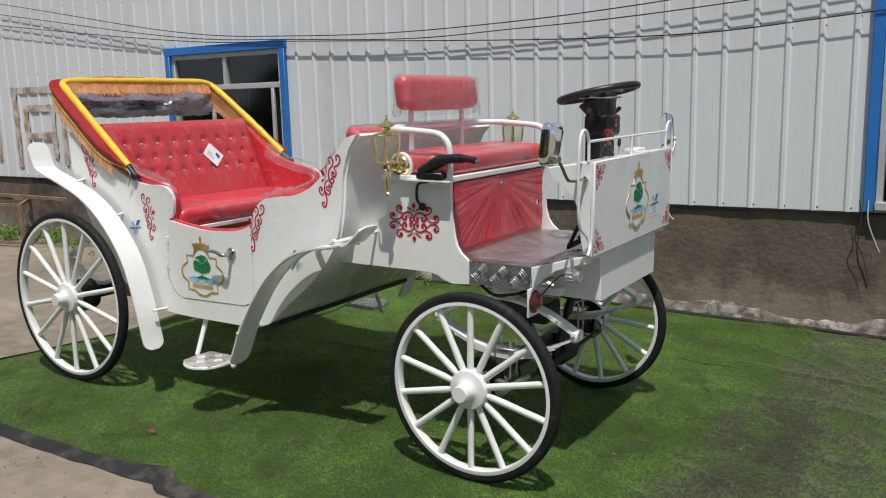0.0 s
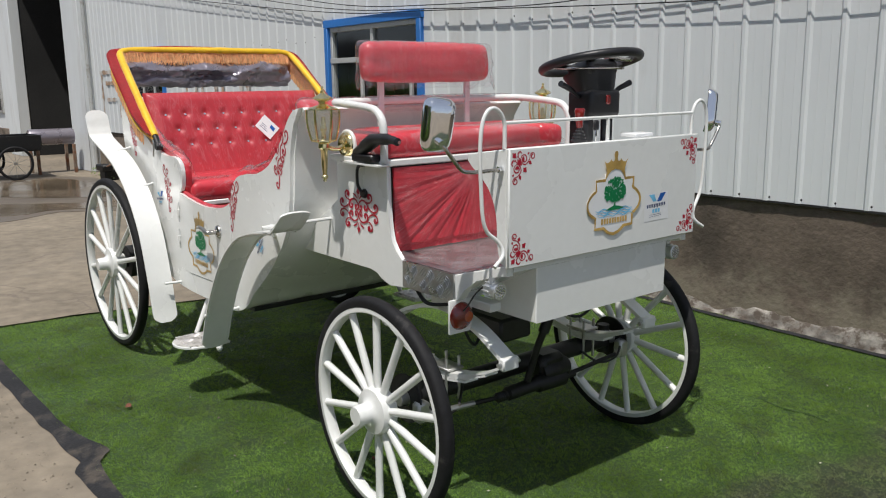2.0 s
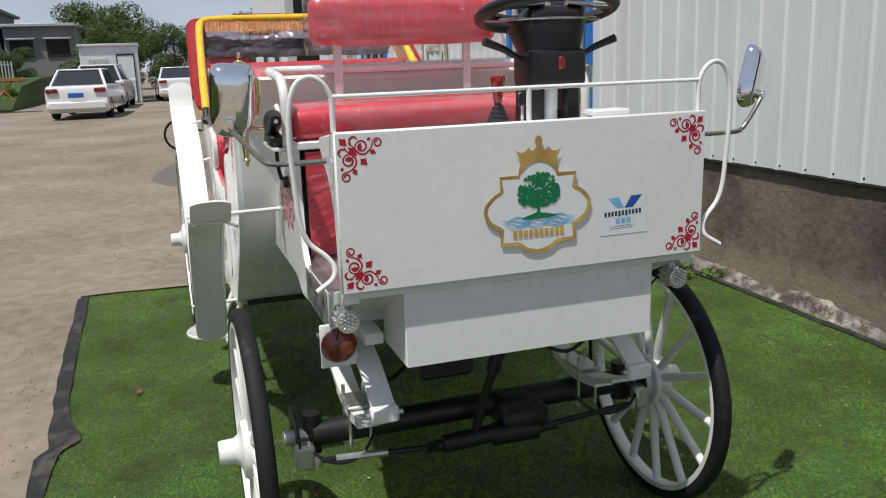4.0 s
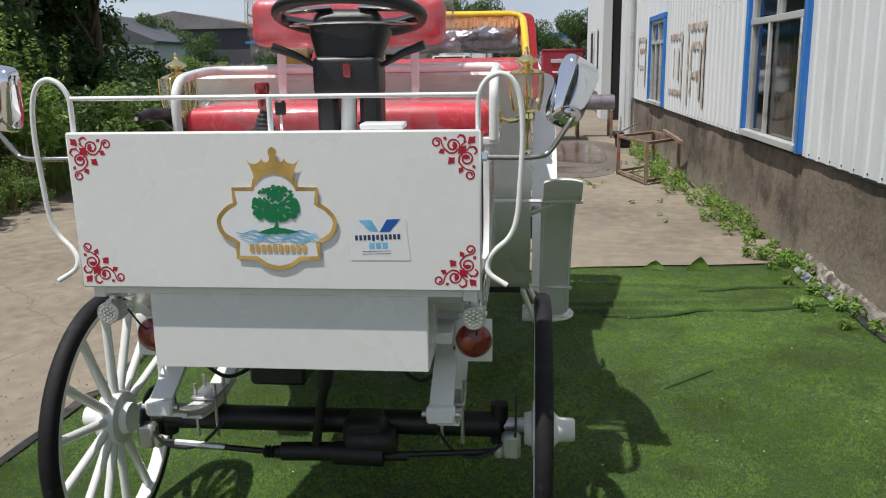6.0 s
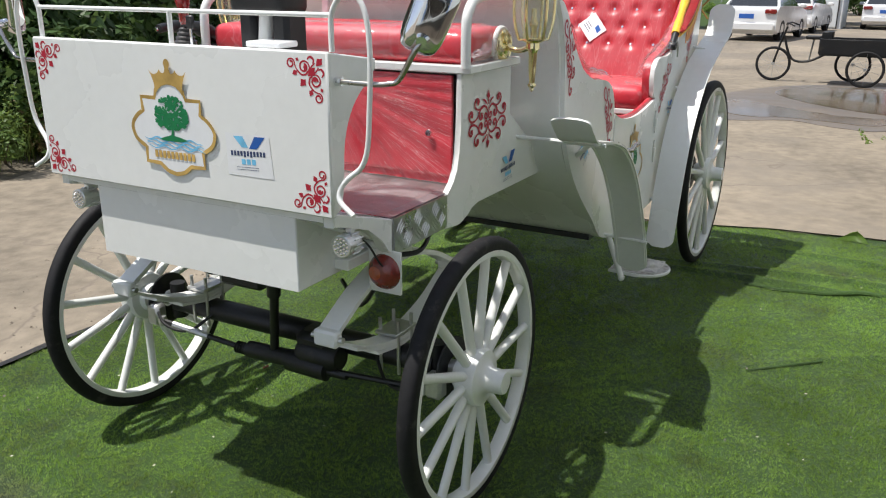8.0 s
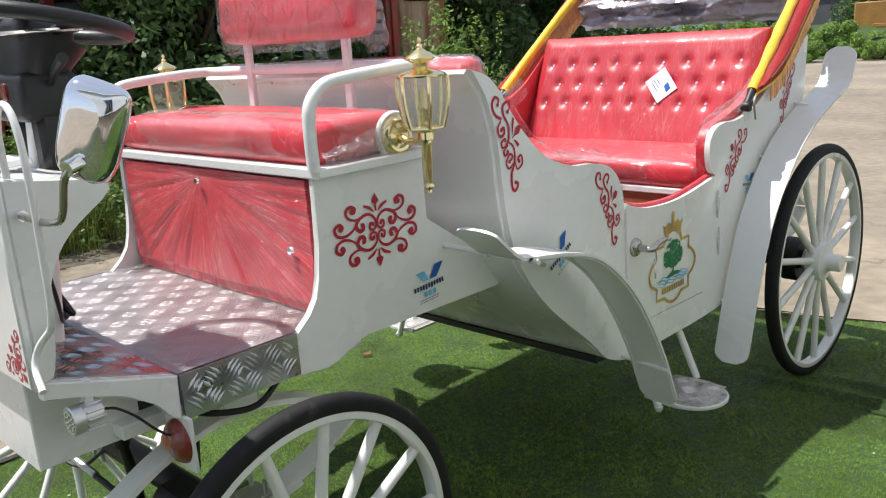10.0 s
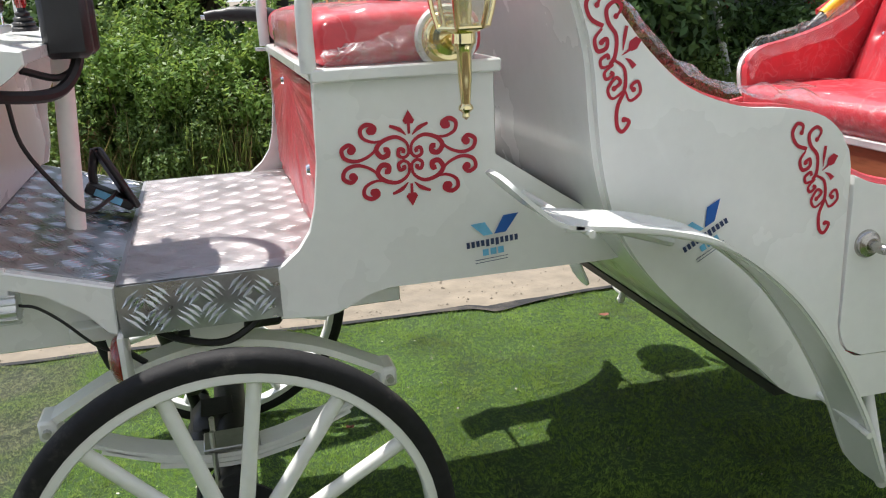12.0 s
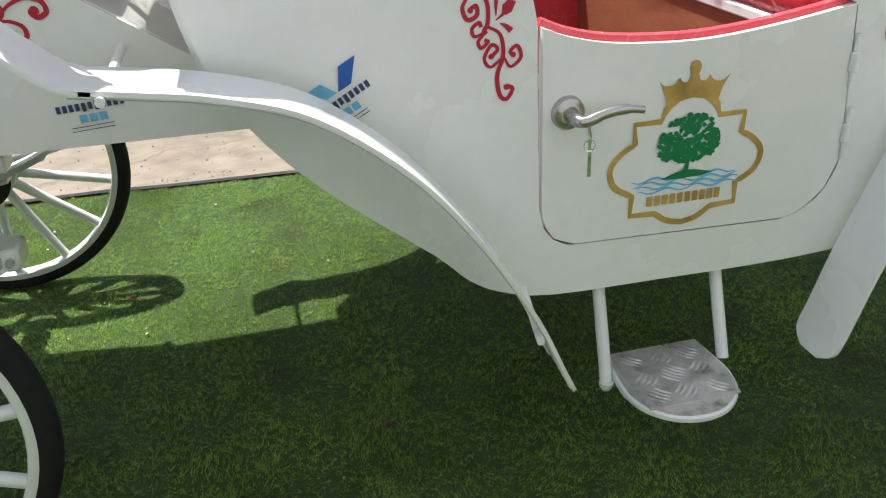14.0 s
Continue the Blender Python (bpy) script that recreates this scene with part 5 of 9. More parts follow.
# steering wheel, column and controls
sw = Matrix.Translation((0.190, 0.148, 1.552)) @ Matrix.Rotation(radians(-12), 4, "Y")
steer = part("steering_wheel", sweep(B(), [sw @ Vector((0.172 * math.cos(a), 0.172 * math.sin(a), 0)) for a in np.linspace(0, 2 * math.pi, 48, endpoint=False)], 0.0155, 12, True), BLACK, carriage, "black steering wheel with silver trim")
bm = B()
cushion(bm, (0.005, 0, -0.026), (0.11, 0.165, 0.05), 0.022, puff=0.008, div=3)
bmesh.ops.transform(bm, matrix=sw, verts=bm.verts)
part("wheel_pad", bm, BLACK, steer)
for s in (1, -1):
    part("spoke", sweep(B(), [sw @ Vector((-0.02, s * 0.05, -0.015)), sw @ Vector((-0.02, s * 0.11, -0.012)), sw @ Vector((-0.01, s * 0.165, -0.002))], 0.018, 8, flat=(1.5, 0.6, (0, 0, 1))), BLACK, steer)
    part("silver_trim", sweep(B(), [sw @ Vector((0.045, s * 0.035, 0.008)), sw @ Vector((0.055, s * 0.09, 0.002)), sw @ Vector((0.06, s * 0.145, -0.002))], 0.014, 8, flat=(1.2, 0.5, (0, 0, 1))), SATIN, steer)
part("silver_arc", sweep(B(), [sw @ Vector(p) for p in curve_through([(-0.03, -0.152, -0.012), (0.03, -0.125, -0.026), (0.068, -0.075, -0.034), (0.080, 0, -0.036), (0.068, 0.075, -0.034), (0.03, 0.125, -0.026), (-0.03, 0.152, -0.012)], 4)], 0.0075, 8, flat=(1.3, 0.6, (0, 0, 1))), SATIN, steer, "silver trim under the wheel")
bm = B()
rows = []
for f in range(9):
    t_ = f / 8
    w_, d_ = 0.022 * (1 - t_) ** 0.8 + 0.076, 0.085 - 0.02 * t_
    cc = Vector((0.188, 0.148, 1.518)).lerp(Vector((0.208, 0.146, 1.452)), t_)
    rows.append([bm.verts.new(cc + Vector((math.copysign(abs(math.cos(a)) ** 0.6, math.cos(a)) * d_ * 0.8, math.copysign(abs(math.sin(a)) ** 0.6, math.sin(a)) * w_, 0.03 * math.cos(a) * (1 - t_)))) for a in np.linspace(0, 2 * math.pi, 28, endpoint=False)])
for a, b in zip(rows, rows[1:]):
    for i in range(28):
        bm.faces.new((a[i], a[(i + 1) % 28], b[(i + 1) % 28], b[i]))
part("wheel_cowl", bm, BLACK, steer)
col = part("column_box", box(B(), (0.213, 0.146, 1.412), (0.115, 0.160, 0.095), 0.016, None, 3), BLACK, carriage, "black column shroud with a red switch")
for s in (1, -1):
    part("column_leg", box(B(), (0.203, 0.146 + s * 0.052, 1.315), (0.085, 0.052, 0.145), 0.012), BLACK, col)
    part("stalk", sweep(B(), [(0.212, 0.146 + s * 0.08, 1.435), (0.217, 0.146 + s * 0.13, 1.462), (0.222, 0.146 + s * 0.185, 1.482)], [0.006, 0.009, 0.011], 10), BLACK, col)
part("hazard_switch", box(B(), (0.272, 0.152, 1.425), (0.010, 0.020, 0.032), 0.003), RED_LENS, col, "red rocker switch")
part("column_tube", sweep(B(), [(0.258, 0.120, 0.895), (0.236, 0.134, 1.15), (0.220, 0.146, 1.39)], 0.0195, 16), TUBE_WHITE, carriage, "white steering column tube")
part("column_loom", sweep(B(), curve_through([(0.30, 0.33, 1.19), (0.30, 0.28, 1.10), (0.27, 0.21, 1.01), (0.235, 0.12, 0.93), (0.20, 0.0, 0.925), (0.19, -0.05, 0.93)], 6), 0.0045, 6), CABLE, carriage)
part("loom_bundle", sweep(B(), curve_through([(0.20, 0.17, 1.30), (0.195, 0.185, 1.235), (0.23, 0.24, 1.185), (0.30, 0.33, 1.19), (0.36, 0.40, 1.215)], 6), 0.012, 8), CABLE, carriage)
part("loom_branch", sweep(B(), curve_through([(0.20, 0.12, 1.31), (0.195, 0.15, 1.24), (0.225, 0.22, 1.21), (0.28, 0.27, 1.23)], 6), 0.007, 8), CABLE, carriage)
part("loom_tie", sweep(B(), curve_through([(0.18, 0.185, 1.262), (0.195, 0.205, 1.255), (0.212, 0.185, 1.245), (0.195, 0.165, 1.25)], 4, True), 0.003, 6, True), PAPER, carriage)
lever = part("gear_lever", sweep(B(), [(0.315, -0.042, 1.295), (0.315, -0.040, 1.345)], 0.006, 8), CHROME, carriage, "gear lever with a dark red knob")
part("lever_boot", lathe(B(), [(0.026, 1.29), (0.028, 1.297), (0.022, 1.301), (0.024, 1.307), (0.018, 1.311), (0.020, 1.317), (0.014, 1.321), (0.015, 1.327), (0.009, 1.331), (0.009, 1.337)], 16, Matrix.Translation((0.315, -0.042, 0))), BLACK, lever)
part("lever_knob", lathe(B(), [(0.009, 1.337), (0.012, 1.345), (0.013, 1.37), (0.017, 1.385), (0.0185, 1.395), (0.015, 1.402), (0.0, 1.403)], 18, Matrix.Translation((0.315, -0.042, 0))), RED_KNOB, lever)
key = part("ignition_key", box(B(), (0.345, 0.008, 1.312), (0.004, 0.007, 0.045), 0.001), CHROME, carriage, "key in the dash")
part("key_head", box(B(), (0.345, 0.008, 1.345), (0.009, 0.026, 0.034), 0.004), BLACK, key)
part("display", box(B(), (0.33, 0.245, 1.302), (0.07, 0.10, 0.014), 0.003), PAPER, carriage)
pedal = part("pedal", box(B(), (0.187, -0.072, 0.958), (0.016, 0.062, 0.160), 0.005, Matrix.Rotation(radians(25), 4, "Y") @ Matrix.Rotation(radians(18), 4, "Z")), BLACK, carriage, "black accelerator pedal")
part("pedal_arm", sweep(B(), [(0.225, -0.085, 1.025), (0.238, -0.085, 0.97), (0.238, -0.085, 0.915)], 0.010, 8), BLACK, pedal)
part("pedal_base", box(B(), (0.205, -0.07, 0.918), (0.11, 0.05, 0.022), 0.005, Matrix.Rotation(radians(-30), 4, "Y")), BLACK, pedal)
part("pedal_label", box(B(), (0.207, -0.0435, 0.920), (0.062, 0.004, 0.016), 0.001, Matrix.Rotation(radians(-30), 4, "Y")), CYAN_PRINT, pedal)

# hand brake on the seat's side
hb = part("hand_brake", sweep(B(), curve_through([(-0.33, -0.505, 1.235), (-0.27, -0.51, 1.265), (-0.20, -0.515, 1.292), (-0.10, -0.525, 1.298), (-0.055, -0.528, 1.293)], 4), [0.022] * 4 + [0.026] * 4 + [0.020] * 4 + [0.014] * 5, 12), BLACK, carriage, "black hand brake lever")
part("brake_base", box(B(), (-0.28, -0.505, 1.222), (0.13, 0.045, 0.03), 0.006), BLACK, hb)
part("brake_button", sweep(B(), [(-0.056, -0.528, 1.293), (-0.044, -0.529, 1.292)], 0.006, 8), CHROME, hb)
part("brake_plate", box(B(), (-0.29, -0.50, 1.2), (0.22, 0.05, 0.008), 0.001), TUBE_WHITE, hb)
part("brake_cable", sweep(B(), curve_through([(-0.30, -0.50, 1.195), (-0.355, -0.492, 1.18), (-0.365, -0.488, 1.12), (-0.352, -0.482, 1.09)], 4), 0.006, 8), CABLE, hb)
part("brake_grommet", lathe(B(), [(0, 0.014), (0.014, 0.013), (0.018, 0.004), (0.018, 0)], 14, Matrix.Translation((-0.35, -0.466, 1.082)) @ Matrix.Rotation(radians(90), 4, "X")), BLACK, hb)


# ---- printed ornaments ----
def strokes(bm, paths, put, h=0.0):
    """Flat bands that taper along 2D paths: each path is (points, widths)."""
    for pts, w in paths:
        pts = curve_through(pts, 6) if len(pts) > 2 else [np.array(p, float) for p in pts]
        n = len(pts)
        prev = None
        for i, p in enumerate(pts):
            d = pts[min(i + 1, n - 1)] - pts[max(i - 1, 0)]
            d = d / (np.linalg.norm(d) + 1e-9)
            f = i / (n - 1)
            k = np.interp(f, np.linspace(0, 1, len(w)), w) / 2
            a = bm.verts.new(put(p[0] - d[1] * k, p[1] + d[0] * k, h + 1e-5 * (i % 3)))
            b = bm.verts.new(put(p[0] + d[1] * k, p[1] - d[0] * k, h + 1e-5 * (i % 3)))
            if prev:
                bm.faces.new((prev[0], prev[1], b, a))
            prev = (a, b)


def patch(bm, pts, put, h=0.0):
    bm.faces.new([bm.verts.new(put(a, b, h)) for a, b in pts])


def blob(bm, a, b, r, put, h=0.0, n=10, squash=1.0):
    patch(bm, [(a + r * math.cos(2 * math.pi * k / n), b + r * squash * math.sin(2 * math.pi * k / n)) for k in range(n)], put, h)


def on_side(s, x0, z0, y=0.4652):
    """Maps a, b (to the front, up) on to a side wall."""
    return lambda a, b, h=0.0: Vector((x0 + a, s * (y + 0.0012 + h), z0 + b))


def ornament(bm, put):
    quad = [([(0.001, 0.008), (0.006, 0.030), (0.026, 0.042), (0.050, 0.036), (0.062, 0.022), (0.054, 0.008), (0.042, 0.010), (0.042, 0.020), (0.049, 0.020)], (0.004, 0.007, 0.009, 0.010, 0.009)),
            ([(0.052, 0.036), (0.072, 0.014), (0.098, 0.004), (0.120, 0.010), (0.125, 0.026), (0.112, 0.034), (0.103, 0.026), (0.109, 0.020)], (0.004, 0.007, 0.008, 0.009)),
            ([(0.048, 0.037), (0.068, 0.036), (0.086, 0.045), (0.089, 0.060), (0.077, 0.068), (0.064, 0.062), (0.066, 0.054), (0.073, 0.055)], (0.004, 0.007, 0.009, 0.009)),
            ([(0.003, 0.026), (0.003, 0.010), (0.012, 0.003), (0.022, 0.008), (0.020, 0.019), (0.012, 0.017), (0.013, 0.011)], (0.005, 0.006, 0.007, 0.007)),
            ([(0.006, 0.044), (0.018, 0.055), (0.036, 0.063)], (0.002, 0.008, 0.005))]
    for sa in (1, -1):
        for sb in (1, -1):
            strokes(bm, [([(sa * a, sb * b) for a, b in pts], w) for pts, w in quad], put, 0.00005 * (sa + 2 * sb + 3))
            blob(bm, sa * 0.108, sb * 0.0235, 0.0075, put, 0.0006)
            blob(bm, sa * 0.071, sb * 0.0565, 0.0075, put, 0.0006)
    for sb in (1, -1):
        strokes(bm, [([(0, sb * 0.046), (0, sb * 0.068)], (0.005, 0.006))], put, 0.0006)
        patch(bm, [(0, sb * 0.089), (0.011, sb * 0.070), (0.007, sb * 0.064), (-0.007, sb * 0.064), (-0.011, sb * 0.070)], put, 0.0007)


STEM = [[(90, 105), (96, 78), (75, 60), (58, 88), (74, 138), (112, 172)], [(148, 158), (164, 128), (145, 104), (120, 120), (126, 165), (152, 215), (152, 275), (138, 302)],
        [(108, 178), (88, 205), (98, 246), (124, 244), (124, 216), (106, 220)], [(150, 290), (182, 330), (186, 395), (166, 450), (168, 512), (186, 537), (205, 512), (188, 494)]]
CURL = [[(146, 302), (114, 304), (108, 278), (128, 268), (132, 284)], [(148, 304), (122, 322), (128, 346), (148, 336), (138, 326)],
        [(184, 400), (150, 416), (134, 382), (156, 350), (172, 370), (152, 386)], [(188, 404), (204, 440), (234, 424), (226, 384), (206, 392), (214, 410)]]


def scroll(bm, put, ln, flip=1):
    """A slender scroll of stems and curls with a bud and two drops."""
    u = ln / 480

    def loc(x, y):
        return flip * (x - 95 - (y - 60) * 0.19) * 1.25 * u, -(y - 60) * u
    strokes(bm, [([loc(*p) for p in path], (9 * u, 14 * u, 15 * u, 14 * u, 15 * u)) for path in STEM], put)
    strokes(bm, [([loc(*p) for p in path], (7 * u, 12 * u, 12 * u, 13 * u)) for path in CURL], put, 0.0003)
    strokes(bm, [([loc(174, 268), loc(177, 230), loc(182, 192)], (3 * u, 13 * u, 13 * u)), ([loc(183, 295), loc(198, 310), loc(212, 332)], (3 * u, 13 * u, 20 * u)), ([loc(172, 282), loc(192, 272), loc(202, 258)], (3 * u, 10 * u, 22 * u))], put, 0.0004)
    patch(bm, [loc(*p) for p in ((190, 262), (193, 244), (212, 234), (230, 252), (216, 276), (200, 278))], put, 0.0006)
    for x, y in ((90, 100), (148, 152), (108, 222), (188, 498), (153, 384), (213, 406)):
        a, b = loc(x, y)
        blob(bm, a, b, 10 * u, put, 0.0006, 8)


for s in (1, -1):
    bm = B()
    ornament(bm, on_side(s, -0.378 if s > 0 else -0.396, 1.044 if s > 0 else 1.012))
    part("red_ornament", bm, RED_DECAL, carriage, "red scroll ornament", smooth=False)
    spots = (((-0.692, 1.323, 0.20, 0.249, 0), (-1.122, 1.068, 0.298, 0.242, 1), (-2.055, 1.075, -0.61, 0.255, 2), (-2.465, 1.275, -0.40, 0.24, 3)) if s > 0 else
             ((-0.716, 1.303, 0.31, 0.25, 0), (-1.179, 1.057, 0.277, 0.24, 1), (-2.002, 1.062, -0.124, 0.245, 2), (-2.470, 1.31, -0.25, 0.24, 3)))
    for x0, z0, tilt_, ln, name in spots:
        ca, sa = math.cos(tilt_), math.sin(tilt_)

        def put(a, b, h=0.0, s=s, x0=x0, z0=z0, ca=ca, sa=sa):
            return Vector((x0 + a * ca + b * sa, s * (0.5895 + h), z0 - a * sa + b * ca))
        bm = B()
        scroll(bm, put, ln, -1 if name < 2 else 1)
        part("red_scroll", bm, RED_DECAL, carriage, "red scroll ornament", smooth=False)


def ringlet(a, b, r, start, turns=1.35):
    """A small spiral path that winds in on a centre."""
    return [(a + r * (1 - 0.62 * k / 14) * math.cos(start + turns * 2 * math.pi * k / 14), b + r * (1 - 0.62 * k / 14) * math.sin(start + turns * 2 * math.pi * k / 14)) for k in range(15)]


def leaflet(bm, a, b, ang, r, put, h):
    pts = [(1.0, 0.0), (0.25, 0.55), (-0.2, 0.75), (-0.45, 0.35), (-1.0, 0.0), (-0.45, -0.35), (-0.2, -0.75), (0.25, -0.55)]
    ca, sa = math.cos(ang), math.sin(ang)
    patch(bm, [(a + r * (x * ca - y * sa), b + r * (x * sa + y * ca)) for x, y in pts], put, h)


def corner(bm, put, k):
    """Corner filigree: spirals along both arms, leaves between."""
    for sw_ in (0, 1):
        def to(a, b, h=0.0, sw_=sw_):
            return put(b * 0.92, a * 0.92, h + 0.0004) if sw_ else put(a * 0.92, b * 0.92, h)
        paths = [(ringlet(0.052, 0.020, 0.016, 2.6), (0.003, 0.0045, 0.0045, 0.005)), (ringlet(0.091, 0.013, 0.0125, 2.8), (0.003, 0.004, 0.004, 0.005)),
                 ([(0.010, 0.020), (0.022, 0.033), (0.040, 0.030), (0.046, 0.036), (0.060, 0.038), (0.074, 0.026), (0.079, 0.014)], (0.003, 0.0045, 0.0045, 0.003)),
                 ([(0.026, 0.012), (0.024, 0.002), (0.034, -0.004), (0.042, 0.002)], (0.003, 0.006, 0.003))]
        strokes(bm, paths, to)
        leaflet(bm, 0.079, 0.034, 0.5, 0.0095, to, 0.0006)
        leaflet(bm, 0.049, 0.021, 1.2, 0.0075, to, 0.0007)
        leaflet(bm, 0.071, 0.003, 2.6, 0.006, to, 0.0006)
    leaflet(bm, 0.007, 0.007, math.pi / 4, 0.012, put, 0.0010)
    leaflet(bm, 0.028, 0.028, math.pi / 4, 0.014, put, 0.0011)
    leaflet(bm, 0.052, 0.052, math.pi / 4, 0.011, put, 0.0010)
    leaflet(bm, 0.051, 0.051, -math.pi / 4, 0.010, put, 0.0012)


FX = 0.4314
for sy in (1, -1):
    for sz in (1, -1):
        def put(a, b, h=0.0, sy=sy, sz=sz):
            return Vector((FX + 0.25 * h, sy * (0.462 - a), 1.117 + sz * (0.168 - b)))
        bm = B()
        corner(bm, put, 1)
        part("corner_ornament", bm, RED_DECAL, carriage, "red corner scroll", smooth=False)


def crest(put, parent, raised, k=0.000455, lift=0.0):
    """Gold frame with a crown, a green tree on a hill, waves and a row of bars for the lettering."""
    right = [(0, -258), (62, -246), (98, -215), (112, -172), (212, -172), (206, -98), (252, -72), (290, -30), (296, 10), (272, 60), (206, 100), (210, 178), (112, 182), (60, 218), (0, 232)]
    rim_ = curve_through(right[:3], 4) + [np.array(p, float) for p in right[3:6]] + curve_through(right[5:11], 4)[1:] + [np.array(p, float) for p in right[11:13]] + curve_through(right[12:], 4)[1:]
    ring = [(p[0], p[1]) for p in rim_] + [(-p[0], p[1]) for p in rim_[-2:0:-1]]
    out = []
    if raised:
        bm = B()
        lo = [bm.verts.new(put(a * k * 1.02, -b * k * 1.02, 0)) for a, b in ring]
        hi = [bm.verts.new(put(a * k, -b * k, 0.003)) for a, b in ring]
        bm.faces.new(hi)
        for i in range(len(ring)):
            bm.faces.new((lo[i], lo[(i + 1) % len(ring)], hi[(i + 1) % len(ring)], hi[i]))
        root = part("crest", bm, PAPER, parent, "gold-framed crest with crown, green tree and waves")
        lift = 0.0032
    else:
        root = None
    bm = B()
    n = len(ring)
    prev = None
    for i in range(n + 1):
        p = np.array(ring[i % n], float)
        d = np.array(ring[(i + 1) % n]) - np.array(ring[(i - 1) % n])
        d = d / (np.linalg.norm(d) + 1e-9)
        w = 11
        a = bm.verts.new(put((p[0] - d[1] * w) * k, -(p[1] + d[0] * w) * k, lift))
        b = bm.verts.new(put((p[0] + d[1] * w) * k, -(p[1] - d[0] * w) * k, lift + 0.0008))
        if prev:
            bm.faces.new((prev[0], prev[1], b, a))
        prev = (a, b)
    frame_ = part("crest_frame", bm, GOLD_PRINT, root or parent, "gold crest with crown, green tree and waves", smooth=False)
    root = root or frame_
    tip = [(97, -192)] + curve_through([(98, -210), (103, -250), (118, -290), (136, -321)], 4) + curve_through([(136, -321), (114, -301), (90, -298), (70, -306), (57, -324)], 3)[1:] + curve_through([(57, -324), (45, -308), (30, -305), (20, -312), (14, -330)], 3)[1:] + curve_through([(14, -330), (21, -350), (18, -368), (8, -378)], 3)[1:]
    bm = B()
    patch(bm, [(a * k, -b * k) for a, b in tip + [(0, -380)] + [(-a, b) for a, b in tip[::-1]] + [(-78, -216), (-50, -238), (0, -250), (50, -238), (78, -216)]], put, lift + 0.0012)
    part("crown", bm, GOLD_PRINT, root, smooth=False)
    bm = B()
    rng = random.Random(7)
    for _ in range(300):
        a, r_ = rng.uniform(0, 2 * math.pi), math.sqrt(rng.random())
        x, y = 118 * r_ * math.cos(a), -98 + 88 * r_ * math.sin(a) + (16 if abs(math.cos(a)) > 0.7 else 0)
        q = [(x + (6 + 9 * rng.random()) * math.cos(t_), y + (5 + 8 * rng.random()) * math.sin(t_)) for t_ in np.linspace(0, 2 * math.pi, 7, endpoint=False)]
        patch(bm, [(u * k, -v * k) for u, v in q], put, lift + 0.0010 + 0.0006 * rng.random())
    strokes(bm, [([(2 * k, 40 * k), (2 * k, 0), (-6 * k, -40 * k)], (10 * k, 14 * k, 26 * k)), ([(-4 * k, 10 * k), (-40 * k, 60 * k)], (8 * k, 3 * k)), ([(4 * k, 10 * k), (44 * k, 60 * k)], (8 * k, 3 * k))], put, lift + 0.0012)
    patch(bm, [(a * k, -b * k) for a, b in ((-100, 48), (-60, 34), (-10, 20), (40, 26), (110, 42), (60, 52), (-40, 54))], put, lift + 0.0014)
    part("tree_print", bm, GREEN_PRINT, root, smooth=False)
    bm = B()
    for j in range(4):
        pts = [((-210 + 24 * i + 8 * j) * k, -(46 + 15 * j + 8 * math.sin(i * 1.25 + j * 1.7)) * k) for i in range(18)]
        bm = B()
        strokes(bm, [(pts, [3 * k, 9 * k, 5 * k, 10 * k, 3 * k])], put, lift + 0.0007 + 0.0001 * j)
        part("wave", bm, CYAN_PRINT, root, smooth=False)
    for i in range(10):
        x = (-135 + 30 * i)
        part("letter_bar", slab_bar(put, (x - 11) * k, (x + 11) * k, -150 * k, -110 * k, lift + 0.0012), GOLD_PRINT, root, smooth=False)
    return root


def slab_bar(put, a0, a1, b0, b1, h):
    bm = B()
    patch(bm, [(a0, b0), (a1, b0), (a1, b1), (a0, b1)], put, h)
    return bm


crest(lambda a, b, h=0.0: Vector((FX + h, a + 0.009, 1.0925 + b)), carriage, True)
for s in (1, -1):
    crest(lambda a, b, h=0.0, s=s: Vector(((-1.531 if s > 0 else -1.600) - s * a, s * (0.5922 + h), 0.68 + b)), doors[s], False, 0.0005)


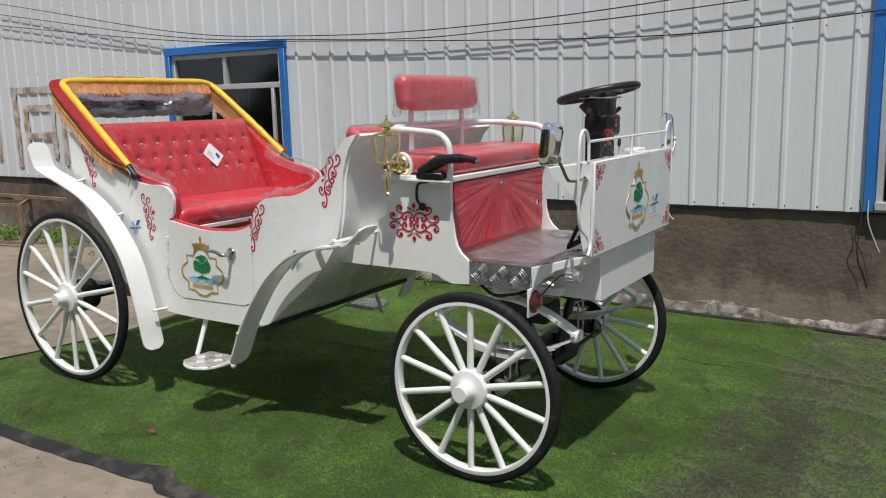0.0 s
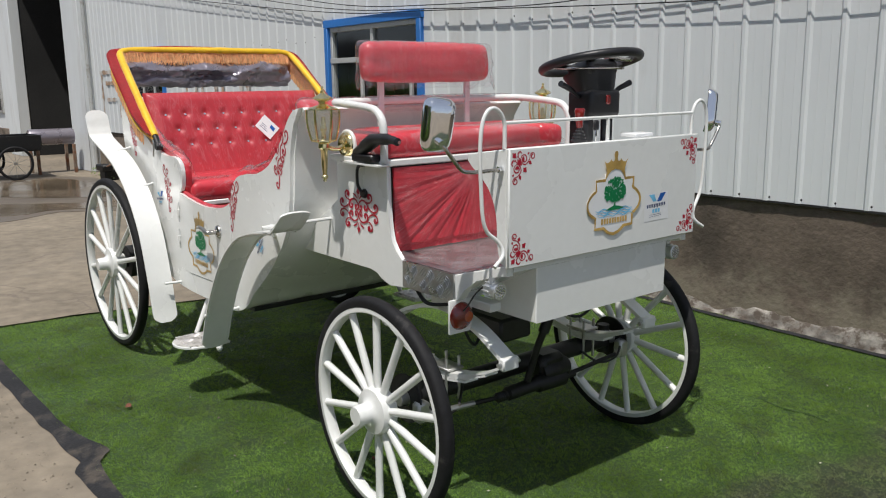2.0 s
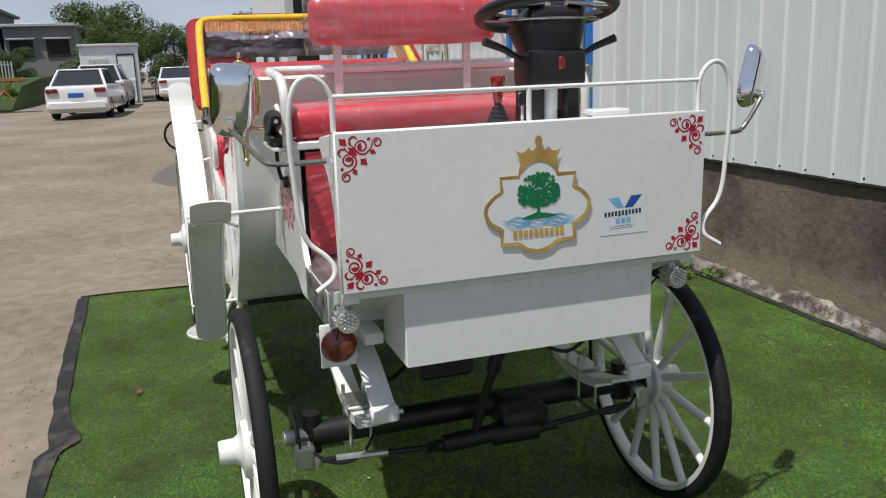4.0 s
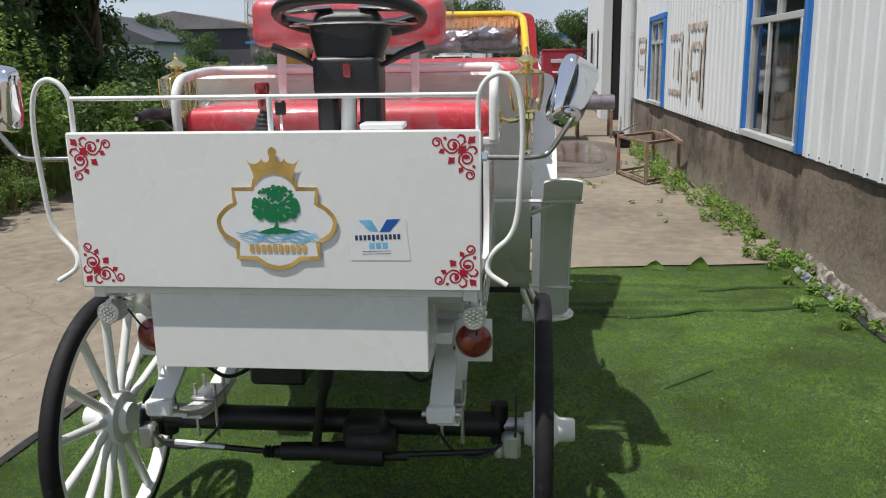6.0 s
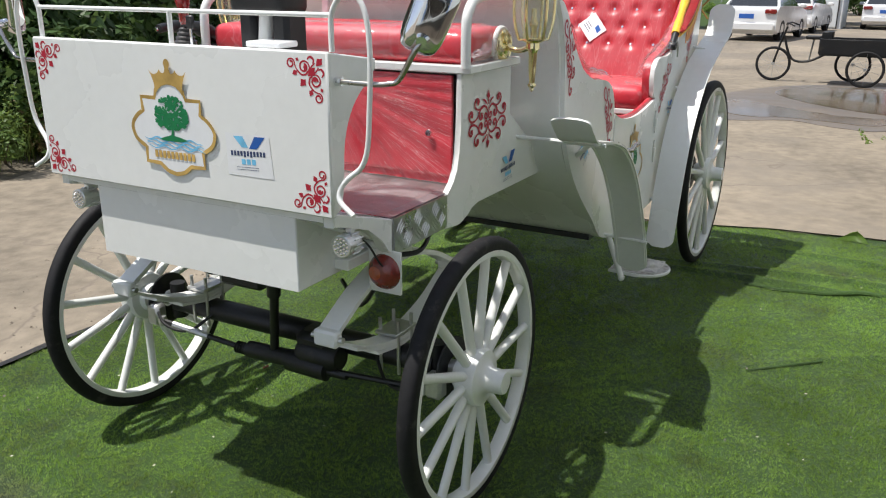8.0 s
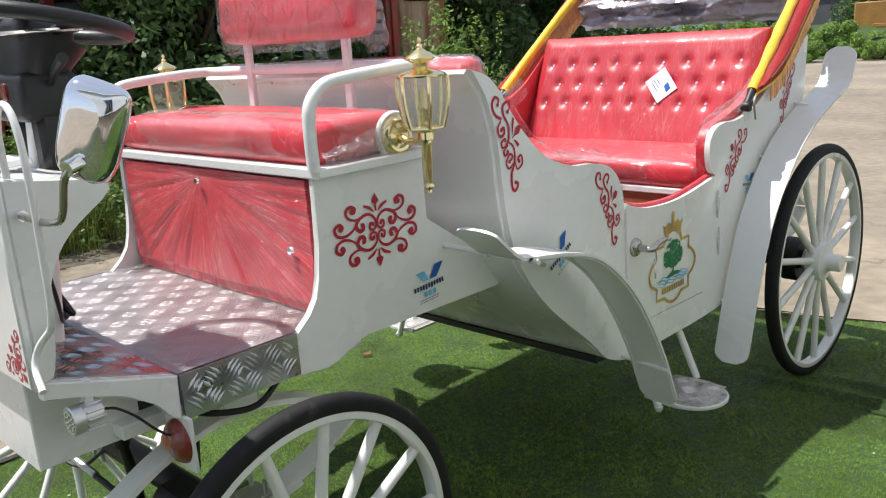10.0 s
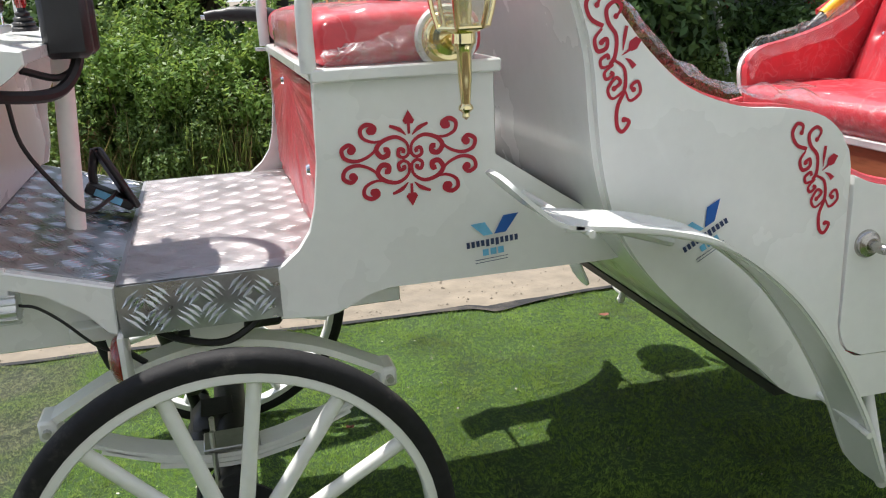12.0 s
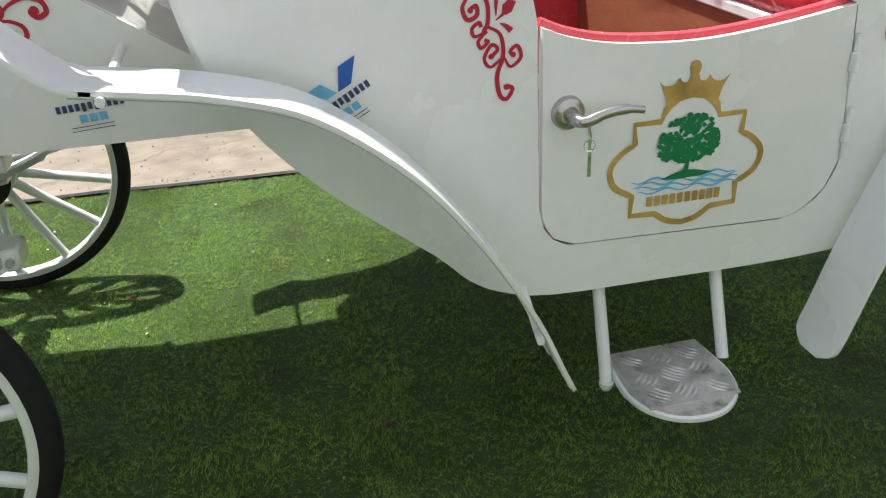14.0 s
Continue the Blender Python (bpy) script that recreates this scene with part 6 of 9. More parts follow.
def sticker(put, parent, paper, w=0.10):
    """Trade sticker: two blue wedges and bars for its lettering."""
    bm = B()
    k = w / 100
    if paper:
        patch(bm, [(-58 * k, -42 * k), (58 * k, -46 * k), (54 * k, 38 * k), (-56 * k, 42 * k)], put, 0.0004)
        root = part("sticker", bm, PAPER, parent, "white paper sticker with blue wedges", smooth=False)
    else:
        patch(bm, [(2 * k, 14 * k), (22 * k, 14 * k), (46 * k, 42 * k), (20 * k, 42 * k)], put, 0.0008)
        root = part("sticker", bm, BLUE_PRINT, parent, "sticker of two blue wedges", smooth=False)
    if paper:
        part("blue_wedge", slab_wedge(put, [(2 * k, 12 * k), (22 * k, 12 * k), (44 * k, 36 * k), (18 * k, 36 * k)], 0.0009), BLUE_PRINT, root, smooth=False)
    part("light_wedge", slab_wedge(put, [(0, 14 * k), (-16 * k, 14 * k), (-36 * k, 36 * k), (-12 * k, 36 * k)], 0.0009), CYAN_PRINT, root, smooth=False)
    for j in range(11):
        if j in (4, 6):
            part("name_bar", slab_bar(put, (-46 + 8.2 * j) * k, (-40.5 + 8.2 * j) * k, -5 * k, 7 * k, 0.0009), INK, root, smooth=False)
        else:
            part("name_bar", slab_bar(put, (-46 + 8.2 * j) * k, (-40.5 + 8.2 * j) * k, -3 * k, 7 * k, 0.0009), INK, root, smooth=False)
    part("text_bar", slab_bar(put, -20 * k, -10 * k, -20 * k, -9 * k, 0.0009), CYAN_PRINT, root, smooth=False)
    for j in (0, 1):
        part("text_bar", slab_bar(put, (-7 + 13 * j) * k, (3 + 13 * j) * k, -20 * k, -9 * k, 0.0009), CYAN_PRINT, root, smooth=False)
    for j in range(2):
        part("text_bar", slab_bar(put, -34 * k, 22 * k, (-26 - 5 * j) * k, (-25 - 5 * j) * k, 0.0009), INK, root, smooth=False)
    return root


def slab_wedge(put, pts, h):
    bm = B()
    patch(bm, pts, put, h)
    return bm


def turned(put, ang):
    ca, sa = math.cos(ang), math.sin(ang)
    return lambda a, b, h=0.0: put(a * ca - b * sa, a * sa + b * ca, h)


sticker(turned(lambda a, b, h=0.0: Vector((FX + h, 0.243 + a, 1.058 + b)), 0.04), carriage, True, 0.118)
sticker(turned(lambda a, b, h=0.0: Vector((-0.535 - a, 0.4662 + h, 0.865 + b)), 0.07), carriage, False, 0.12)
sticker(turned(lambda a, b, h=0.0: Vector((-0.925 - a, 0.5898 + h, 0.865 + b)), 0.5), carriage, False, 0.12)
sticker(turned(lambda a, b, h=0.0: Vector((-2.09 - a, 0.5898 + h, 0.86 + b)), -0.1), carriage, False, 0.10)
sticker(turned(lambda a, b, h=0.0: Vector((-2.09 + a, -0.5898 - h, 0.875 + b)), 0.1), carriage, False, 0.10)
sticker(turned(lambda a, b, h=0.0: Vector((-0.97 + a, -0.5898 - h, 0.80 + b)), 0.9), carriage, False, 0.10)


# ---- ground ----
CONCRETE = material("pale_concrete", (0.226, 0.189, 0.142), rough=0.85, var=0.30, scale=0.5, fine=9, bump=0.4, bump_scale=26, stain=(0.20, 0.172, 0.138), stain_scale=0.45, stain_at=0.57)
cn, cl = CONCRETE.node_tree.nodes, CONCRETE.node_tree.links
crack, cco, cm = cn.new("ShaderNodeTexVoronoi"), cn.new("ShaderNodeTexCoord"), cn.new("ShaderNodeMapRange")
crack.feature = "DISTANCE_TO_EDGE"
crack.inputs["Scale"].default_value = 0.27
warp = cn.new("ShaderNodeTexNoise")
warp.inputs["Scale"].default_value, warp.inputs["Detail"].default_value = 1.6, 6
wadd = cn.new("ShaderNodeMixRGB")
wadd.blend_type, wadd.inputs[0].default_value = "ADD", 0.6
cl.new(cco.outputs["Object"], warp.inputs["Vector"])
cl.new(cco.outputs["Object"], wadd.inputs[1])
cl.new(warp.outputs["Color"], wadd.inputs[2])
cl.new(wadd.outputs[0], crack.inputs["Vector"])
cl.new(crack.outputs["Distance"], cm.inputs["Value"])
cm.inputs["From Min"].default_value, cm.inputs["From Max"].default_value = 0.0004, 0.0035
cmix = cn.new("ShaderNodeMix")
cmix.data_type = "RGBA"
cp = cn["Principled BSDF"]
old = cp.inputs["Base Color"].links[0].from_socket
cl.new(cm.outputs[0], cmix.inputs[0])
cmix.inputs[6].default_value = (0.17, 0.14, 0.11, 1)
cl.new(old, cmix.inputs[7])
cl.new(cmix.outputs[2], cp.inputs["Base Color"])
bm = B()
rows = [[bm.verts.new((x, y, z - 0.012)) for x, z in ((-900, -16.14), (-3.4, 0.0), (900, 0.0))] for y in (-900, 900)]
for k in range(2):
    bm.faces.new((rows[0][k], rows[0][k + 1], rows[1][k + 1], rows[1][k]))
r_ = bmesh.ops.extrude_face_region(bm, geom=list(bm.faces))
bmesh.ops.translate(bm, vec=(0, 0, -0.5), verts=[v for v in r_["geom"] if isinstance(v, bmesh.types.BMVert)])
tagged(part("ground", bm, CONCRETE, smooth=False), "pale dusty concrete yard with stains and cracks", "ground", kind="structure")


def turf_material(name, green, worn, island=0.0):
    m = material(name, green, rough=0.40, var=0.34, scale=1.1, fine=150, bump=1.0 if not island else 0, bump_scale=240, island=island, spec=0.4, stain=(green[0] * 0.75, green[1] * 0.66, green[2] * 0.9), stain_scale=3.2, stain_at=0.58)
    n, l = m.node_tree.nodes, m.node_tree.links
    p = n["Principled BSDF"]
    src = p.inputs["Base Color"].links[0].from_socket
    co, dt, ed_, no, pt, ml, mx = n.new("ShaderNodeTexCoord"), n.new("ShaderNodeVectorMath"), n.new("ShaderNodeMapRange"), n.new("ShaderNodeTexNoise"), n.new("ShaderNodeMapRange"), n.new("ShaderNodeMath"), n.new("ShaderNodeMix")
    dt.operation = "DOT_PRODUCT"
    dt.inputs[1].default_value = (1, -0.10, 0)
    no.inputs["Scale"].default_value, no.inputs["Detail"].default_value = 3.2, 7
    ml.operation = "MULTIPLY"
    mx.data_type = "RGBA"
    l.new(co.outputs["Object"], dt.inputs[0])
    l.new(dt.outputs["Value"], ed_.inputs["Value"])
    ed_.inputs["From Min"].default_value, ed_.inputs["From Max"].default_value = 0.60, 0.72
    l.new(co.outputs["Object"], no.inputs["Vector"])
    l.new(no.outputs["Fac"], pt.inputs["Value"])
    pt.inputs["From Min"].default_value, pt.inputs["From Max"].default_value = 0.32, 0.56
    l.new(ed_.outputs[0], ml.inputs[0])
    l.new(pt.outputs[0], ml.inputs[1])
    l.new(ml.outputs[0], mx.inputs[0])
    l.new(src, mx.inputs[6])
    mx.inputs[7].default_value = (*worn, 1)
    l.new(mx.outputs[2], p.inputs["Base Color"])
    # a long dark dirty rut in the worn strip
    off, sq, ln_, rg, m2, mx2 = n.new("ShaderNodeVectorMath"), n.new("ShaderNodeVectorMath"), n.new("ShaderNodeVectorMath"), n.new("ShaderNodeMapRange"), n.new("ShaderNodeMath"), n.new("ShaderNodeMix")
    off.operation, sq.operation, ln_.operation, m2.operation = "SUBTRACT", "MULTIPLY", "LENGTH", "MULTIPLY"
    off.inputs[1].default_value, sq.inputs[1].default_value = (0.93, 0.42, 0.0), (3.4, 1.15, 0.0)
    l.new(co.outputs["Object"], off.inputs[0])
    l.new(off.outputs[0], sq.inputs[0])
    l.new(sq.outputs[0], ln_.inputs[0])
    l.new(ln_.outputs["Value"], rg.inputs["Value"])
    rg.inputs["From Min"].default_value, rg.inputs["From Max"].default_value = 1.0, 0.35
    rg.inputs["To Max"].default_value = 0.6
    l.new(rg.outputs[0], m2.inputs[0])
    l.new(pt.outputs[0], m2.inputs[1])
    mx2.data_type = "RGBA"
    l.new(m2.outputs[0], mx2.inputs[0])
    l.new(mx.outputs[2], mx2.inputs[6])
    mx2.inputs[7].default_value = (worn[0] * 0.42, worn[1] * 0.42, worn[2] * 0.40, 1)
    l.new(mx2.outputs[2], p.inputs["Base Color"])
    mx = mx2
    if island:
        thin, mix = n.new("ShaderNodeBsdfTranslucent"), n.new("ShaderNodeMixShader")
        backlit = n.new("ShaderNodeMix")
        backlit.data_type, backlit.blend_type = "RGBA", "MULTIPLY"
        backlit.inputs[0].default_value, backlit.inputs[7].default_value = 1.0, (1.35, 1.1, 1.4, 1)
        l.new(mx.outputs[2], backlit.inputs[6])
        l.new(backlit.outputs[2], thin.inputs[0])
        mix.inputs[0].default_value = 0.62
        l.new(p.outputs[0], mix.inputs[1])
        l.new(thin.outputs[0], mix.inputs[2])
        l.new(mix.outputs[0], n["Material Output"].inputs[0])
    return m


TURF = turf_material("turf_backing", (0.046, 0.094, 0.020), (0.046, 0.056, 0.032))
BLADE = turf_material("turf_blades", (0.25, 0.405, 0.09), (0.32, 0.375, 0.195), island=0.22)
BLACK_CLOTH = material("black_woven_edge", (0.016, 0.016, 0.018), rough=0.85, var=0.4, scale=10, bump=0.5, bump_scale=90, stain=(0.09, 0.075, 0.06), stain_scale=5, stain_at=0.6)


def edge_y(x):
    """The near edge of the mat, with its torn notch."""
    base = np.interp(x, (-3.4, -2.24, -1.6, -1.3, -0.45, 1.5, 4.8), (-1.36, -1.355, -1.345, -1.32, -1.37, -1.47, -1.56))
    tear = 0.06 * math.exp(-((x + 1.12) / 0.05) ** 2) if x > -1.12 else 0.06 * math.exp(-((x + 1.12) / 0.14) ** 2)
    return base + tear + 0.012 * noise.noise(Vector((x * 3, 0, 0)))


def rear_x(y):
    return np.interp(y, (-1.5, -0.8, 0.0, 0.5, 0.95, 2.4), (-3.30, -3.27, -3.10, -3.16, -3.30, -3.45)) + 0.02 * noise.noise(Vector((0, y * 3, 5)))


FOLDS = [((-0.28, 0.02), (-0.02, -0.32), 0.014), ((-0.62, -0.55), (-0.1, -0.62), 0.012), ((-0.9, -0.2), (-0.7, -0.75), 0.010), ((-2.44, 0.46), (-2.56, 2.2), 0.026), ((0.9, 1.0), (1.9, 0.7), 0.010), ((1.3, -0.6), (2.2, -0.2), 0.012), ((0.3, -1.0), (0.9, -0.7), 0.010), ((-2.33, 0.40), (-2.30, 1.95), 0.030), ((-2.93, 0.9), (-2.8, 2.0), 0.020), ((-1.2, 1.05), (-1.8, 1.85), 0.012), ((-0.5, 0.61), (-2.2, 0.53), 0.012), ((0.6, -0.05), (1.1, -0.3), 0.016),
         ((0.95, -0.45), (0.85, 0.1), 0.012), ((-0.47, -0.67), (-0.52, -1.3), 0.012), ((1.0, -1.2), (1.7, -0.2), 0.012), ((0.2, 1.5), (2.0, 1.2), 0.012), ((-0.9, -1.15), (-0.55, -1.0), 0.010)]


def mat_z(x, y):
    z = 0.004 * noise.noise(Vector((x * 1.3, y * 1.3, 0)))
    if x > 0.25:
        # the worn strip is rumpled in long soft ridges
        z += 0.011 * min(1.0, (x - 0.25) * 4) * (1 - abs(noise.noise(Vector((x * 2.6 + 0.8 * y, y * 2.2, 2))))) ** 9
    for (ax, ay), (bx, by), h in FOLDS:
        dx, dy = bx - ax, by - ay
        t = max(0.0, min(1.0, ((x - ax) * dx + (y - ay) * dy) / (dx * dx + dy * dy)))
        d = math.hypot(x - ax - t * dx, y - ay - t * dy)
        z += h * math.exp(-(d / 0.03) ** 2) * math.sin(math.pi * min(1, max(0.08, t)))
    return z


verts, faces = [], []
NXm, NYm = 420, 200
for i in range(NXm + 1):
    for j in range(NYm + 1):
        v = j / NYm
        y0 = -1.4 + 3.83 * v
        xa = rear_x(y0)
        x = xa + (4.7 - xa) * i / NXm
        ya = edge_y(x)
        y = ya + (2.41 + 0.03 * noise.noise(Vector((x * 2, 3, 0))) - ya) * v
        verts.append((x, y, mat_z(x, y)))
for i in range(NXm):
    for j in range(NYm):
        a = i * (NYm + 1) + j
        faces.append((a, a + NYm + 1, a + NYm + 2, a + 1))
me = bpy.data.meshes.new("turf_mat")
me.from_pydata(verts, [], faces)
me.materials.append(TURF)
turf = tagged(new("turf_mat", me), "green artificial turf mat with folds and worn patches", "turf", kind="structure")

rng = np.random.default_rng(3)
N = 1150000
# the blades stand in small tufts, with the backing dark between them
tuft = rng.integers(N // 4, size=N)
tx_, ty_ = rng.uniform(-3.3, 3.6, N // 4)[tuft], (-1.5 + 3.93 * rng.random(N // 4))[tuft]
spread_ = rng.normal(0, 0.0026, (N, 2))
px_, py_ = tx_ + spread_[:, 0], ty_ + spread_[:, 1]
ey = np.interp(px_, np.linspace(-3.5, 4.8, 240), [edge_y(x) for x in np.linspace(-3.5, 4.8, 240)])
rx_ = np.interp(py_, np.linspace(-1.6, 2.5, 120), [rear_x(y) for y in np.linspace(-1.6, 2.5, 120)])
keep = (py_ > ey + 0.01) & (px_ > rx_ + 0.01)
px_, py_, spread_ = px_[keep], py_[keep], spread_[keep]
N = len(px_)
pz_ = np.array([mat_z(x, y) for x, y in zip(px_, py_)])
ang = rng.uniform(0, 2 * math.pi, N)
hgt = rng.uniform(0.005, 0.011, N)
# the nap lies in patches: each patch leans its own way and is pressed flat more or less
nap = np.array([[list(noise.noise_vector(Vector((gx * 0.02 * 5.5, gy * 0.02 * 5.5, 0))) + 0.7 * noise.noise_vector(Vector((gx * 0.02 * 17, gy * 0.02 * 17, 4)))) for gy in range(-80, 125)] for gx in range(-180, 190)])
at_ = nap[np.clip(np.round(px_ / 0.02).astype(int) + 180, 0, 369), np.clip(np.round(py_ / 0.02).astype(int) + 80, 0, 204)]
hgt *= np.where(px_ - 0.1 * py_ > 0.66, 0.72, 1.0)
hgt *= np.clip(1.0 + 0.8 * at_[:, 2], 0.4, 1.6)
lean = rng.normal(0, 0.0028, (N, 2)) + 1.5 * spread_ + 0.0085 * at_[:, :2]
wd = rng.uniform(0.0008, 0.0014, N)
tri = np.empty((N, 3, 3))
tri[:, 0] = np.stack([px_ - wd * np.cos(ang), py_ - wd * np.sin(ang), pz_], 1)
tri[:, 1] = np.stack([px_ + wd * np.cos(ang), py_ + wd * np.sin(ang), pz_], 1)
tri[:, 2] = np.stack([px_ + lean[:, 0], py_ + lean[:, 1], pz_ + hgt], 1)


def soup(name, tris, mat, k=3):
    """One mesh out of many loose faces of k corners."""
    tris = np.asarray(tris, dtype=np.float32).reshape(-1, 3)
    n = len(tris)
    me = bpy.data.meshes.new(name)
    me.vertices.add(n)
    me.vertices.foreach_set("co", tris.ravel())
    me.loops.add(n)
    me.loops.foreach_set("vertex_index", np.arange(n, dtype=np.int32))
    me.polygons.add(n // k)
    me.polygons.foreach_set("loop_start", np.arange(0, n, k, dtype=np.int32))
    me.update()
    me.validate()
    me.materials.append(mat)
    return me


tagged(new("turf_blades", soup("turf_blades", tri, BLADE)), "short green plastic turf blades", "turf", kind="stuff")
xs = np.linspace(-3.28, 4.7, 200)
bm = B()
rows = []
for x in xs:
    y = edge_y(x)
    w = 0.04 + 0.012 * noise.noise(Vector((x * 5, 8, 0))) + 0.05 * math.exp(-((x + 1.15) / 0.16) ** 2)
    rows.append((bm.verts.new((x, y + 0.03, 0.010)), bm.verts.new((x, y - 0.01, 0.006)), bm.verts.new((x, y - w, -0.008))))
for a, b in zip(rows, rows[1:]):
    bm.faces.new((a[0], b[0], b[1], a[1]))
    bm.faces.new((a[1], b[1], b[2], a[2]))
tagged(part("turf_edging", bm, BLACK_CLOTH), "frayed black woven edging of the turf mat", "edging", kind="structure")
bm = B()
rows = []
for y in np.linspace(-1.38, 2.3, 90):
    x = rear_x(y)
    w = 0.03 + 0.02 * noise.noise(Vector((y * 4, 2, 0)))
    rows.append((bm.verts.new((x + 0.01, y, 0.012)), bm.verts.new((x - w, y, -0.009))))
for a, b in zip(rows, rows[1:]):
    bm.faces.new((a[0], b[0], b[1], a[1]))
tagged(part("turf_rear_edging", bm, TURF), "dark underside of the turf mat's rear edge", "edging", kind="structure")
for y, x_, h in ((1.42, -3.31, 0.055), (1.71, -3.30, 0.085)):
    bm = B()
    rows = []
    for k in range(9):
        f = k / 8
        w = 0.085 * (1 - f) ** 1.3 + 0.003
        rows.append([bm.verts.new((x_ + 0.05 - 0.04 * math.sin(f * 2.2) + 0.02 * u * u, y + w * u + 0.02 * f, 0.006 + h * math.sin(f * 1.5) + 0.004 * noise.noise(Vector((u * 3, f * 4, y))))) for u in (-1, -0.6, -0.2, 0.2, 0.6, 1)])
    for a, b in zip(rows, rows[1:]):
        for k in range(5):
            bm.faces.new((a[k], a[k + 1], b[k + 1], b[k]))
    bmesh.ops.solidify(bm, geom=list(bm.faces), thickness=0.006)
    tagged(part("turf_flap", bm, BLADE), "curled flap of the turf mat's edge", "turf", "turf flaps", "structure")

# pale bits of litter lying on the mat
g_ = np.random.default_rng(12)
bits = []
for _ in range(150):
    x, y = g_.uniform(-2.6, 2.4), g_.uniform(-1.2, 2.2)
    a_, r_ = g_.uniform(0, 6.3), g_.uniform(0.002, 0.006)
    z = mat_z(x, y) + 0.010
    bits.append([(x + r_ * math.cos(a_ + t_) * k_, y + r_ * math.sin(a_ + t_) * k_, z + 0.002 * g_.random()) for t_, k_ in ((0, 1.3), (1.4, 0.7), (3.0, 1.1), (4.6, 0.6))])
LITTER = material("pale_litter", (0.55, 0.52, 0.42), rough=0.8, var=0.3, island=0.4)
tagged(new("turf_litter", soup("turf_litter", bits, LITTER, 4)), "small pale bits of litter on the turf", "litter", kind="stuff")

# sharp creases where the mat has ridden up; dark tubes paint their shade
for pts, r_ in (([(-2.24, 1.0), (-2.24, 1.2), (-2.30, 1.5), (-2.37, 1.8), (-2.43, 2.05), (-2.52, 2.32)], 0.014), ([(-2.76, 1.62), (-2.79, 1.8), (-2.85, 2.05), (-2.86, 2.25)], 0.012), ([(-1.24, 1.18), (-1.33, 1.28), (-1.46, 1.43)], 0.007),
                ([(0.28, 1.33), (0.40, 1.30), (0.52, 1.32), (0.62, 1.31)], 0.006), ([(0.45, 0.95), (0.55, 0.86), (0.62, 0.72)], 0.005)):
    line = curve_through(pts, 6)
    n_ = len(line)
    bm = sweep(B(), [(p[0] + 0.008 * noise.noise(Vector((p[0] * 9, p[1] * 9, 3))), p[1], mat_z(p[0], p[1]) + r_ * 0.35) for p in line], [r_ * (0.3 + 0.7 * math.sin(math.pi * (k + 0.5) / n_) ** 0.5) * (1 + 0.3 * noise.noise(Vector((k * 0.7, 1, 0)))) for k in range(n_)], 8)
    tagged(part("turf_crease", bm, TURF), "fold of the turf mat, its shade put in by dark backing colour", "turf", "turf creases", "structure")
bm = B()
rows = []
for x in np.linspace(-3.35, 3.6, 170):
    y = 2.375 + 0.012 * noise.noise(Vector((x * 4, 6, 0)))
    rows.append([bm.verts.new((x, y - 0.022, 0.010)), bm.verts.new((x, y, 0.020 + 0.006 * noise.noise(Vector((x * 11, 2, 0))))), bm.verts.new((x, y + 0.025, 0.006))])
for a, b in zip(rows, rows[1:]):
    bm.faces.new((a[0], b[0], b[1], a[1]))
    bm.faces.new((a[1], b[1], b[2], a[2]))
tagged(part("turf_wall_edging", bm, BLACK_CLOTH), "black woven edging of the turf along the wall", "edging", kind="structure")
CRINKLE = material("crinkled_black_plastic", (0.05, 0.05, 0.055), rough=0.25, var=0.4, scale=14, bump=0.5, bump_scale=30, stain=(0.30, 0.30, 0.31), stain_scale=14, stain_at=0.5)
bm = B()
rows = []
for k in range(46):
    x = -3.34 + 0.82 * k / 45
    wd_ = 0.055 * math.sin(math.pi * (k + 0.6) / 46) ** 0.4
    rows.append([bm.verts.new((x + 0.02 * f, 2.35 + wd_ * (f - 0.5) * 1.6, 0.014 + 0.03 * (1 - (2 * f - 1) ** 2) * (0.8 + 0.8 * noise.noise(Vector((x * 16, f * 5, 1)))))) for f in np.linspace(0, 1, 7)])
for a, b in zip(rows, rows[1:]):
    for k in range(6):
        bm.faces.new((a[k], a[k + 1], b[k + 1], b[k]))
tagged(part("plastic_strip", bm, CRINKLE, smooth=False), "crinkled black plastic strip lying at the turf's corner", "plastic strip")

# ---- building ----
lie = FALL
METAL = material("white_sheet_metal", (0.665, 0.69, 0.695), rough=0.72, spec=0.25, var=0.045, scale=0.8, fine=5, stain=(0.50, 0.495, 0.475), stain_scale=0.8, stain_at=0.64, stretch=(1, 1, 0.22))
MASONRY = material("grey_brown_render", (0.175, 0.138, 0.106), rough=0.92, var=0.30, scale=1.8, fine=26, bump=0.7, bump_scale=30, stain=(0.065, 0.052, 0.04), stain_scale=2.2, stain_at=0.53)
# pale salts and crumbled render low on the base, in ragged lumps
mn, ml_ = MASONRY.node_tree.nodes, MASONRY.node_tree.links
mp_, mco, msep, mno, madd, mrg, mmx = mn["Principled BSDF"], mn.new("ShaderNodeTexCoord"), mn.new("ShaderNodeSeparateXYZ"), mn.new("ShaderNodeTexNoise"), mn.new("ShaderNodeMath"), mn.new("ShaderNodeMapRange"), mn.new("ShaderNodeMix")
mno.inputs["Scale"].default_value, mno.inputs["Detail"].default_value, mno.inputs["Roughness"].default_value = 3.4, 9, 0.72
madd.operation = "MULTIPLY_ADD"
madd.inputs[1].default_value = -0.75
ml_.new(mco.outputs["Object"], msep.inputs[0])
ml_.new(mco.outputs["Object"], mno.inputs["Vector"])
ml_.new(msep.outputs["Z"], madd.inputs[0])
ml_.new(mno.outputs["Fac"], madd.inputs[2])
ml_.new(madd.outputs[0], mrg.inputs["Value"])
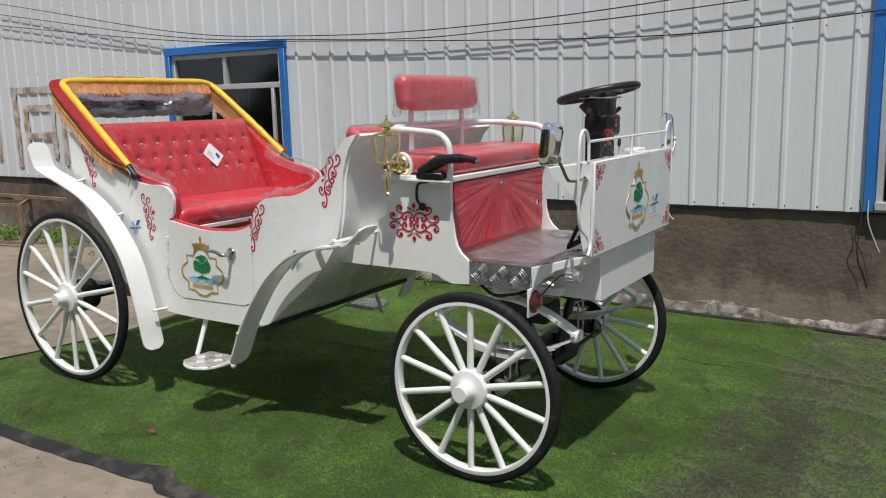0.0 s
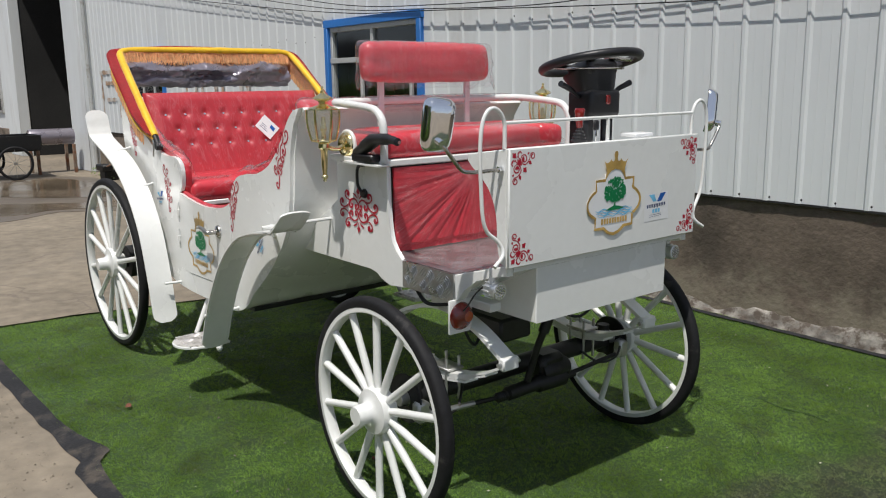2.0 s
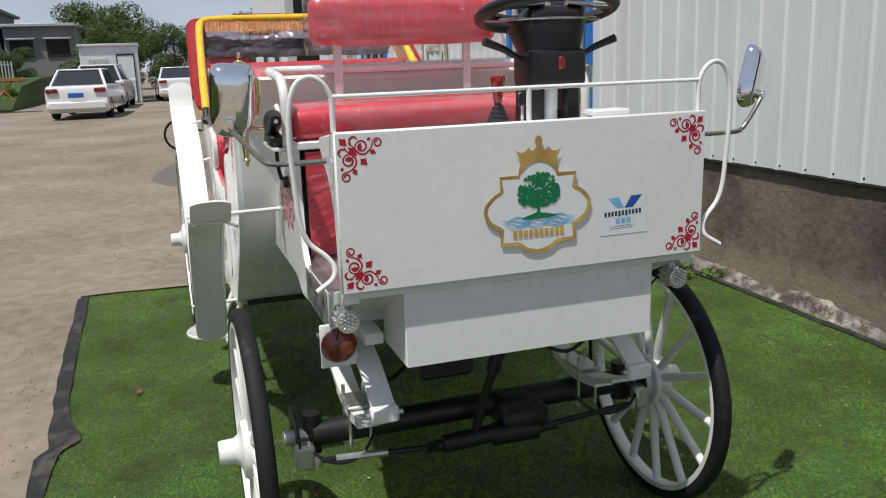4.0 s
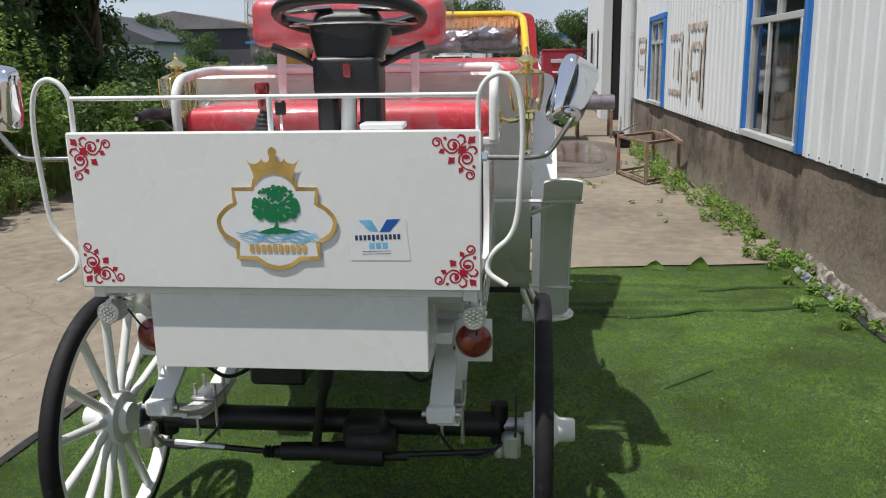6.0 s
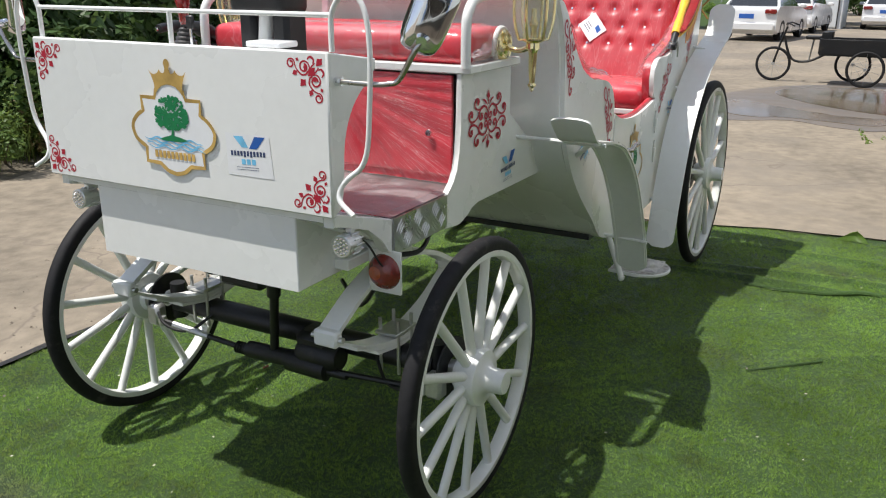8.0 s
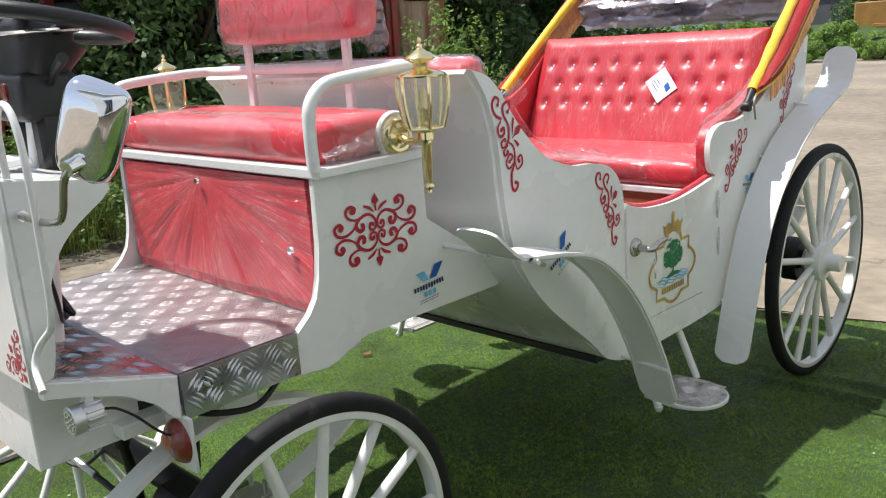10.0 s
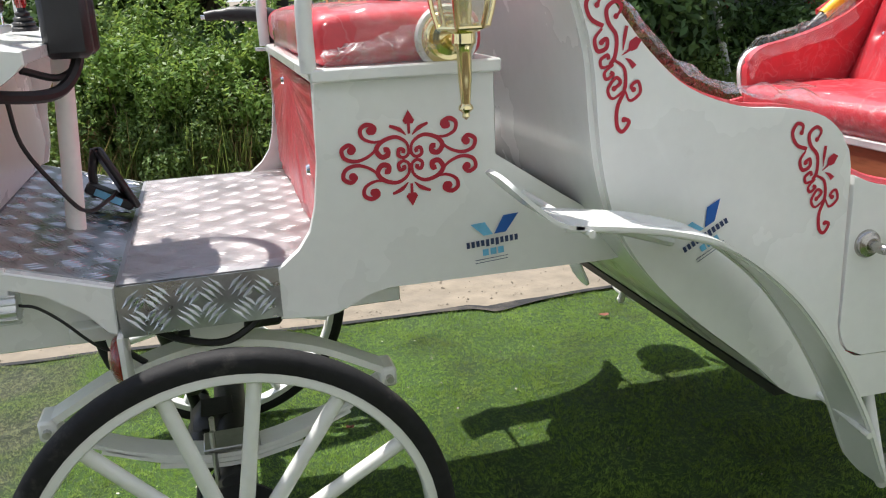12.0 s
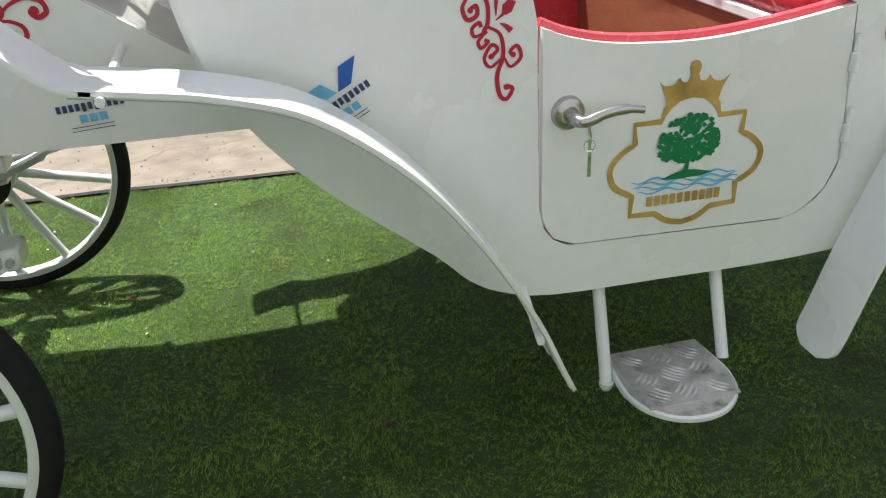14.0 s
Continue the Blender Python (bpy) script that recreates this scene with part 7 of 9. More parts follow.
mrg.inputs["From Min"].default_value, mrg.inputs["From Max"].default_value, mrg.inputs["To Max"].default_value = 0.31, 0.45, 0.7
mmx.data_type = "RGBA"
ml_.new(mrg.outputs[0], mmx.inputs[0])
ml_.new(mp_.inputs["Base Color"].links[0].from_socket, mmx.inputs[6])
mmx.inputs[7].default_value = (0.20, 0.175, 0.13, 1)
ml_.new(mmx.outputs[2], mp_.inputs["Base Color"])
# the base's colour darkens with x, towards the stretch beside the mat's front
darkened, dmix = mn.new("ShaderNodeMapRange"), mn.new("ShaderNodeMix")
darkened.inputs["From Min"].default_value, darkened.inputs["From Max"].default_value, darkened.inputs["To Max"].default_value = -2.4, 0.2, 0.6
ml_.new(msep.outputs["X"], darkened.inputs["Value"])
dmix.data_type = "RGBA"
ml_.new(darkened.outputs[0], dmix.inputs[0])
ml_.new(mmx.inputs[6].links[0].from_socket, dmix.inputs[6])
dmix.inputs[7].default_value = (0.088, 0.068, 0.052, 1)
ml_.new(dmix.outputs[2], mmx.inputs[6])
PALE = material("pale_mortar_rubble", (0.34, 0.315, 0.28), rough=0.95, var=0.5, scale=6, fine=30, bump=1.0, bump_scale=18, stain=(0.10, 0.08, 0.064), stain_scale=15, stain_at=0.47)
BLUE = material("blue_painted_trim", (0.025, 0.17, 0.52), rough=0.4, var=0.10, scale=2, stain=(0.08, 0.22, 0.42), stain_scale=5, stain_at=0.62)
ALU_FRAME = material("grey_window_frame", (0.50, 0.51, 0.50), rough=0.45, metal=0.2, var=0.08, stain=(0.30, 0.28, 0.25), stain_scale=6, stain_at=0.6)
# near-black that paints the shade of rooms and gaps; dark parts share it
SHADE_AND_DARK = material("shade_and_dark_parts", (0.02, 0.02, 0.0195), rough=0.9, var=0.4, scale=1.2)
PANE = glass_material("dusty_window_glass", 0.06, (0.62, 0.65, 0.63), 0.18)
RUST = material("rust_stain_marks", (0.34, 0.23, 0.155), rough=0.9, var=0.3, scale=5, fine=30, stain=(0.58, 0.55, 0.51), stain_scale=7, stain_at=0.48)
WY = 2.47
WZ1 = 4.6


def base_z(x):
    return 0.707


def ribbed(x0, x1, z0, z1, step=0.2, at=0.195):
    """A sheet with narrow upright ribs at even steps; z0 may be a function of x."""
    bm = B()
    pts = [(x0, 0.0)]
    k = math.ceil((x0 - at) / step + 1e-6)
    while at + k * step < x1 - 0.02:
        c = at + k * step
        if c - 0.024 > x0:
            pts += [(c - 0.024, 0.0), (c - 0.010, -0.0125), (c + 0.010, -0.0125), (c + 0.024, 0.0)]
            pts += [(c + 0.068, 0.0), (c + 0.073, -0.0008), (c + 0.078, 0.0), (c + 0.128, 0.0), (c + 0.133, -0.0008), (c + 0.138, 0.0)] if c + 0.15 < x1 else []
        k += 1
    pts.append((x1, 0.0))
    f = z0 if callable(z0) else (lambda x: z0)
    lo = [bm.verts.new((x, WY + d, f(x))) for x, d in pts]
    hi = [bm.verts.new((x, WY + d, z1)) for x, d in pts]
    for i in range(len(pts) - 1):
        bm.faces.new((lo[i], lo[i + 1], hi[i + 1], hi[i]))
    back = [(x0, WY + 0.06), (x1, WY + 0.06)]
    b = [bm.verts.new((x0, WY + 0.06, f(x0))), bm.verts.new((x1, WY + 0.06, f(x1))), bm.verts.new((x1, WY + 0.06, z1)), bm.verts.new((x0, WY + 0.06, z1))]
    bm.faces.new(b[::-1])
    bm.faces.new((lo[0], hi[0], b[3], b[0]))
    bm.faces.new((lo[-1], b[1], b[2], hi[-1]))
    return bm


WA, WBn, WC = (-5.34, -3.73, 2.065), (-11.25, -9.80, 2.0), (1.09, 3.05, 2.95)
spans = [(-13.2, WBn[0]), (WBn[1], WA[0]), (WA[1], WC[0]), (WC[1], 5.2)]
for k, (a, b) in enumerate(spans):
    tagged(part("wall_sheet_%d" % (k + 1), ribbed(a, b, base_z, WZ1), METAL, smooth=False), "white ribbed sheet metal wall", "wall", kind="structure")
for k, (a, b, z) in enumerate((WBn, WA, WC)):
    tagged(part("wall_over_window_%d" % (k + 1), ribbed(a, b, z, WZ1), METAL, smooth=False), "white ribbed sheet metal wall", "wall", kind="structure")

# rendered base, uneven, and the pale rubble at its foot
verts, faces = [], []
nx, nz = 260, 14
for i in range(nx + 1):
    x = -13.2 + 18.4 * i / nx
    for j in range(nz + 1):
        z = -0.22 + (base_z(x) - 0.01 + 0.22) * j / nz
        q = Vector((x * 2.2, z * 3, 0))
        d = 0.012 * noise.noise(q) + 0.005 * noise.noise(q * 4) + (0.025 * (1 - z / 0.18) if z < 0.18 else 0)
        verts.append((x, WY + 0.015 - d, z))
for i in range(nx):
    for j in range(nz):
        a = i * (nz + 1) + j
        faces.append((a, a + nz + 1, a + nz + 2, a + 1))
me = bpy.data.meshes.new("wall_base")
me.from_pydata(verts, [], faces)
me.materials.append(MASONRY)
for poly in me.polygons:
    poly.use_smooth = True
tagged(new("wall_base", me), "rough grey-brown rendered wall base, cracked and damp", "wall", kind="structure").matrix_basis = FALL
tagged(part("wall_core", box(B(), (-4.0, WY + 0.22, 0.24), (18.4, 0.30, 0.54)), MASONRY), "thick masonry of the wall base", "wall", kind="structure")
verts, faces = [], []
nx = 420
for i in range(nx + 1):
    x = -3.6 + 8.6 * i / nx
    for j in range(6):
        f = j / 5
        hgt_ = (0.075 + 0.075 * noise.noise(Vector((x * 2.0, 1, 0))) + 0.02 * noise.noise(Vector((x * 11, 4, 0)))) * math.sin(f * math.pi / 2) ** 1.3
        verts.append((x, WY - 0.05 + 0.05 * f + 0.02 * noise.noise(Vector((x * 5, 9, f))), max(0.0, hgt_) + 0.012 * noise.noise(Vector((x * 17, f * 6, 0)))))
for i in range(nx):
    for j in range(5):
        a = i * 6 + j
        faces.append((a, a + 6, a + 7, a + 1))
me = bpy.data.meshes.new("rubble_strip")
me.from_pydata(verts, [], faces)
me.materials.append(PALE)
tagged(new("rubble_strip", me), "pale crumbling mortar along the wall's foot", "rubble", kind="structure")
bm = B()
for x in np.arange(-8.03, 4.8, 0.2):
    if any(a - 0.02 < x < b + 0.02 for a, b, _ in (WA, WC)):
        continue
    lathe(bm, [(0, 0.006), (0.006, 0.005), (0.008, 0.0)], 6, Matrix.Translation((x + 0.045, WY, base_z(x) + 0.022)) @ Matrix.Rotation(radians(90), 4, "X"))
    for z in (1.9, 2.6):
        lathe(bm, [(0, 0.005), (0.005, 0.004), (0.007, 0.0)], 6, Matrix.Translation((x + 0.045, WY, z + 0.03 * math.sin(x * 40))) @ Matrix.Rotation(radians(90), 4, "X"))
tagged(part("wall_screws", bm, SHADE_AND_DARK), "dark screw heads along the sheet's edge", "screws", kind="structure")
# thin bar whose near-black colour paints the shaded gap below the sheet
tagged(part("drip_edge", box(B(), (-4.0, WY - 0.004, 0.702), (18.4, 0.012, 0.012)), SHADE_AND_DARK), "near-black strip painting the shaded gap under the sheet metal", "gap", kind="structure")


def window(name, x0, x1, z1, cols, transom):
    """A blue-trimmed window: trim, frame bars, panes, a room behind painted near-black as shade."""
    zb = base_z((x0 + x1) / 2) + 0.02
    w = tagged(part(name, box(B(), ((x0 + x1) / 2, WY - 0.016, z1 - 0.03), (x1 - x0 + 0.02, 0.05, 0.075), 0.004), BLUE), "blue-trimmed window with grey sliding frames and dusty glass", "window", kind="structure")
    for x in (x0 + 0.03, x1 - 0.03):
        part("trim", box(B(), (x, WY - 0.016, (zb + z1) / 2 - 0.04), (0.065, 0.05, z1 - zb - 0.06), 0.004), BLUE, w)
    xa, xb, za, zc = x0 + 0.065, x1 - 0.065, zb + 0.005, z1 - 0.07
    part("window_sill", box(B(), ((x0 + x1) / 2, WY - 0.02, za + 0.02), (xb - xa, 0.07, 0.05), 0.004), ALU_FRAME, w)
    part("window_head", box(B(), ((x0 + x1) / 2, WY + 0.02, zc - 0.02), (xb - xa, 0.06, 0.045), 0.003), ALU_FRAME, w)
    part("transom", box(B(), ((x0 + x1) / 2, WY + 0.018, transom), (xb - xa, 0.065, 0.05), 0.003), ALU_FRAME, w)
    for x, zl in ((xa + 0.02, za), (xb - 0.02, za), ((xa + xb) / 2, transom)):
        part("mullion", box(B(), (x, WY + 0.02, (zl + zc) / 2), (0.042, 0.055, zc - zl), 0.003), ALU_FRAME, w)
    for x in cols:
        part("sash_stile", box(B(), (x, WY + 0.0, (za + transom) / 2), (0.035, 0.03, transom - za - 0.05), 0.003), ALU_FRAME, w)
    for (a, b), (c, d) in (((xa, (xa + xb) / 2), (transom, zc)), (((xa + xb) / 2, xb), (transom, zc)), ((xa, (xa + xb) / 2), (za, transom)), (((xa + xb) / 2, xb), (za, transom))):
        bm = B()
        patch(bm, [(a, c), (b, c), (b, d), (a, d)], lambda u, v, h=0.0: Vector((u, WY + 0.022, v)))
        part("pane", bm, PANE, w, smooth=False).visible_shadow = False
    for k in range(9 if name == "window_1" else 0):
        x = xa + 0.1 + (xb - xa - 0.2) * k / 8
        part("bar", box(B(), (x, WY + 0.14, (za + transom) / 2), (0.010, 0.010, transom - za)), STEEL_BLACK, w)
    # room lining coloured near-black in place of indoor shade
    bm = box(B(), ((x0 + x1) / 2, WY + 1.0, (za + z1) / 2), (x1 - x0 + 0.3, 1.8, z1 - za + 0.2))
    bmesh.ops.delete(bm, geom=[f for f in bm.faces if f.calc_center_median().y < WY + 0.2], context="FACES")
    part("room", bm, SHADE_AND_DARK, w)
    return w


window("window_1", *WA, (-4.72, -3.92), 1.67)
window("window_2", *WBn, (-10.25, -10.7), 1.62)
window("window_3", *WC, (1.6, 2.5), 2.05)

# far part of the building: white pilaster, tall doorway with its shade painted in, end wall with small windows
tagged(part("wall_far", slab(B(), [(-25.6, -0.02), (-18.5, -0.02), (-18.5, WZ1), (-25.6, WZ1)], WY, WY + 0.15, "y"), METAL), "white sheet metal wall at the building's far end", "wall", kind="structure")
tagged(part("wall_far_base", box(B(), (-22.0, WY - 0.01, 0.24), (7.0, 0.06, 0.6), 0.01), MASONRY), "rendered wall base at the far end", "wall", kind="structure")
for x, w_ in ((-13.65, 0.95), (-18.6, 1.1)):
    tagged(part("pilaster", box(B(), (x, WY - 0.05, WZ1 / 2), (w_, 0.22, WZ1 + 0.02), 0.01), METAL), "white metal-clad pilaster beside the doorway", "pilaster", "pilasters", "structure")
# the hall's shade is put into its near-black lining
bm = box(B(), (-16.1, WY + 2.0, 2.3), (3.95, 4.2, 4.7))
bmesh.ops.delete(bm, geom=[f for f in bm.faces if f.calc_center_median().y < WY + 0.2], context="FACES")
tagged(part("doorway_room", bm, SHADE_AND_DARK), "hall behind the tall open doorway, painted near-black as its shade", "hall", kind="structure")
tagged(part("roof_slab", box(B(), (-11.0, WY + 3.0, WZ1 + 0.1), (33.5, 6.6, 0.2)), METAL), "flat metal roof of the hall", "roof", kind="structure")
tagged(part("wall_back", box(B(), (-11.0, WY + 6.2, WZ1 / 2), (33.5, 0.2, WZ1)), METAL), "back wall of the hall", "wall", kind="structure")
tagged(part("wall_end", box(B(), (5.25, WY + 3.1, WZ1 / 2), (0.12, 6.2, WZ1)), METAL), "end wall of the hall", "wall", kind="structure")
for x in (-20.6, -22.9):
    w = tagged(part("far_window", box(B(), (x, WY - 0.02, 1.55), (0.9, 0.06, 1.3), 0.01), ALU_FRAME), "small grey window in the far wall", "window", "far windows", "structure")
    for dx in (-0.21, 0.21):
        part("pane", box(B(), (x + dx, WY - 0.052, 1.55), (0.36, 0.008, 1.16)), SHADE_AND_DARK, w)
part("downpipe", sweep(B(), [(-13.17, WY - 0.06, 0.0), (-13.17, WY - 0.06, WZ1)], 0.035, 10), ALU_FRAME)
tagged(bpy.data.objects["downpipe"], "grey downpipe on the white wall", "downpipe", kind="structure")

# faded brown character marks sprayed on the wall
def mark(x0, x1, z0, z1, bars):
    bm = B()
    for i, (a, b, c, d) in enumerate(bars):
        n = 14
        for k in range(n):
            f0, f1 = k / n, (k + 1) / n
            u0, u1 = a + (c - a) * f0, a + (c - a) * f1
            v0, v1 = b + (d - b) * f0, b + (d - b) * f1
            th = 0.038 * (1 + 0.5 * noise.noise(Vector((x0 + f0 * 7, i * 3.1, 0))))
            if abs(c - a) > abs(d - b):
                q = [(u0, v0 - th), (u1, v1 - th), (u1, v1 + th), (u0, v0 + th)]
            else:
                q = [(u0 - th, v0), (u1 - th, v1), (u1 + th, v1), (u0 + th, v0)]
            patch(bm, [(x0 + (x1 - x0) * p, z0 + (z1 - z0) * r) for p, r in q], lambda u, v, h=0.0, i=i: Vector((u, WY - 0.0138 - 0.0005 * i, v)))
    tagged(part("wall_mark", bm, RUST, smooth=False), "faded brown paint mark, part of old wall writing", "wall mark", "wall marks", "structure")


glyph = [(0.05, 0.95, 0.98, 0.95), (0.12, 0.05, 0.12, 0.95), (0.92, 0.08, 0.92, 0.95), (0.3, 0.74, 0.76, 0.74), (0.3, 0.42, 0.76, 0.42), (0.3, 0.16, 0.3, 0.74), (0.76, 0.16, 0.76, 0.74)]
mark(-8.22, -7.08, 0.78, 1.78, glyph)
mark(-9.45, -8.45, 0.86, 1.72, [(b, a, d, c) for a, b, c, d in glyph[::-1]][2:])
mark(-12.75, -11.7, 0.9, 1.74, glyph[:5])

# crack and a loose wire at the wall base
bm = B()
strokes(bm, [([(1.07, 0.79), (1.085, 0.66), (1.055, 0.54), (1.11, 0.42), (1.15, 0.25)], (0.006, 0.009, 0.004)), ([(1.08, 0.62), (1.16, 0.60), (1.22, 0.55)], (0.005, 0.002)), ([(1.07, 0.52), (1.15, 0.50), (1.20, 0.46)], (0.004, 0.002))], lambda u, v, h=0.0: Vector((u, WY - 0.048, v)))
tagged(part("wall_crack", bm, SHADE_AND_DARK, smooth=False), "dark crack in the rendered base", "crack", kind="structure")
tagged(part("loose_wire", sweep(B(), curve_through([(1.12, WY - 0.05, 0.79), (1.13, WY - 0.075, 0.65), (1.20, WY - 0.08, 0.47)], 5), 0.004, 6), ALU_FRAME), "loose grey wire hanging down the wall base", "wire")

# cables along the wall
lie = Matrix()
for k, pts in enumerate(([(-13.3, 2.41, 3.215), (-8.04, 2.41, 2.515), (-5.18, 2.41, 2.145), (-3.6, 2.41, 2.055), (-2.42, 2.41, 2.01), (-1.52, 2.41, 2.035), (0.27, 2.41, 2.135), (5.08, 2.41, 2.565)],
                         [(-13.3, 2.42, 2.965), (-7.98, 2.42, 2.385), (-5.13, 2.42, 2.105), (-3.61, 2.42, 2.04), (-0.46, 2.42, 1.94), (1.18, 2.42, 2.035), (5.08, 2.42, 2.365)],
                         [(-13.3, 2.405, 3.415), (-7.98, 2.405, 2.625), (-5.18, 2.405, 2.195), (-3.6, 2.405, 2.085), (-1.92, 2.405, 2.075), (0.28, 2.405, 2.215), (5.08, 2.405, 2.715)])):
    tagged(part("cable", sweep(B(), curve_through(pts, 8), 0.0042, 6), CABLE), "black cable sagging along the wall", "cable", "wall cables")


# ---- vegetation ----
def leaf_material(name, base, island=0.45, through_=0.35):
    m = material(name, base, rough=0.5, var=0.15, scale=1.0, fine=20, island=island, spec=0.35)
    n, l = m.node_tree.nodes, m.node_tree.links
    p, out = n["Principled BSDF"], n["Material Output"]
    tr, mix = n.new("ShaderNodeBsdfTranslucent"), n.new("ShaderNodeMixShader")
    src = p.inputs["Base Color"].links[0].from_socket
    hs = n.new("ShaderNodeHueSaturation")
    hs.inputs["Hue"].default_value, hs.inputs["Value"].default_value = 0.47, 1.5
    l.new(src, hs.inputs["Color"])
    l.new(hs.outputs[0], tr.inputs[0])
    mix.inputs[0].default_value = through_
    l.new(p.outputs[0], mix.inputs[1])
    l.new(tr.outputs[0], mix.inputs[2])
    l.new(mix.outputs[0], out.inputs[0])
    return m


LEAF_DARK = leaf_material("dark_green_leaves", (0.060, 0.115, 0.032))
LEAF_MID = leaf_material("green_leaves", (0.115, 0.19, 0.046))
LEAF_LIGHT = leaf_material("light_green_leaves", (0.16, 0.27, 0.058))
LEAF_DRY = leaf_material("dry_straw_leaves", (0.20, 0.16, 0.065))
BARK = material("brown_bark", (0.12, 0.085, 0.06), rough=0.9, var=0.35, scale=3, fine=30, bump=1.0, bump_scale=20, stretch=(1, 1, 0.3))
EARTH = material("shaded_earth", (0.10, 0.085, 0.06), rough=0.95, var=0.4, scale=2, fine=20, bump=0.8, bump_scale=14)


def leaves(seed, count, lumps, size, up=0.35):
    """Corners of many small pointed leaves, gathered in lumps (x, y, z, radius)."""
    rng = np.random.default_rng(seed)
    w = np.array([l_[3] ** 2 for l_ in lumps])
    which = rng.choice(len(lumps), count, p=w / w.sum())
    c = np.array([l_[:3] for l_ in lumps])[which]
    r = np.array([l_[3] for l_ in lumps])[which]
    d = rng.normal(size=(count, 3))
    d /= np.linalg.norm(d, axis=1)[:, None]
    rad = r * (0.55 + 0.5 * rng.random(count) ** 0.6)
    p = c + d * rad[:, None] * (1, 1, 0.85)
    nrm = d * 0.7 + rng.normal(size=(count, 3)) * 0.55 + np.array([0, 0, up])
    nrm /= np.linalg.norm(nrm, axis=1)[:, None]
    a = np.cross(nrm, rng.normal(size=(count, 3)))
    a /= np.linalg.norm(a, axis=1)[:, None]
    b = np.cross(nrm, a)
    s = size * (0.6 + 0.8 * rng.random(count))[:, None]
    q = np.empty((count, 4, 3))
    q[:, 0] = p - a * s
    q[:, 1] = p + b * s * 0.42 - nrm * s * 0.12
    q[:, 2] = p + a * s - nrm * s * 0.25
    q[:, 3] = p - b * s * 0.42 - nrm * s * 0.12
    return q


def bush(name, seed, w, h, count, size, mat, label, stems=7, sprigs=0):
    rng = random.Random(seed)
    lumps = []
    for _ in range(16):
        x, y = rng.uniform(-0.42, 0.42) * w, rng.uniform(-0.3, 0.3) * w
        top = h * (1 - 0.5 * (abs(x) / (0.5 * w)) ** 2)
        lumps.append((x, y, rng.uniform(0.12, 0.82) * top, rng.uniform(0.12, 0.22) * min(w, h * 1.3)))
    ob = thing(name, label, "bush", "roadside bushes")
    bm = B()
    for _ in range(stems):
        x, y, z, r = rng.choice(lumps)
        sweep(bm, [(x * 0.2, y * 0.2, -0.02), (x * 0.6 + rng.uniform(-0.05, 0.05), y * 0.6, z * 0.5), (x, y, z)], [0.016, 0.011, 0.005], 5)
    part("woody_stem", bm, BARK, ob)
    cr = new("foliage", soup("foliage", leaves(seed, count, lumps, size), mat, 4))
    cr.parent = ob
    if sprigs:
        q = []
        for _ in range(sprigs):
            x, y = rng.uniform(-0.45, 0.45) * w, rng.uniform(-0.3, 0.3) * w
            zb, ln = rng.uniform(0.4, 0.9) * h, rng.uniform(0.25, 0.5)
            tx, ty = rng.uniform(-0.35, 0.35), rng.uniform(-0.35, 0.35)
            lump = [(x + tx * ln * f, y + ty * ln * f, zb + ln * f, 0.05) for f in np.linspace(0, 1, 6)]
            q.append(leaves(rng.randrange(9999), 40, lump, size * 0.8, 0.6))
        sp = new("sprig_growth", soup("sprig_growth", np.concatenate(q), mat, 4))
        sp.parent = ob
        tagged(sp, kind="stuff")
    return ob


def tree(name, seed, h, spread, count, size, mat, label, trunk=0.14, low=0.35, category="tree"):
    rng = random.Random(seed)
    ob = thing(name, label, category, "trees round the yard")
    bm = B()
    sweep(bm, curve_through([(0, 0, -0.05), (0.03 * h * rng.uniform(-1, 1), 0.02 * h, 0.3 * h), (0.04 * h * rng.uniform(-1, 1), 0.03 * h * rng.uniform(-1, 1), 0.6 * h), (0, 0, 0.88 * h)], 3), [trunk * (1 - 0.085 * k) for k in range(10)], 8)
    lumps = []
    for k in range(15):
        a, f = rng.uniform(0, 2 * math.pi), rng.uniform(low, 1.0)
        r = spread * (0.35 + 0.65 * math.sin(math.pi * min(1, (f - low) / (1 - low) * 0.8 + 0.12))) * rng.uniform(0.45, 0.95)
        tip = (r * math.cos(a), r * math.sin(a), f * h * 0.92)
        sweep(bm, [(0, 0, max(0.2, f - 0.22) * h * 0.85), (tip[0] * 0.5, tip[1] * 0.5, (f - 0.08) * h * 0.9), tip], [trunk * 0.4, trunk * 0.24, trunk * 0.08], 6)
        lumps.append((*tip, spread * rng.uniform(0.26, 0.42)))
        lumps.append((tip[0] * 0.55, tip[1] * 0.55, tip[2] * 0.97, spread * rng.uniform(0.2, 0.34)))
    part("trunk", bm, BARK, ob)
    cr = new("crown", soup("crown", leaves(seed, count, lumps, size), mat, 4))
    cr.parent = ob
    return ob


def stand(ob, x, y, turn=0.0, k=1.0, z=-0.012):
    return (FALL if x < -3.4 else Matrix()) @ Matrix.Translation((x, y, z)) @ Matrix.Rotation(radians(turn), 4, "Z") @ Matrix.Scale(k, 4)


def place(ob, x, y, turn=0.0, k=1.0):
    ob.matrix_basis = stand(ob, x, y, turn, k)
    return ob


def more(ob, x, y, turn=0.0, k=1.0):
    c = copy_thing(ob, stand(ob, x, y, turn, 1.0))
    c.scale = (k, k, k)
    return c


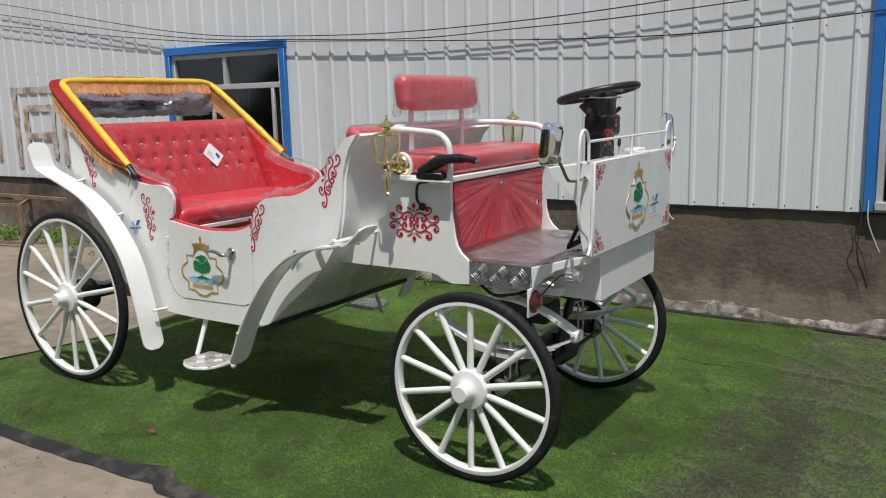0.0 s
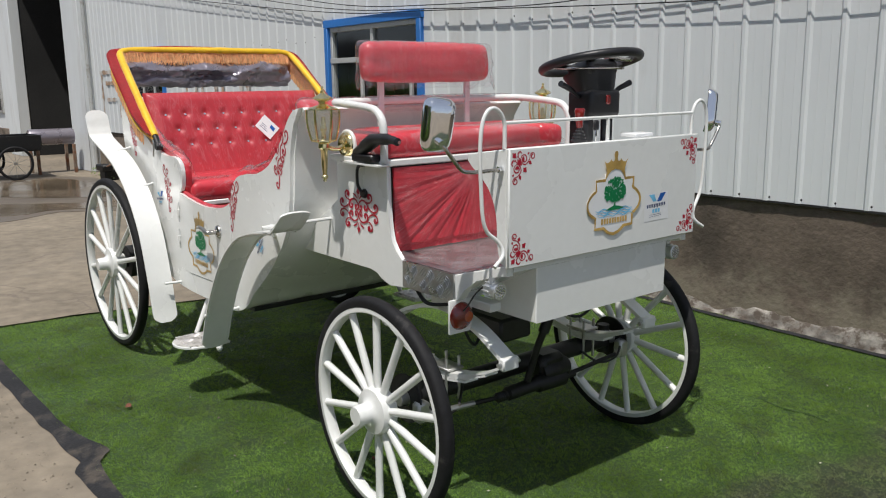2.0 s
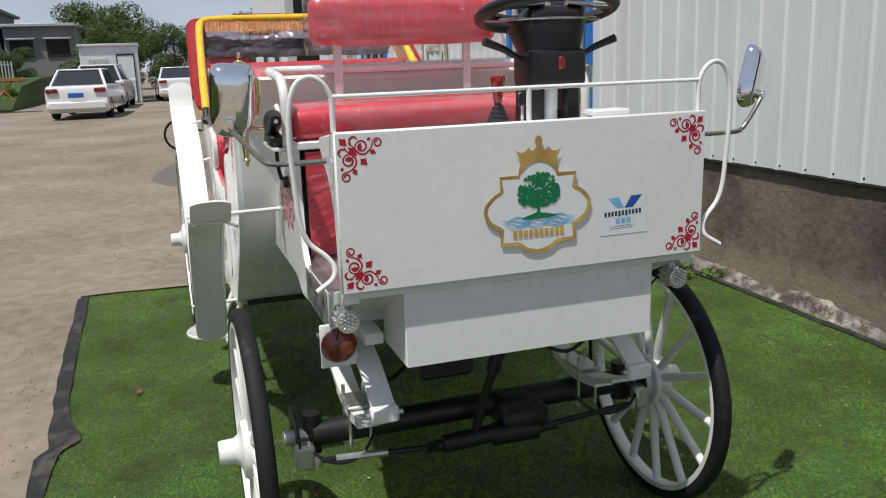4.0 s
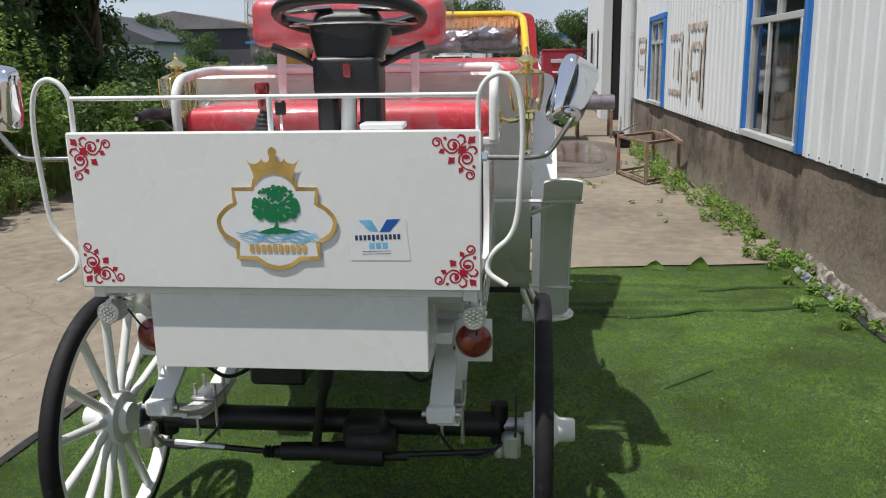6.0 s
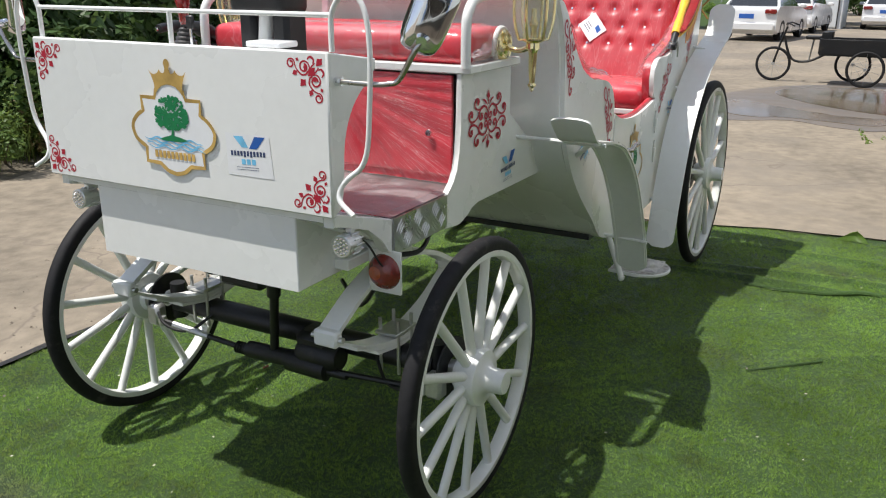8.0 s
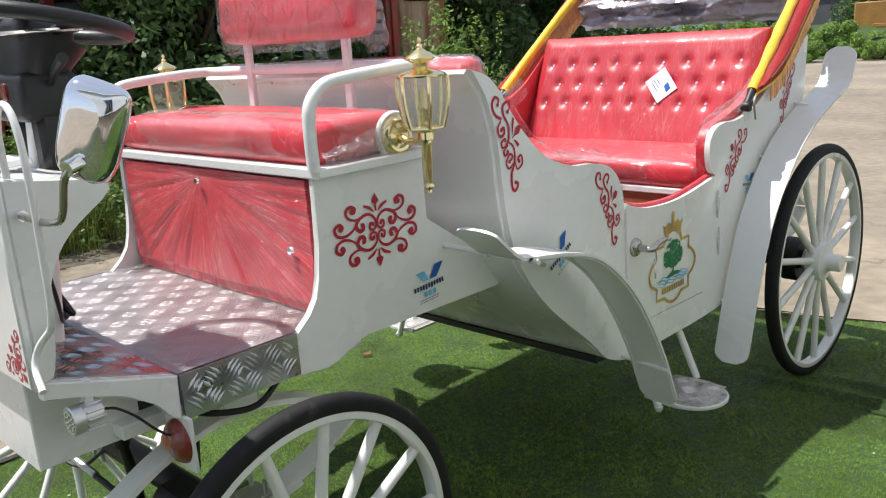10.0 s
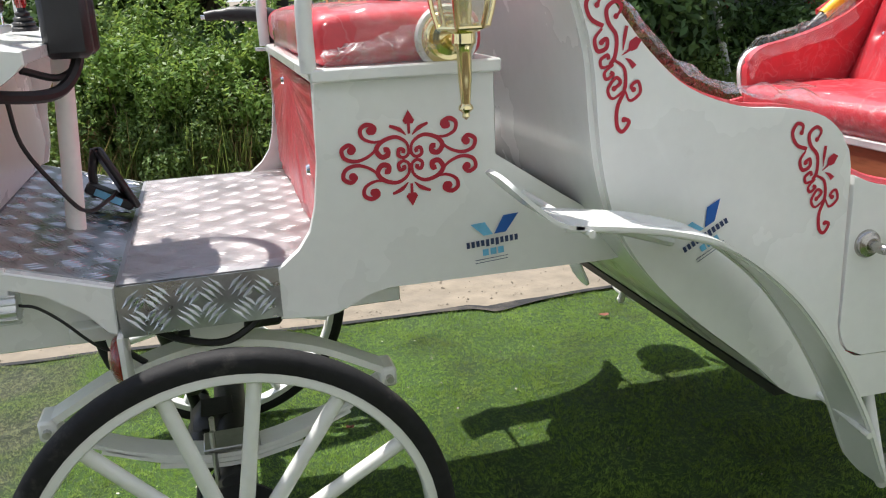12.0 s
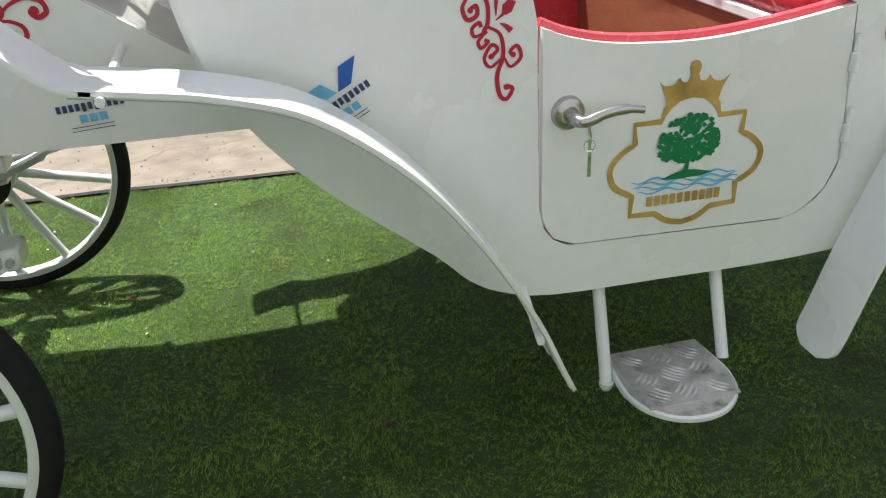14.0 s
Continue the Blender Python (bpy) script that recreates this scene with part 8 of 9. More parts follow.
rng = random.Random(21)
b_mid = place(bush("bush", 1, 1.9, 1.35, 8500, 0.036, LEAF_MID, "leafy green bush beside the concrete yard"), -8.6, -5.0)
b_dark = place(bush("bush", 2, 2.2, 1.7, 7500, 0.048, LEAF_DARK, "dense dark green bush beside the concrete yard"), -10.4, -5.5)
b_light = place(bush("bush", 3, 1.3, 1.75, 5200, 0.036, LEAF_LIGHT, "light green feathery bush in the sun", sprigs=30), -6.35, -4.95)
b_low = place(bush("bush", 4, 1.6, 0.75, 7500, 0.023, LEAF_MID, "low weedy bush at the yard's edge", sprigs=40), -1.2, -5.0)
b_dry = place(bush("bush", 5, 1.0, 0.7, 3500, 0.022, LEAF_DRY, "dry straw-coloured weed clump with seed heads", sprigs=20), -0.4, -5.3)
for x, y, t_, k in ((-12.4, -5.1, 40, 1.0), (-9.5, -4.7, 100, 0.72), (-4.0, -5.6, 200, 0.95), (0.6, -5.7, 10, 0.85), (2.6, -5.9, 70, 0.9), (1.25, -6.3, 120, 1.1), (0.8, -6.1, 250, 0.95), (-2.4, -5.9, 150, 0.9), (4.6, -6.2, 250, 1.1)):
    more(b_mid, x, y, t_, k)
for x, y, t_, k in ((-12.9, -6.4, 90, 1.2), (-7.9, -5.5, 10, 0.8), (-3.2, -5.3, 60, 0.62), (-2.85, -5.65, 100, 1.05), (-3.9, -5.8, 20, 1.25), (-5.2, -5.9, 160, 1.0), (-8.8, -6.6, 220, 1.35), (1.6, -6.8, 30, 1.2), (3.8, -7.2, 130, 1.3), (-0.4, -6.6, 300, 0.9)):
    more(b_dark, x, y, t_, k)
for x, y, t_, k in ((-13.2, -4.6, 50, 0.72), (0.2, -5.2, 20, 0.72), (-11.4, -4.5, 80, 0.75), (1.9, -5.3, 140, 0.7), (-0.80, -5.35, 80, 0.80), (-1.25, -5.15, 200, 0.58), (-0.35, -5.1, 300, 0.80), (0.55, -5.45, 30, 0.9), (-9.2, -4.3, 10, 0.5), (3.2, -5.4, 200, 0.8)):
    more(b_light, x, y, t_, k)
for x, y, t_, k in ((-2.3, -4.85, 30, 0.9), (-3.4, -4.75, 110, 0.75), (0.0, -4.95, 190, 0.9), (1.2, -5.0, 70, 1.0), (2.3, -5.05, 10, 1.0), (-4.8, -4.85, 240, 0.8), (-5.6, -4.6, 50, 0.6), (3.6, -5.2, 160, 1.0), (-10.4, -4.4, 20, 0.9), (-7.4, -4.5, 130, 0.7), (-12.3, -4.3, 260, 0.9)):
    more(b_low, x, y, t_, k)
for x, y, t_, k in ((-2.75, -4.55, 0, 0.7), (0.9, -5.5, 80, 1.0), (-1.6, -5.5, 160, 1.0), (2.9, -5.6, 40, 1.0)):
    more(b_dry, x, y, t_, k)
t_dark = place(tree("tree", 11, 5.2, 1.9, 9000, 0.085, LEAF_DARK, "tall dark green tree behind the bushes", low=0.22), -10.8, -7.6)
t_mid = place(tree("tree", 12, 4.2, 1.6, 8000, 0.075, LEAF_MID, "green broadleaf tree behind the bushes", low=0.25), -4.4, -6.9)
for x, y, t_, k in ((-13.4, -8.6, 70, 1.1), (-9.0, -8.4, 150, 0.95), (-5.6, -7.2, 210, 0.8), (-3.2, -7.4, 30, 0.85), (-8.4, -7.3, 290, 0.75), (-0.2, -9.2, 20, 1.0), (4.6, -9.4, 120, 1.1), (-11.9, -6.9, 30, 0.75), (-2.75, -5.8, 200, 0.55), (-3.7, -5.85, 80, 0.6), (-4.9, -5.95, 10, 0.55)):
    more(t_dark, x, y, t_, k)
for x, y, t_, k in ((-7.9, -8.9, 100, 1.1), (-0.1, -7.4, 200, 0.75), (0.9, -7.8, 280, 0.8), (2.2, -9.5, 60, 1.1), (-12.4, -9.8, 10, 1.2), (-5.0, -9.4, 130, 1.2), (-2.7, -9.9, 70, 1.0)):
    more(t_mid, x, y, t_, k)
t_far = place(tree("tree", 13, 6.0, 2.8, 15000, 0.10, LEAF_DARK, "full green tree at the far end of the yard", low=0.15), -46, -2.7, 0.0, 0.84)
for x, y, t_, k in ((-44, 0.5, 80, 0.62), (-46, 3.4, 150, 0.72), (-49, -13.0, 20, 1.0), (-52, -8.0, 200, 0.5), (-43, -2.6, 60, 0.6), (-56, -26, 110, 0.85), (-50, -20.0, 10, 0.6), (-70, -5.0, 20, 1.1), (-66, -2.0, 20, 0.9), (-47, 6.4, 33, 0.8)):
    more(t_far, x, y, t_, k)
b_far = place(bush("bush", 6, 3.2, 1.6, 9000, 0.065, LEAF_LIGHT, "overgrown green bank of weeds beyond the yard"), -36, -11.5)
for x, y, t_, k in ((-34.5, -9.4, 60, 0.7), (-37, -14.2, 120, 1.1), (-35, -17.2, 30, 1.1), (-39, -20.5, 200, 1.2), (-38, -8.8, 250, 0.8), (-33.5, -13, 10, 0.8), (-41, -24, 70, 1.3), (-40, -17.5, 140, 1.3), (-36.5, -6.9, 160, 0.7), (-31, -16, 30, 0.9), (-30, -19.5, 80, 1.1), (-26, -12.5, 50, 1.0), (-22, -9.5, 90, 0.9), (-18, -7.6, 190, 0.8), (-32.2, -8.3, 60, 0.5), (-31.6, -10.6, 20, 0.55), (-35.2, -7.6, 10, 0.6), (-34, -15, 100, 0.8), (-36, -18.5, 120, 1.0)):
    more(b_far, x, y, t_, k)

def fallen(q):
    """Lowers loose corners to the falling ground."""
    q = np.array(q)
    q[..., 2] += 0.018 * np.minimum(0.0, q[..., 0] + 3.4)
    return q


# weeds along the wall and on the verge
q = []
g = np.random.default_rng(8)
for _ in range(200):
    x = -2.0 - 10.5 * g.random() ** 1.1
    y = 2.41 - 0.30 * g.random() ** 1.6 - (0.10 if -8.5 < x < -6.5 else 0)
    k = (0.035 + 0.075 * g.random() * (1.5 if -9 < x < -6 else 0.9)) * (1.0 if x < -4.5 else 0.6)
    q.append(leaves(int(g.integers(99999)), 46, [(x, y, k * 0.8, k)], 0.019, 0.7))
for _ in range(16):
    x, y = -5.0 - 4.5 * g.random(), 1.2 + 1.0 * g.random()
    q.append(leaves(int(g.integers(99999)), 9, [(x, y, 0.01, 0.03)], 0.022, 0.8))
tagged(new("wall_weeds", soup("wall_weeds", fallen(np.concatenate(q)), LEAF_LIGHT, 4)), "green weeds growing along the wall's foot", "weeds", kind="stuff")
q = []
for _ in range(620):
    x, y = g.uniform(-14, 5.5), -4.45 - 1.6 * g.random() ** 1.4 - (0.25 if g.random() < 0.5 else 0)
    k = 0.05 + 0.16 * g.random()
    q.append(leaves(int(g.integers(99999)), 22, [(x, y, k * 0.8, k * 0.8)], 0.028, 0.6))
tagged(new("verge_weeds", soup("verge_weeds", fallen(np.concatenate(q)), LEAF_MID, 4)), "low weeds and grass along the verge", "weeds", kind="stuff")
def blades(seed, n, x0, x1, y0, y1, h0, h1, wide):
    """Corners of long thin grass blades that bend over."""
    r = np.random.default_rng(seed)
    clump = np.stack([r.uniform(x0, x1, n // 40), y0 + (y1 - y0) * r.random(n // 40)], 1)
    c = clump[r.integers(len(clump), size=n)] + r.normal(0, 0.07, (n, 2))
    h = r.uniform(h0, h1, n) * (0.5 + 0.5 * r.random(n))
    a = r.uniform(0, 2 * math.pi, n)
    d = np.stack([np.cos(a), np.sin(a)], 1)
    bend = h[:, None] * r.uniform(0.1, 0.6, n)[:, None] * np.stack([np.cos(a + 1.3), np.sin(a + 1.3)], 1)
    w = wide * r.uniform(0.6, 1.3, n)[:, None]
    q = np.zeros((n, 4, 3))
    q[:, 0, :2], q[:, 1, :2] = c - d * w, c + d * w
    q[:, 2, :2], q[:, 3, :2] = c + bend * 0.63 + d * w * 0.9, c + bend
    q[:, 2, 2], q[:, 3, 2] = h * 0.65, h
    return q


LEAF_GRASS = leaf_material("verge_grass_blades", (0.12, 0.18, 0.04))
tagged(new("verge_grass", soup("verge_grass", fallen(blades(17, 40000, -13, 5.5, -4.55, -6.6, 0.15, 0.7, 0.0028)), LEAF_GRASS, 4)), "tall yellow-green grass along the verge", "grass", kind="stuff")
tagged(new("dry_grass", soup("dry_grass", fallen(blades(18, 9000, -12, 5.5, -4.5, -6.2, 0.12, 0.65, 0.002)), LEAF_DRY, 4)), "dry straw-coloured grass along the verge", "grass", kind="stuff")
verts, faces = [], []
for i in range(80):
    x = -15 + 22 * i / 79
    for j in range(12):
        y = -4.35 - 7.0 * (j / 11) ** 1.3 + 0.25 * noise.noise(Vector((x * 0.9, 3, 0)))
        verts.append((x, y, -0.010 + 0.05 * min(1, j / 3) * (1 + noise.noise(Vector((x, y, 0))))))
for i in range(79):
    for j in range(11):
        a = i * 12 + j
        faces.append((a, a + 12, a + 13, a + 1))
me = bpy.data.meshes.new("verge")
me.from_pydata(fallen(verts).tolist(), [], faces)
me.materials.append(EARTH)
tagged(new("verge", me), "bare shaded earth of the verge under the bushes", "earth", kind="structure")

# ---- the derelict machine in the bushes ----
lie = FALL
RED_PAINT = material("faded_red_paint", (0.34, 0.045, 0.030), rough=0.6, var=0.2, stain=(0.20, 0.08, 0.05), stain_scale=4, stain_at=0.58)
CREAM = material("rust_streaked_cream_paint", (0.36, 0.26, 0.16), rough=0.7, var=0.2, scale=3, stain=(0.20, 0.085, 0.035), stain_scale=5, stain_at=0.50, stretch=(1, 1, 0.15))
PALE_GREEN = material("pale_green_sheet", (0.34, 0.38, 0.35), rough=0.5, var=0.12, stain=(0.22, 0.25, 0.22), stain_scale=3, stain_at=0.6)
LOUVRE = material("grey_louvre", (0.16, 0.175, 0.17), rough=0.55, var=0.15)
MY = -6.25
machine = thing("derelict_machine", "derelict red-framed machine with rusty cream cab, overgrown by bushes", "machine")
# near-black block, its colour standing in for shade inside the frame
part("body", box(B(), (-4.1, MY - 1.0, 1.75), (6.4, 1.9, 2.7), 0.02), SHADE_AND_DARK, machine)
part("roof", box(B(), (-4.0, MY - 1.0, 3.15), (6.9, 2.1, 0.10), 0.02), RED_PAINT, machine)
part("chassis", box(B(), (-4.0, MY - 0.2, 0.62), (6.9, 0.5, 0.24), 0.02), RED_PAINT, machine)
for x in (-1.75, -2.36, -3.3, -4.4, -5.5, -6.6):
    part("post", box(B(), (x, MY, 1.9), (0.11, 0.10, 2.4), 0.008), RED_PAINT, machine)
for z, x0, x1 in ((2.052, -2.36, -1.75), (0.935, -2.36, -1.75), (1.765, -2.36, -1.75), (2.62, -6.6, -1.75)):
    part("cross_bar", box(B(), ((x0 + x1) / 2, MY + 0.002, z), (x1 - x0, 0.09, 0.07), 0.008), RED_PAINT, machine)
part("white_plate", box(B(), (-2.055, MY - 0.01, 1.35), (0.52, 0.03, 0.78), 0.004), PALE_GREEN, machine)
for z0, z1 in ((1.80, 2.02), (2.09, 2.58), (2.67, 3.05)):
    bm = B()
    for k in range(18):
        box(bm, (-2.31 + 0.51 * (k + 0.5) / 18, MY - 0.01, (z0 + z1) / 2), (0.014, 0.012, z1 - z0))
    for k in range(7):
        box(bm, (-2.055, MY - 0.004, z0 + (z1 - z0) * (k + 0.5) / 7), (0.51, 0.012, 0.022))
    part("mesh_panel", bm, PALE_GREEN, machine, "perforated metal panel")
SLATS = material("pale_grey_slats", (0.30, 0.33, 0.33), rough=0.5, var=0.15, stain=(0.16, 0.17, 0.165), stain_scale=4, stain_at=0.55)
for z in (1.10, 2.02, 2.95):
    part("slat_frame", box(B(), (-1.36, MY - 0.005, z), (0.64, 0.05, 0.07), 0.006), SLATS, machine)
for x in (-1.65, -1.07):
    part("slat_frame", box(B(), (x, MY - 0.003, 2.02), (0.06, 0.052, 1.92), 0.006), SLATS, machine)
for k in range(24):
    part("slat", box(B(), (-1.36, MY - 0.02, 1.17 + 0.075 * k), (0.54, 0.012, 0.066), 0.002, Matrix.Rotation(radians(28), 4, "X")), SLATS, machine)
for x0, x1 in ((-3.25, -2.34), (-4.35, -3.36), (-5.45, -4.46), (-6.55, -5.56)):
    for k in range(11):
        part("louvre", box(B(), ((x0 + x1) / 2, MY - 0.015, 1.12 + 0.135 * k), (x1 - x0, 0.02, 0.10), 0.003, Matrix.Rotation(radians(24), 4, "X")), LOUVRE, machine)
cab = part("cab", slab(B(), [(-7.65, 0.5), (-6.73, 0.5), (-6.73, 3.3), (-7.65, 3.3)], MY - 1.6, MY + 0.06, "y", 0.05), CREAM, machine, "cream cab streaked with rust")
win = curve_through([(-7.46, 2.07), (-7.41, 2.0), (-6.91, 2.0), (-6.86, 2.07), (-6.86, 2.77), (-6.91, 2.84), (-7.41, 2.84), (-7.46, 2.77)], 4, True)
part("cab_window", slab(B(), [tuple(p) for p in win], MY + 0.062, MY + 0.068, "y"), SHADE_AND_DARK, cab, "dark rounded cab window")
part("window_seal", sweep(B(), [(p[0], MY + 0.07, p[1]) for p in win], 0.022, 6, True), BLACK, cab)
part("cab_edge", box(B(), (-6.66, MY + 0.03, 1.9), (0.10, 0.12, 2.7), 0.01), RED_PAINT, machine)
for x in (-1.2, -3.4, -5.8, -7.2):
    part("tyre", lathe(B(), [(0.18, -0.12), (0.36, -0.13), (0.42, -0.08), (0.42, 0.08), (0.36, 0.13), (0.18, 0.12)], 24, Matrix.Translation((x, MY - 0.25, 0.41)) @ Matrix.Rotation(radians(90), 4, "X"), True), RUBBER, machine)
post_ = thing("meter_post", "grey meter box on a leaning pale post among bushes", "meter box")
part("post", sweep(B(), [(-5.10, -5.30, -0.03), (-4.70, -5.30, 1.35), (-4.30, -5.30, 2.7)], 0.035, 8), ALU_FRAME, post_)
part("meter_box", box(B(), (-4.40, -5.20, 1.79), (0.35, 0.16, 0.47), 0.012, Matrix.Rotation(radians(8), 4, "Y")), ALU_FRAME, post_)
part("lower_box", box(B(), (-4.56, -5.21, 1.36), (0.30, 0.14, 0.36), 0.012, Matrix.Rotation(radians(14), 4, "Y")), LOUVRE, post_)
part("box_door", box(B(), (-4.396, -5.114, 1.79), (0.30, 0.012, 0.42), 0.004, Matrix.Rotation(radians(8), 4, "Y")), SLATS, post_)

# ---- yard: puddle, trestle, tricycle, table, vehicles ----
WATER = material("puddle_water", (0.12, 0.092, 0.062), rough=0.14, var=0.3, scale=1.2, rough_var=0.14, spec=0.22)
WET = material("wet_concrete", (0.14, 0.115, 0.09), rough=0.4, var=0.2, scale=1.0, rough_var=0.2)
bm = B()
c_ = [(-12.6, 0.2), (-12.9, 1.2), (-12.4, 1.95), (-10.9, 1.95), (-9.4, 1.85), (-8.3, 1.65), (-7.9, 1.2), (-8.3, 0.5), (-8.0, -0.3), (-8.9, -0.9), (-10.2, -0.8), (-11.6, -0.4)]
ring = curve_through(c_, 5, True)
slab(bm, [(p[0] + 0.10 * noise.noise(Vector((p[0] * 3, p[1] * 3, 0))), p[1] + 0.08 * noise.noise(Vector((p[0] * 3, p[1] * 3, 7)))) for p in ring], -0.012, -0.007, "z")
tagged(part("wet_patch", bm, WET), "damp dark concrete round the puddle", "wet concrete", kind="structure")
for pts in ([(-12.3, 0.4), (-12.4, 1.5), (-11.0, 1.75), (-9.4, 1.6), (-9.7, 0.9), (-10.5, 0.2), (-11.4, -0.1)], [(-9.0, 0.9), (-8.9, 1.5), (-8.3, 1.3), (-8.5, 0.5), (-8.4, -0.1), (-9.2, -0.6), (-10.0, -0.4), (-9.5, 0.2)]):
    ring = curve_through(pts, 5, True)
    bm = B()
    slab(bm, [(p[0] + 0.06 * noise.noise(Vector((p[0] * 4, p[1] * 4, 0))), p[1]) for p in ring], -0.007, -0.003, "z")
    tagged(part("puddle", bm, WATER), "still brown puddle on the concrete", "puddle", "puddles", "structure")

RUSTY = material("rusty_steel_tube", (0.26, 0.20, 0.155), rough=0.7, metal=0.3, var=0.25, stain=(0.26, 0.10, 0.045), stain_scale=8, stain_at=0.52)
trestle = thing("trestle", "rusty steel tube trestle frame beside the wall", "trestle")
foot = [(-8.24, 1.70), (-7.30, 1.91), (-7.85, 2.36), (-8.80, 2.20)]
for x, y in foot:
    part("leg", box(B(), (x, y, 0.235), (0.04, 0.04, 0.49), 0.004), RUSTY, trestle)
for (a, b) in ((0, 1), (1, 2), (2, 3), (3, 0)):
    for z in (0.46, 0.03) if (a, b) != (2, 3) else (0.46,):
        part("rail", sweep(B(), [(foot[a][0], foot[a][1], z), (foot[b][0], foot[b][1], z)], 0.022, 4), RUSTY, trestle)
part("loose_bar", sweep(B(), [(-8.5, 2.28, 0.505), (-6.9, 2.22, 0.505)], 0.024, 4), RUSTY, trestle)

trike = thing("cargo_tricycle", "black cargo tricycle with a dark steel box, parked on the yard", "tricycle")
part("box_floor", box(B(), (-13.1, 0.85, 0.46), (0.80, 1.12, 0.03), 0.004), STEEL_BLACK, trike)
for x in (-12.7, -13.5):
    part("box_side", box(B(), (x, 0.85, 0.585), (0.025, 1.12, 0.23), 0.004), STEEL_BLACK, trike)
for y in (0.29, 1.41):
    part("box_end", box(B(), (-13.1, y, 0.585), (0.80, 0.025, 0.23), 0.004), STEEL_BLACK, trike)
for c in ((-12.62, 0.98), (-13.58, 0.75), (-13.1, -0.42)):
    mw = Matrix.Translation((c[0], c[1], 0.265)) @ Matrix.Rotation(radians(90), 4, "Y")
    w = part("wheel", lathe(B(), [(0.235, -0.018), (0.262, -0.02), (0.277, 0), (0.262, 0.02), (0.235, 0.018)], 32, mw, True), RUBBER, trike)
    part("hub", lathe(B(), [(0, -0.05), (0.022, -0.05), (0.022, 0.05), (0, 0.05)], 10, mw), ZINC, w)
    for k in range(10):
        a = 2 * math.pi * k / 10
        part("spoke", sweep(B(), [mw @ Vector((0.02 * math.cos(a), 0.02 * math.sin(a), 0)), mw @ Vector((0.238 * math.cos(a), 0.238 * math.sin(a), 0))], 0.003, 4), ZINC, w)
part("frame_tube", sweep(B(), curve_through([(-13.1, 0.35, 0.44), (-13.1, 0.10, 0.32), (-13.1, -0.15, 0.36), (-13.1, -0.30, 0.72)], 4), 0.019, 8), STEEL_BLACK, trike)
part("fork", sweep(B(), [(-13.1, -0.42, 0.265), (-13.1, -0.34, 0.60), (-13.1, -0.26, 0.86)], 0.017, 8), STEEL_BLACK, trike)
part("handlebar", sweep(B(), curve_through([(-12.8, -0.12, 0.88), (-12.9, -0.24, 0.92), (-13.1, -0.27, 0.88), (-13.3, -0.24, 0.92), (-13.4, -0.12, 0.88)], 4), 0.012, 8), STEEL_BLACK, trike)
part("saddle", cushion(B(), (-13.1, 0.16, 0.70), (0.17, 0.24, 0.06), 0.02, div=3), BLACK, trike)
part("saddle_post", sweep(B(), [(-13.1, 0.16, 0.68), (-13.1, 0.12, 0.33)], 0.014, 8), ZINC, trike)
part("basket", box(B(), (-13.1, 0.36, 0.74), (0.30, 0.16, 0.12), 0.01), STEEL_BLACK, trike)
bench = thing("work_bench", "grey steel work bench with splayed legs on the yard", "bench")
part("bench_top", lathe(B(), [(0, -0.37), (0.13, -0.37), (0.14, -0.34), (0.14, 0.34), (0.13, 0.37), (0, 0.37)], 20, Matrix.Translation((-13.6, 1.80, 0.62)) @ Matrix.Rotation(radians(90), 4, "X")), GREY_SHEET, bench)
for y in (1.50, 2.10):
    for x in (-13.85, -13.35):
        part("leg", box(B(), (x, y, 0.24), (0.05, 0.05, 0.50), 0.004), RUSTY, bench)
vice = thing("bench_vice", "black bench vice and metal scraps on the ground", "vice")
part("vice_body", box(B(), (-11.6, 2.12, 0.07), (0.28, 0.22, 0.16), 0.02), STEEL_BLACK, vice)
part("vice_jaw", box(B(), (-11.6, 2.05, 0.19), (0.36, 0.16, 0.10), 0.015), STEEL_BLACK, vice)
part("vice_bar", sweep(B(), [(-11.3, 2.0, 0.23), (-10.9, 2.25, 0.42)], 0.012, 6), RUSTY, vice)

CAR_WHITE = material("white_car_paint", (0.78, 0.78, 0.78), rough=0.2, coat=0.8, var=0.02)
CAR_GLASS = material("dark_car_glass", (0.02, 0.022, 0.025), rough=0.05, var=0.05, coat=1.0)
TRUCK_RED = material("dull_red_sheet", (0.30, 0.020, 0.035), rough=0.42, var=0.12, stain=(0.20, 0.03, 0.03), stain_scale=3, stain_at=0.6)
PLATE_BLUE = material("blue_plate", (0.03, 0.12, 0.45), rough=0.4, var=0.05)


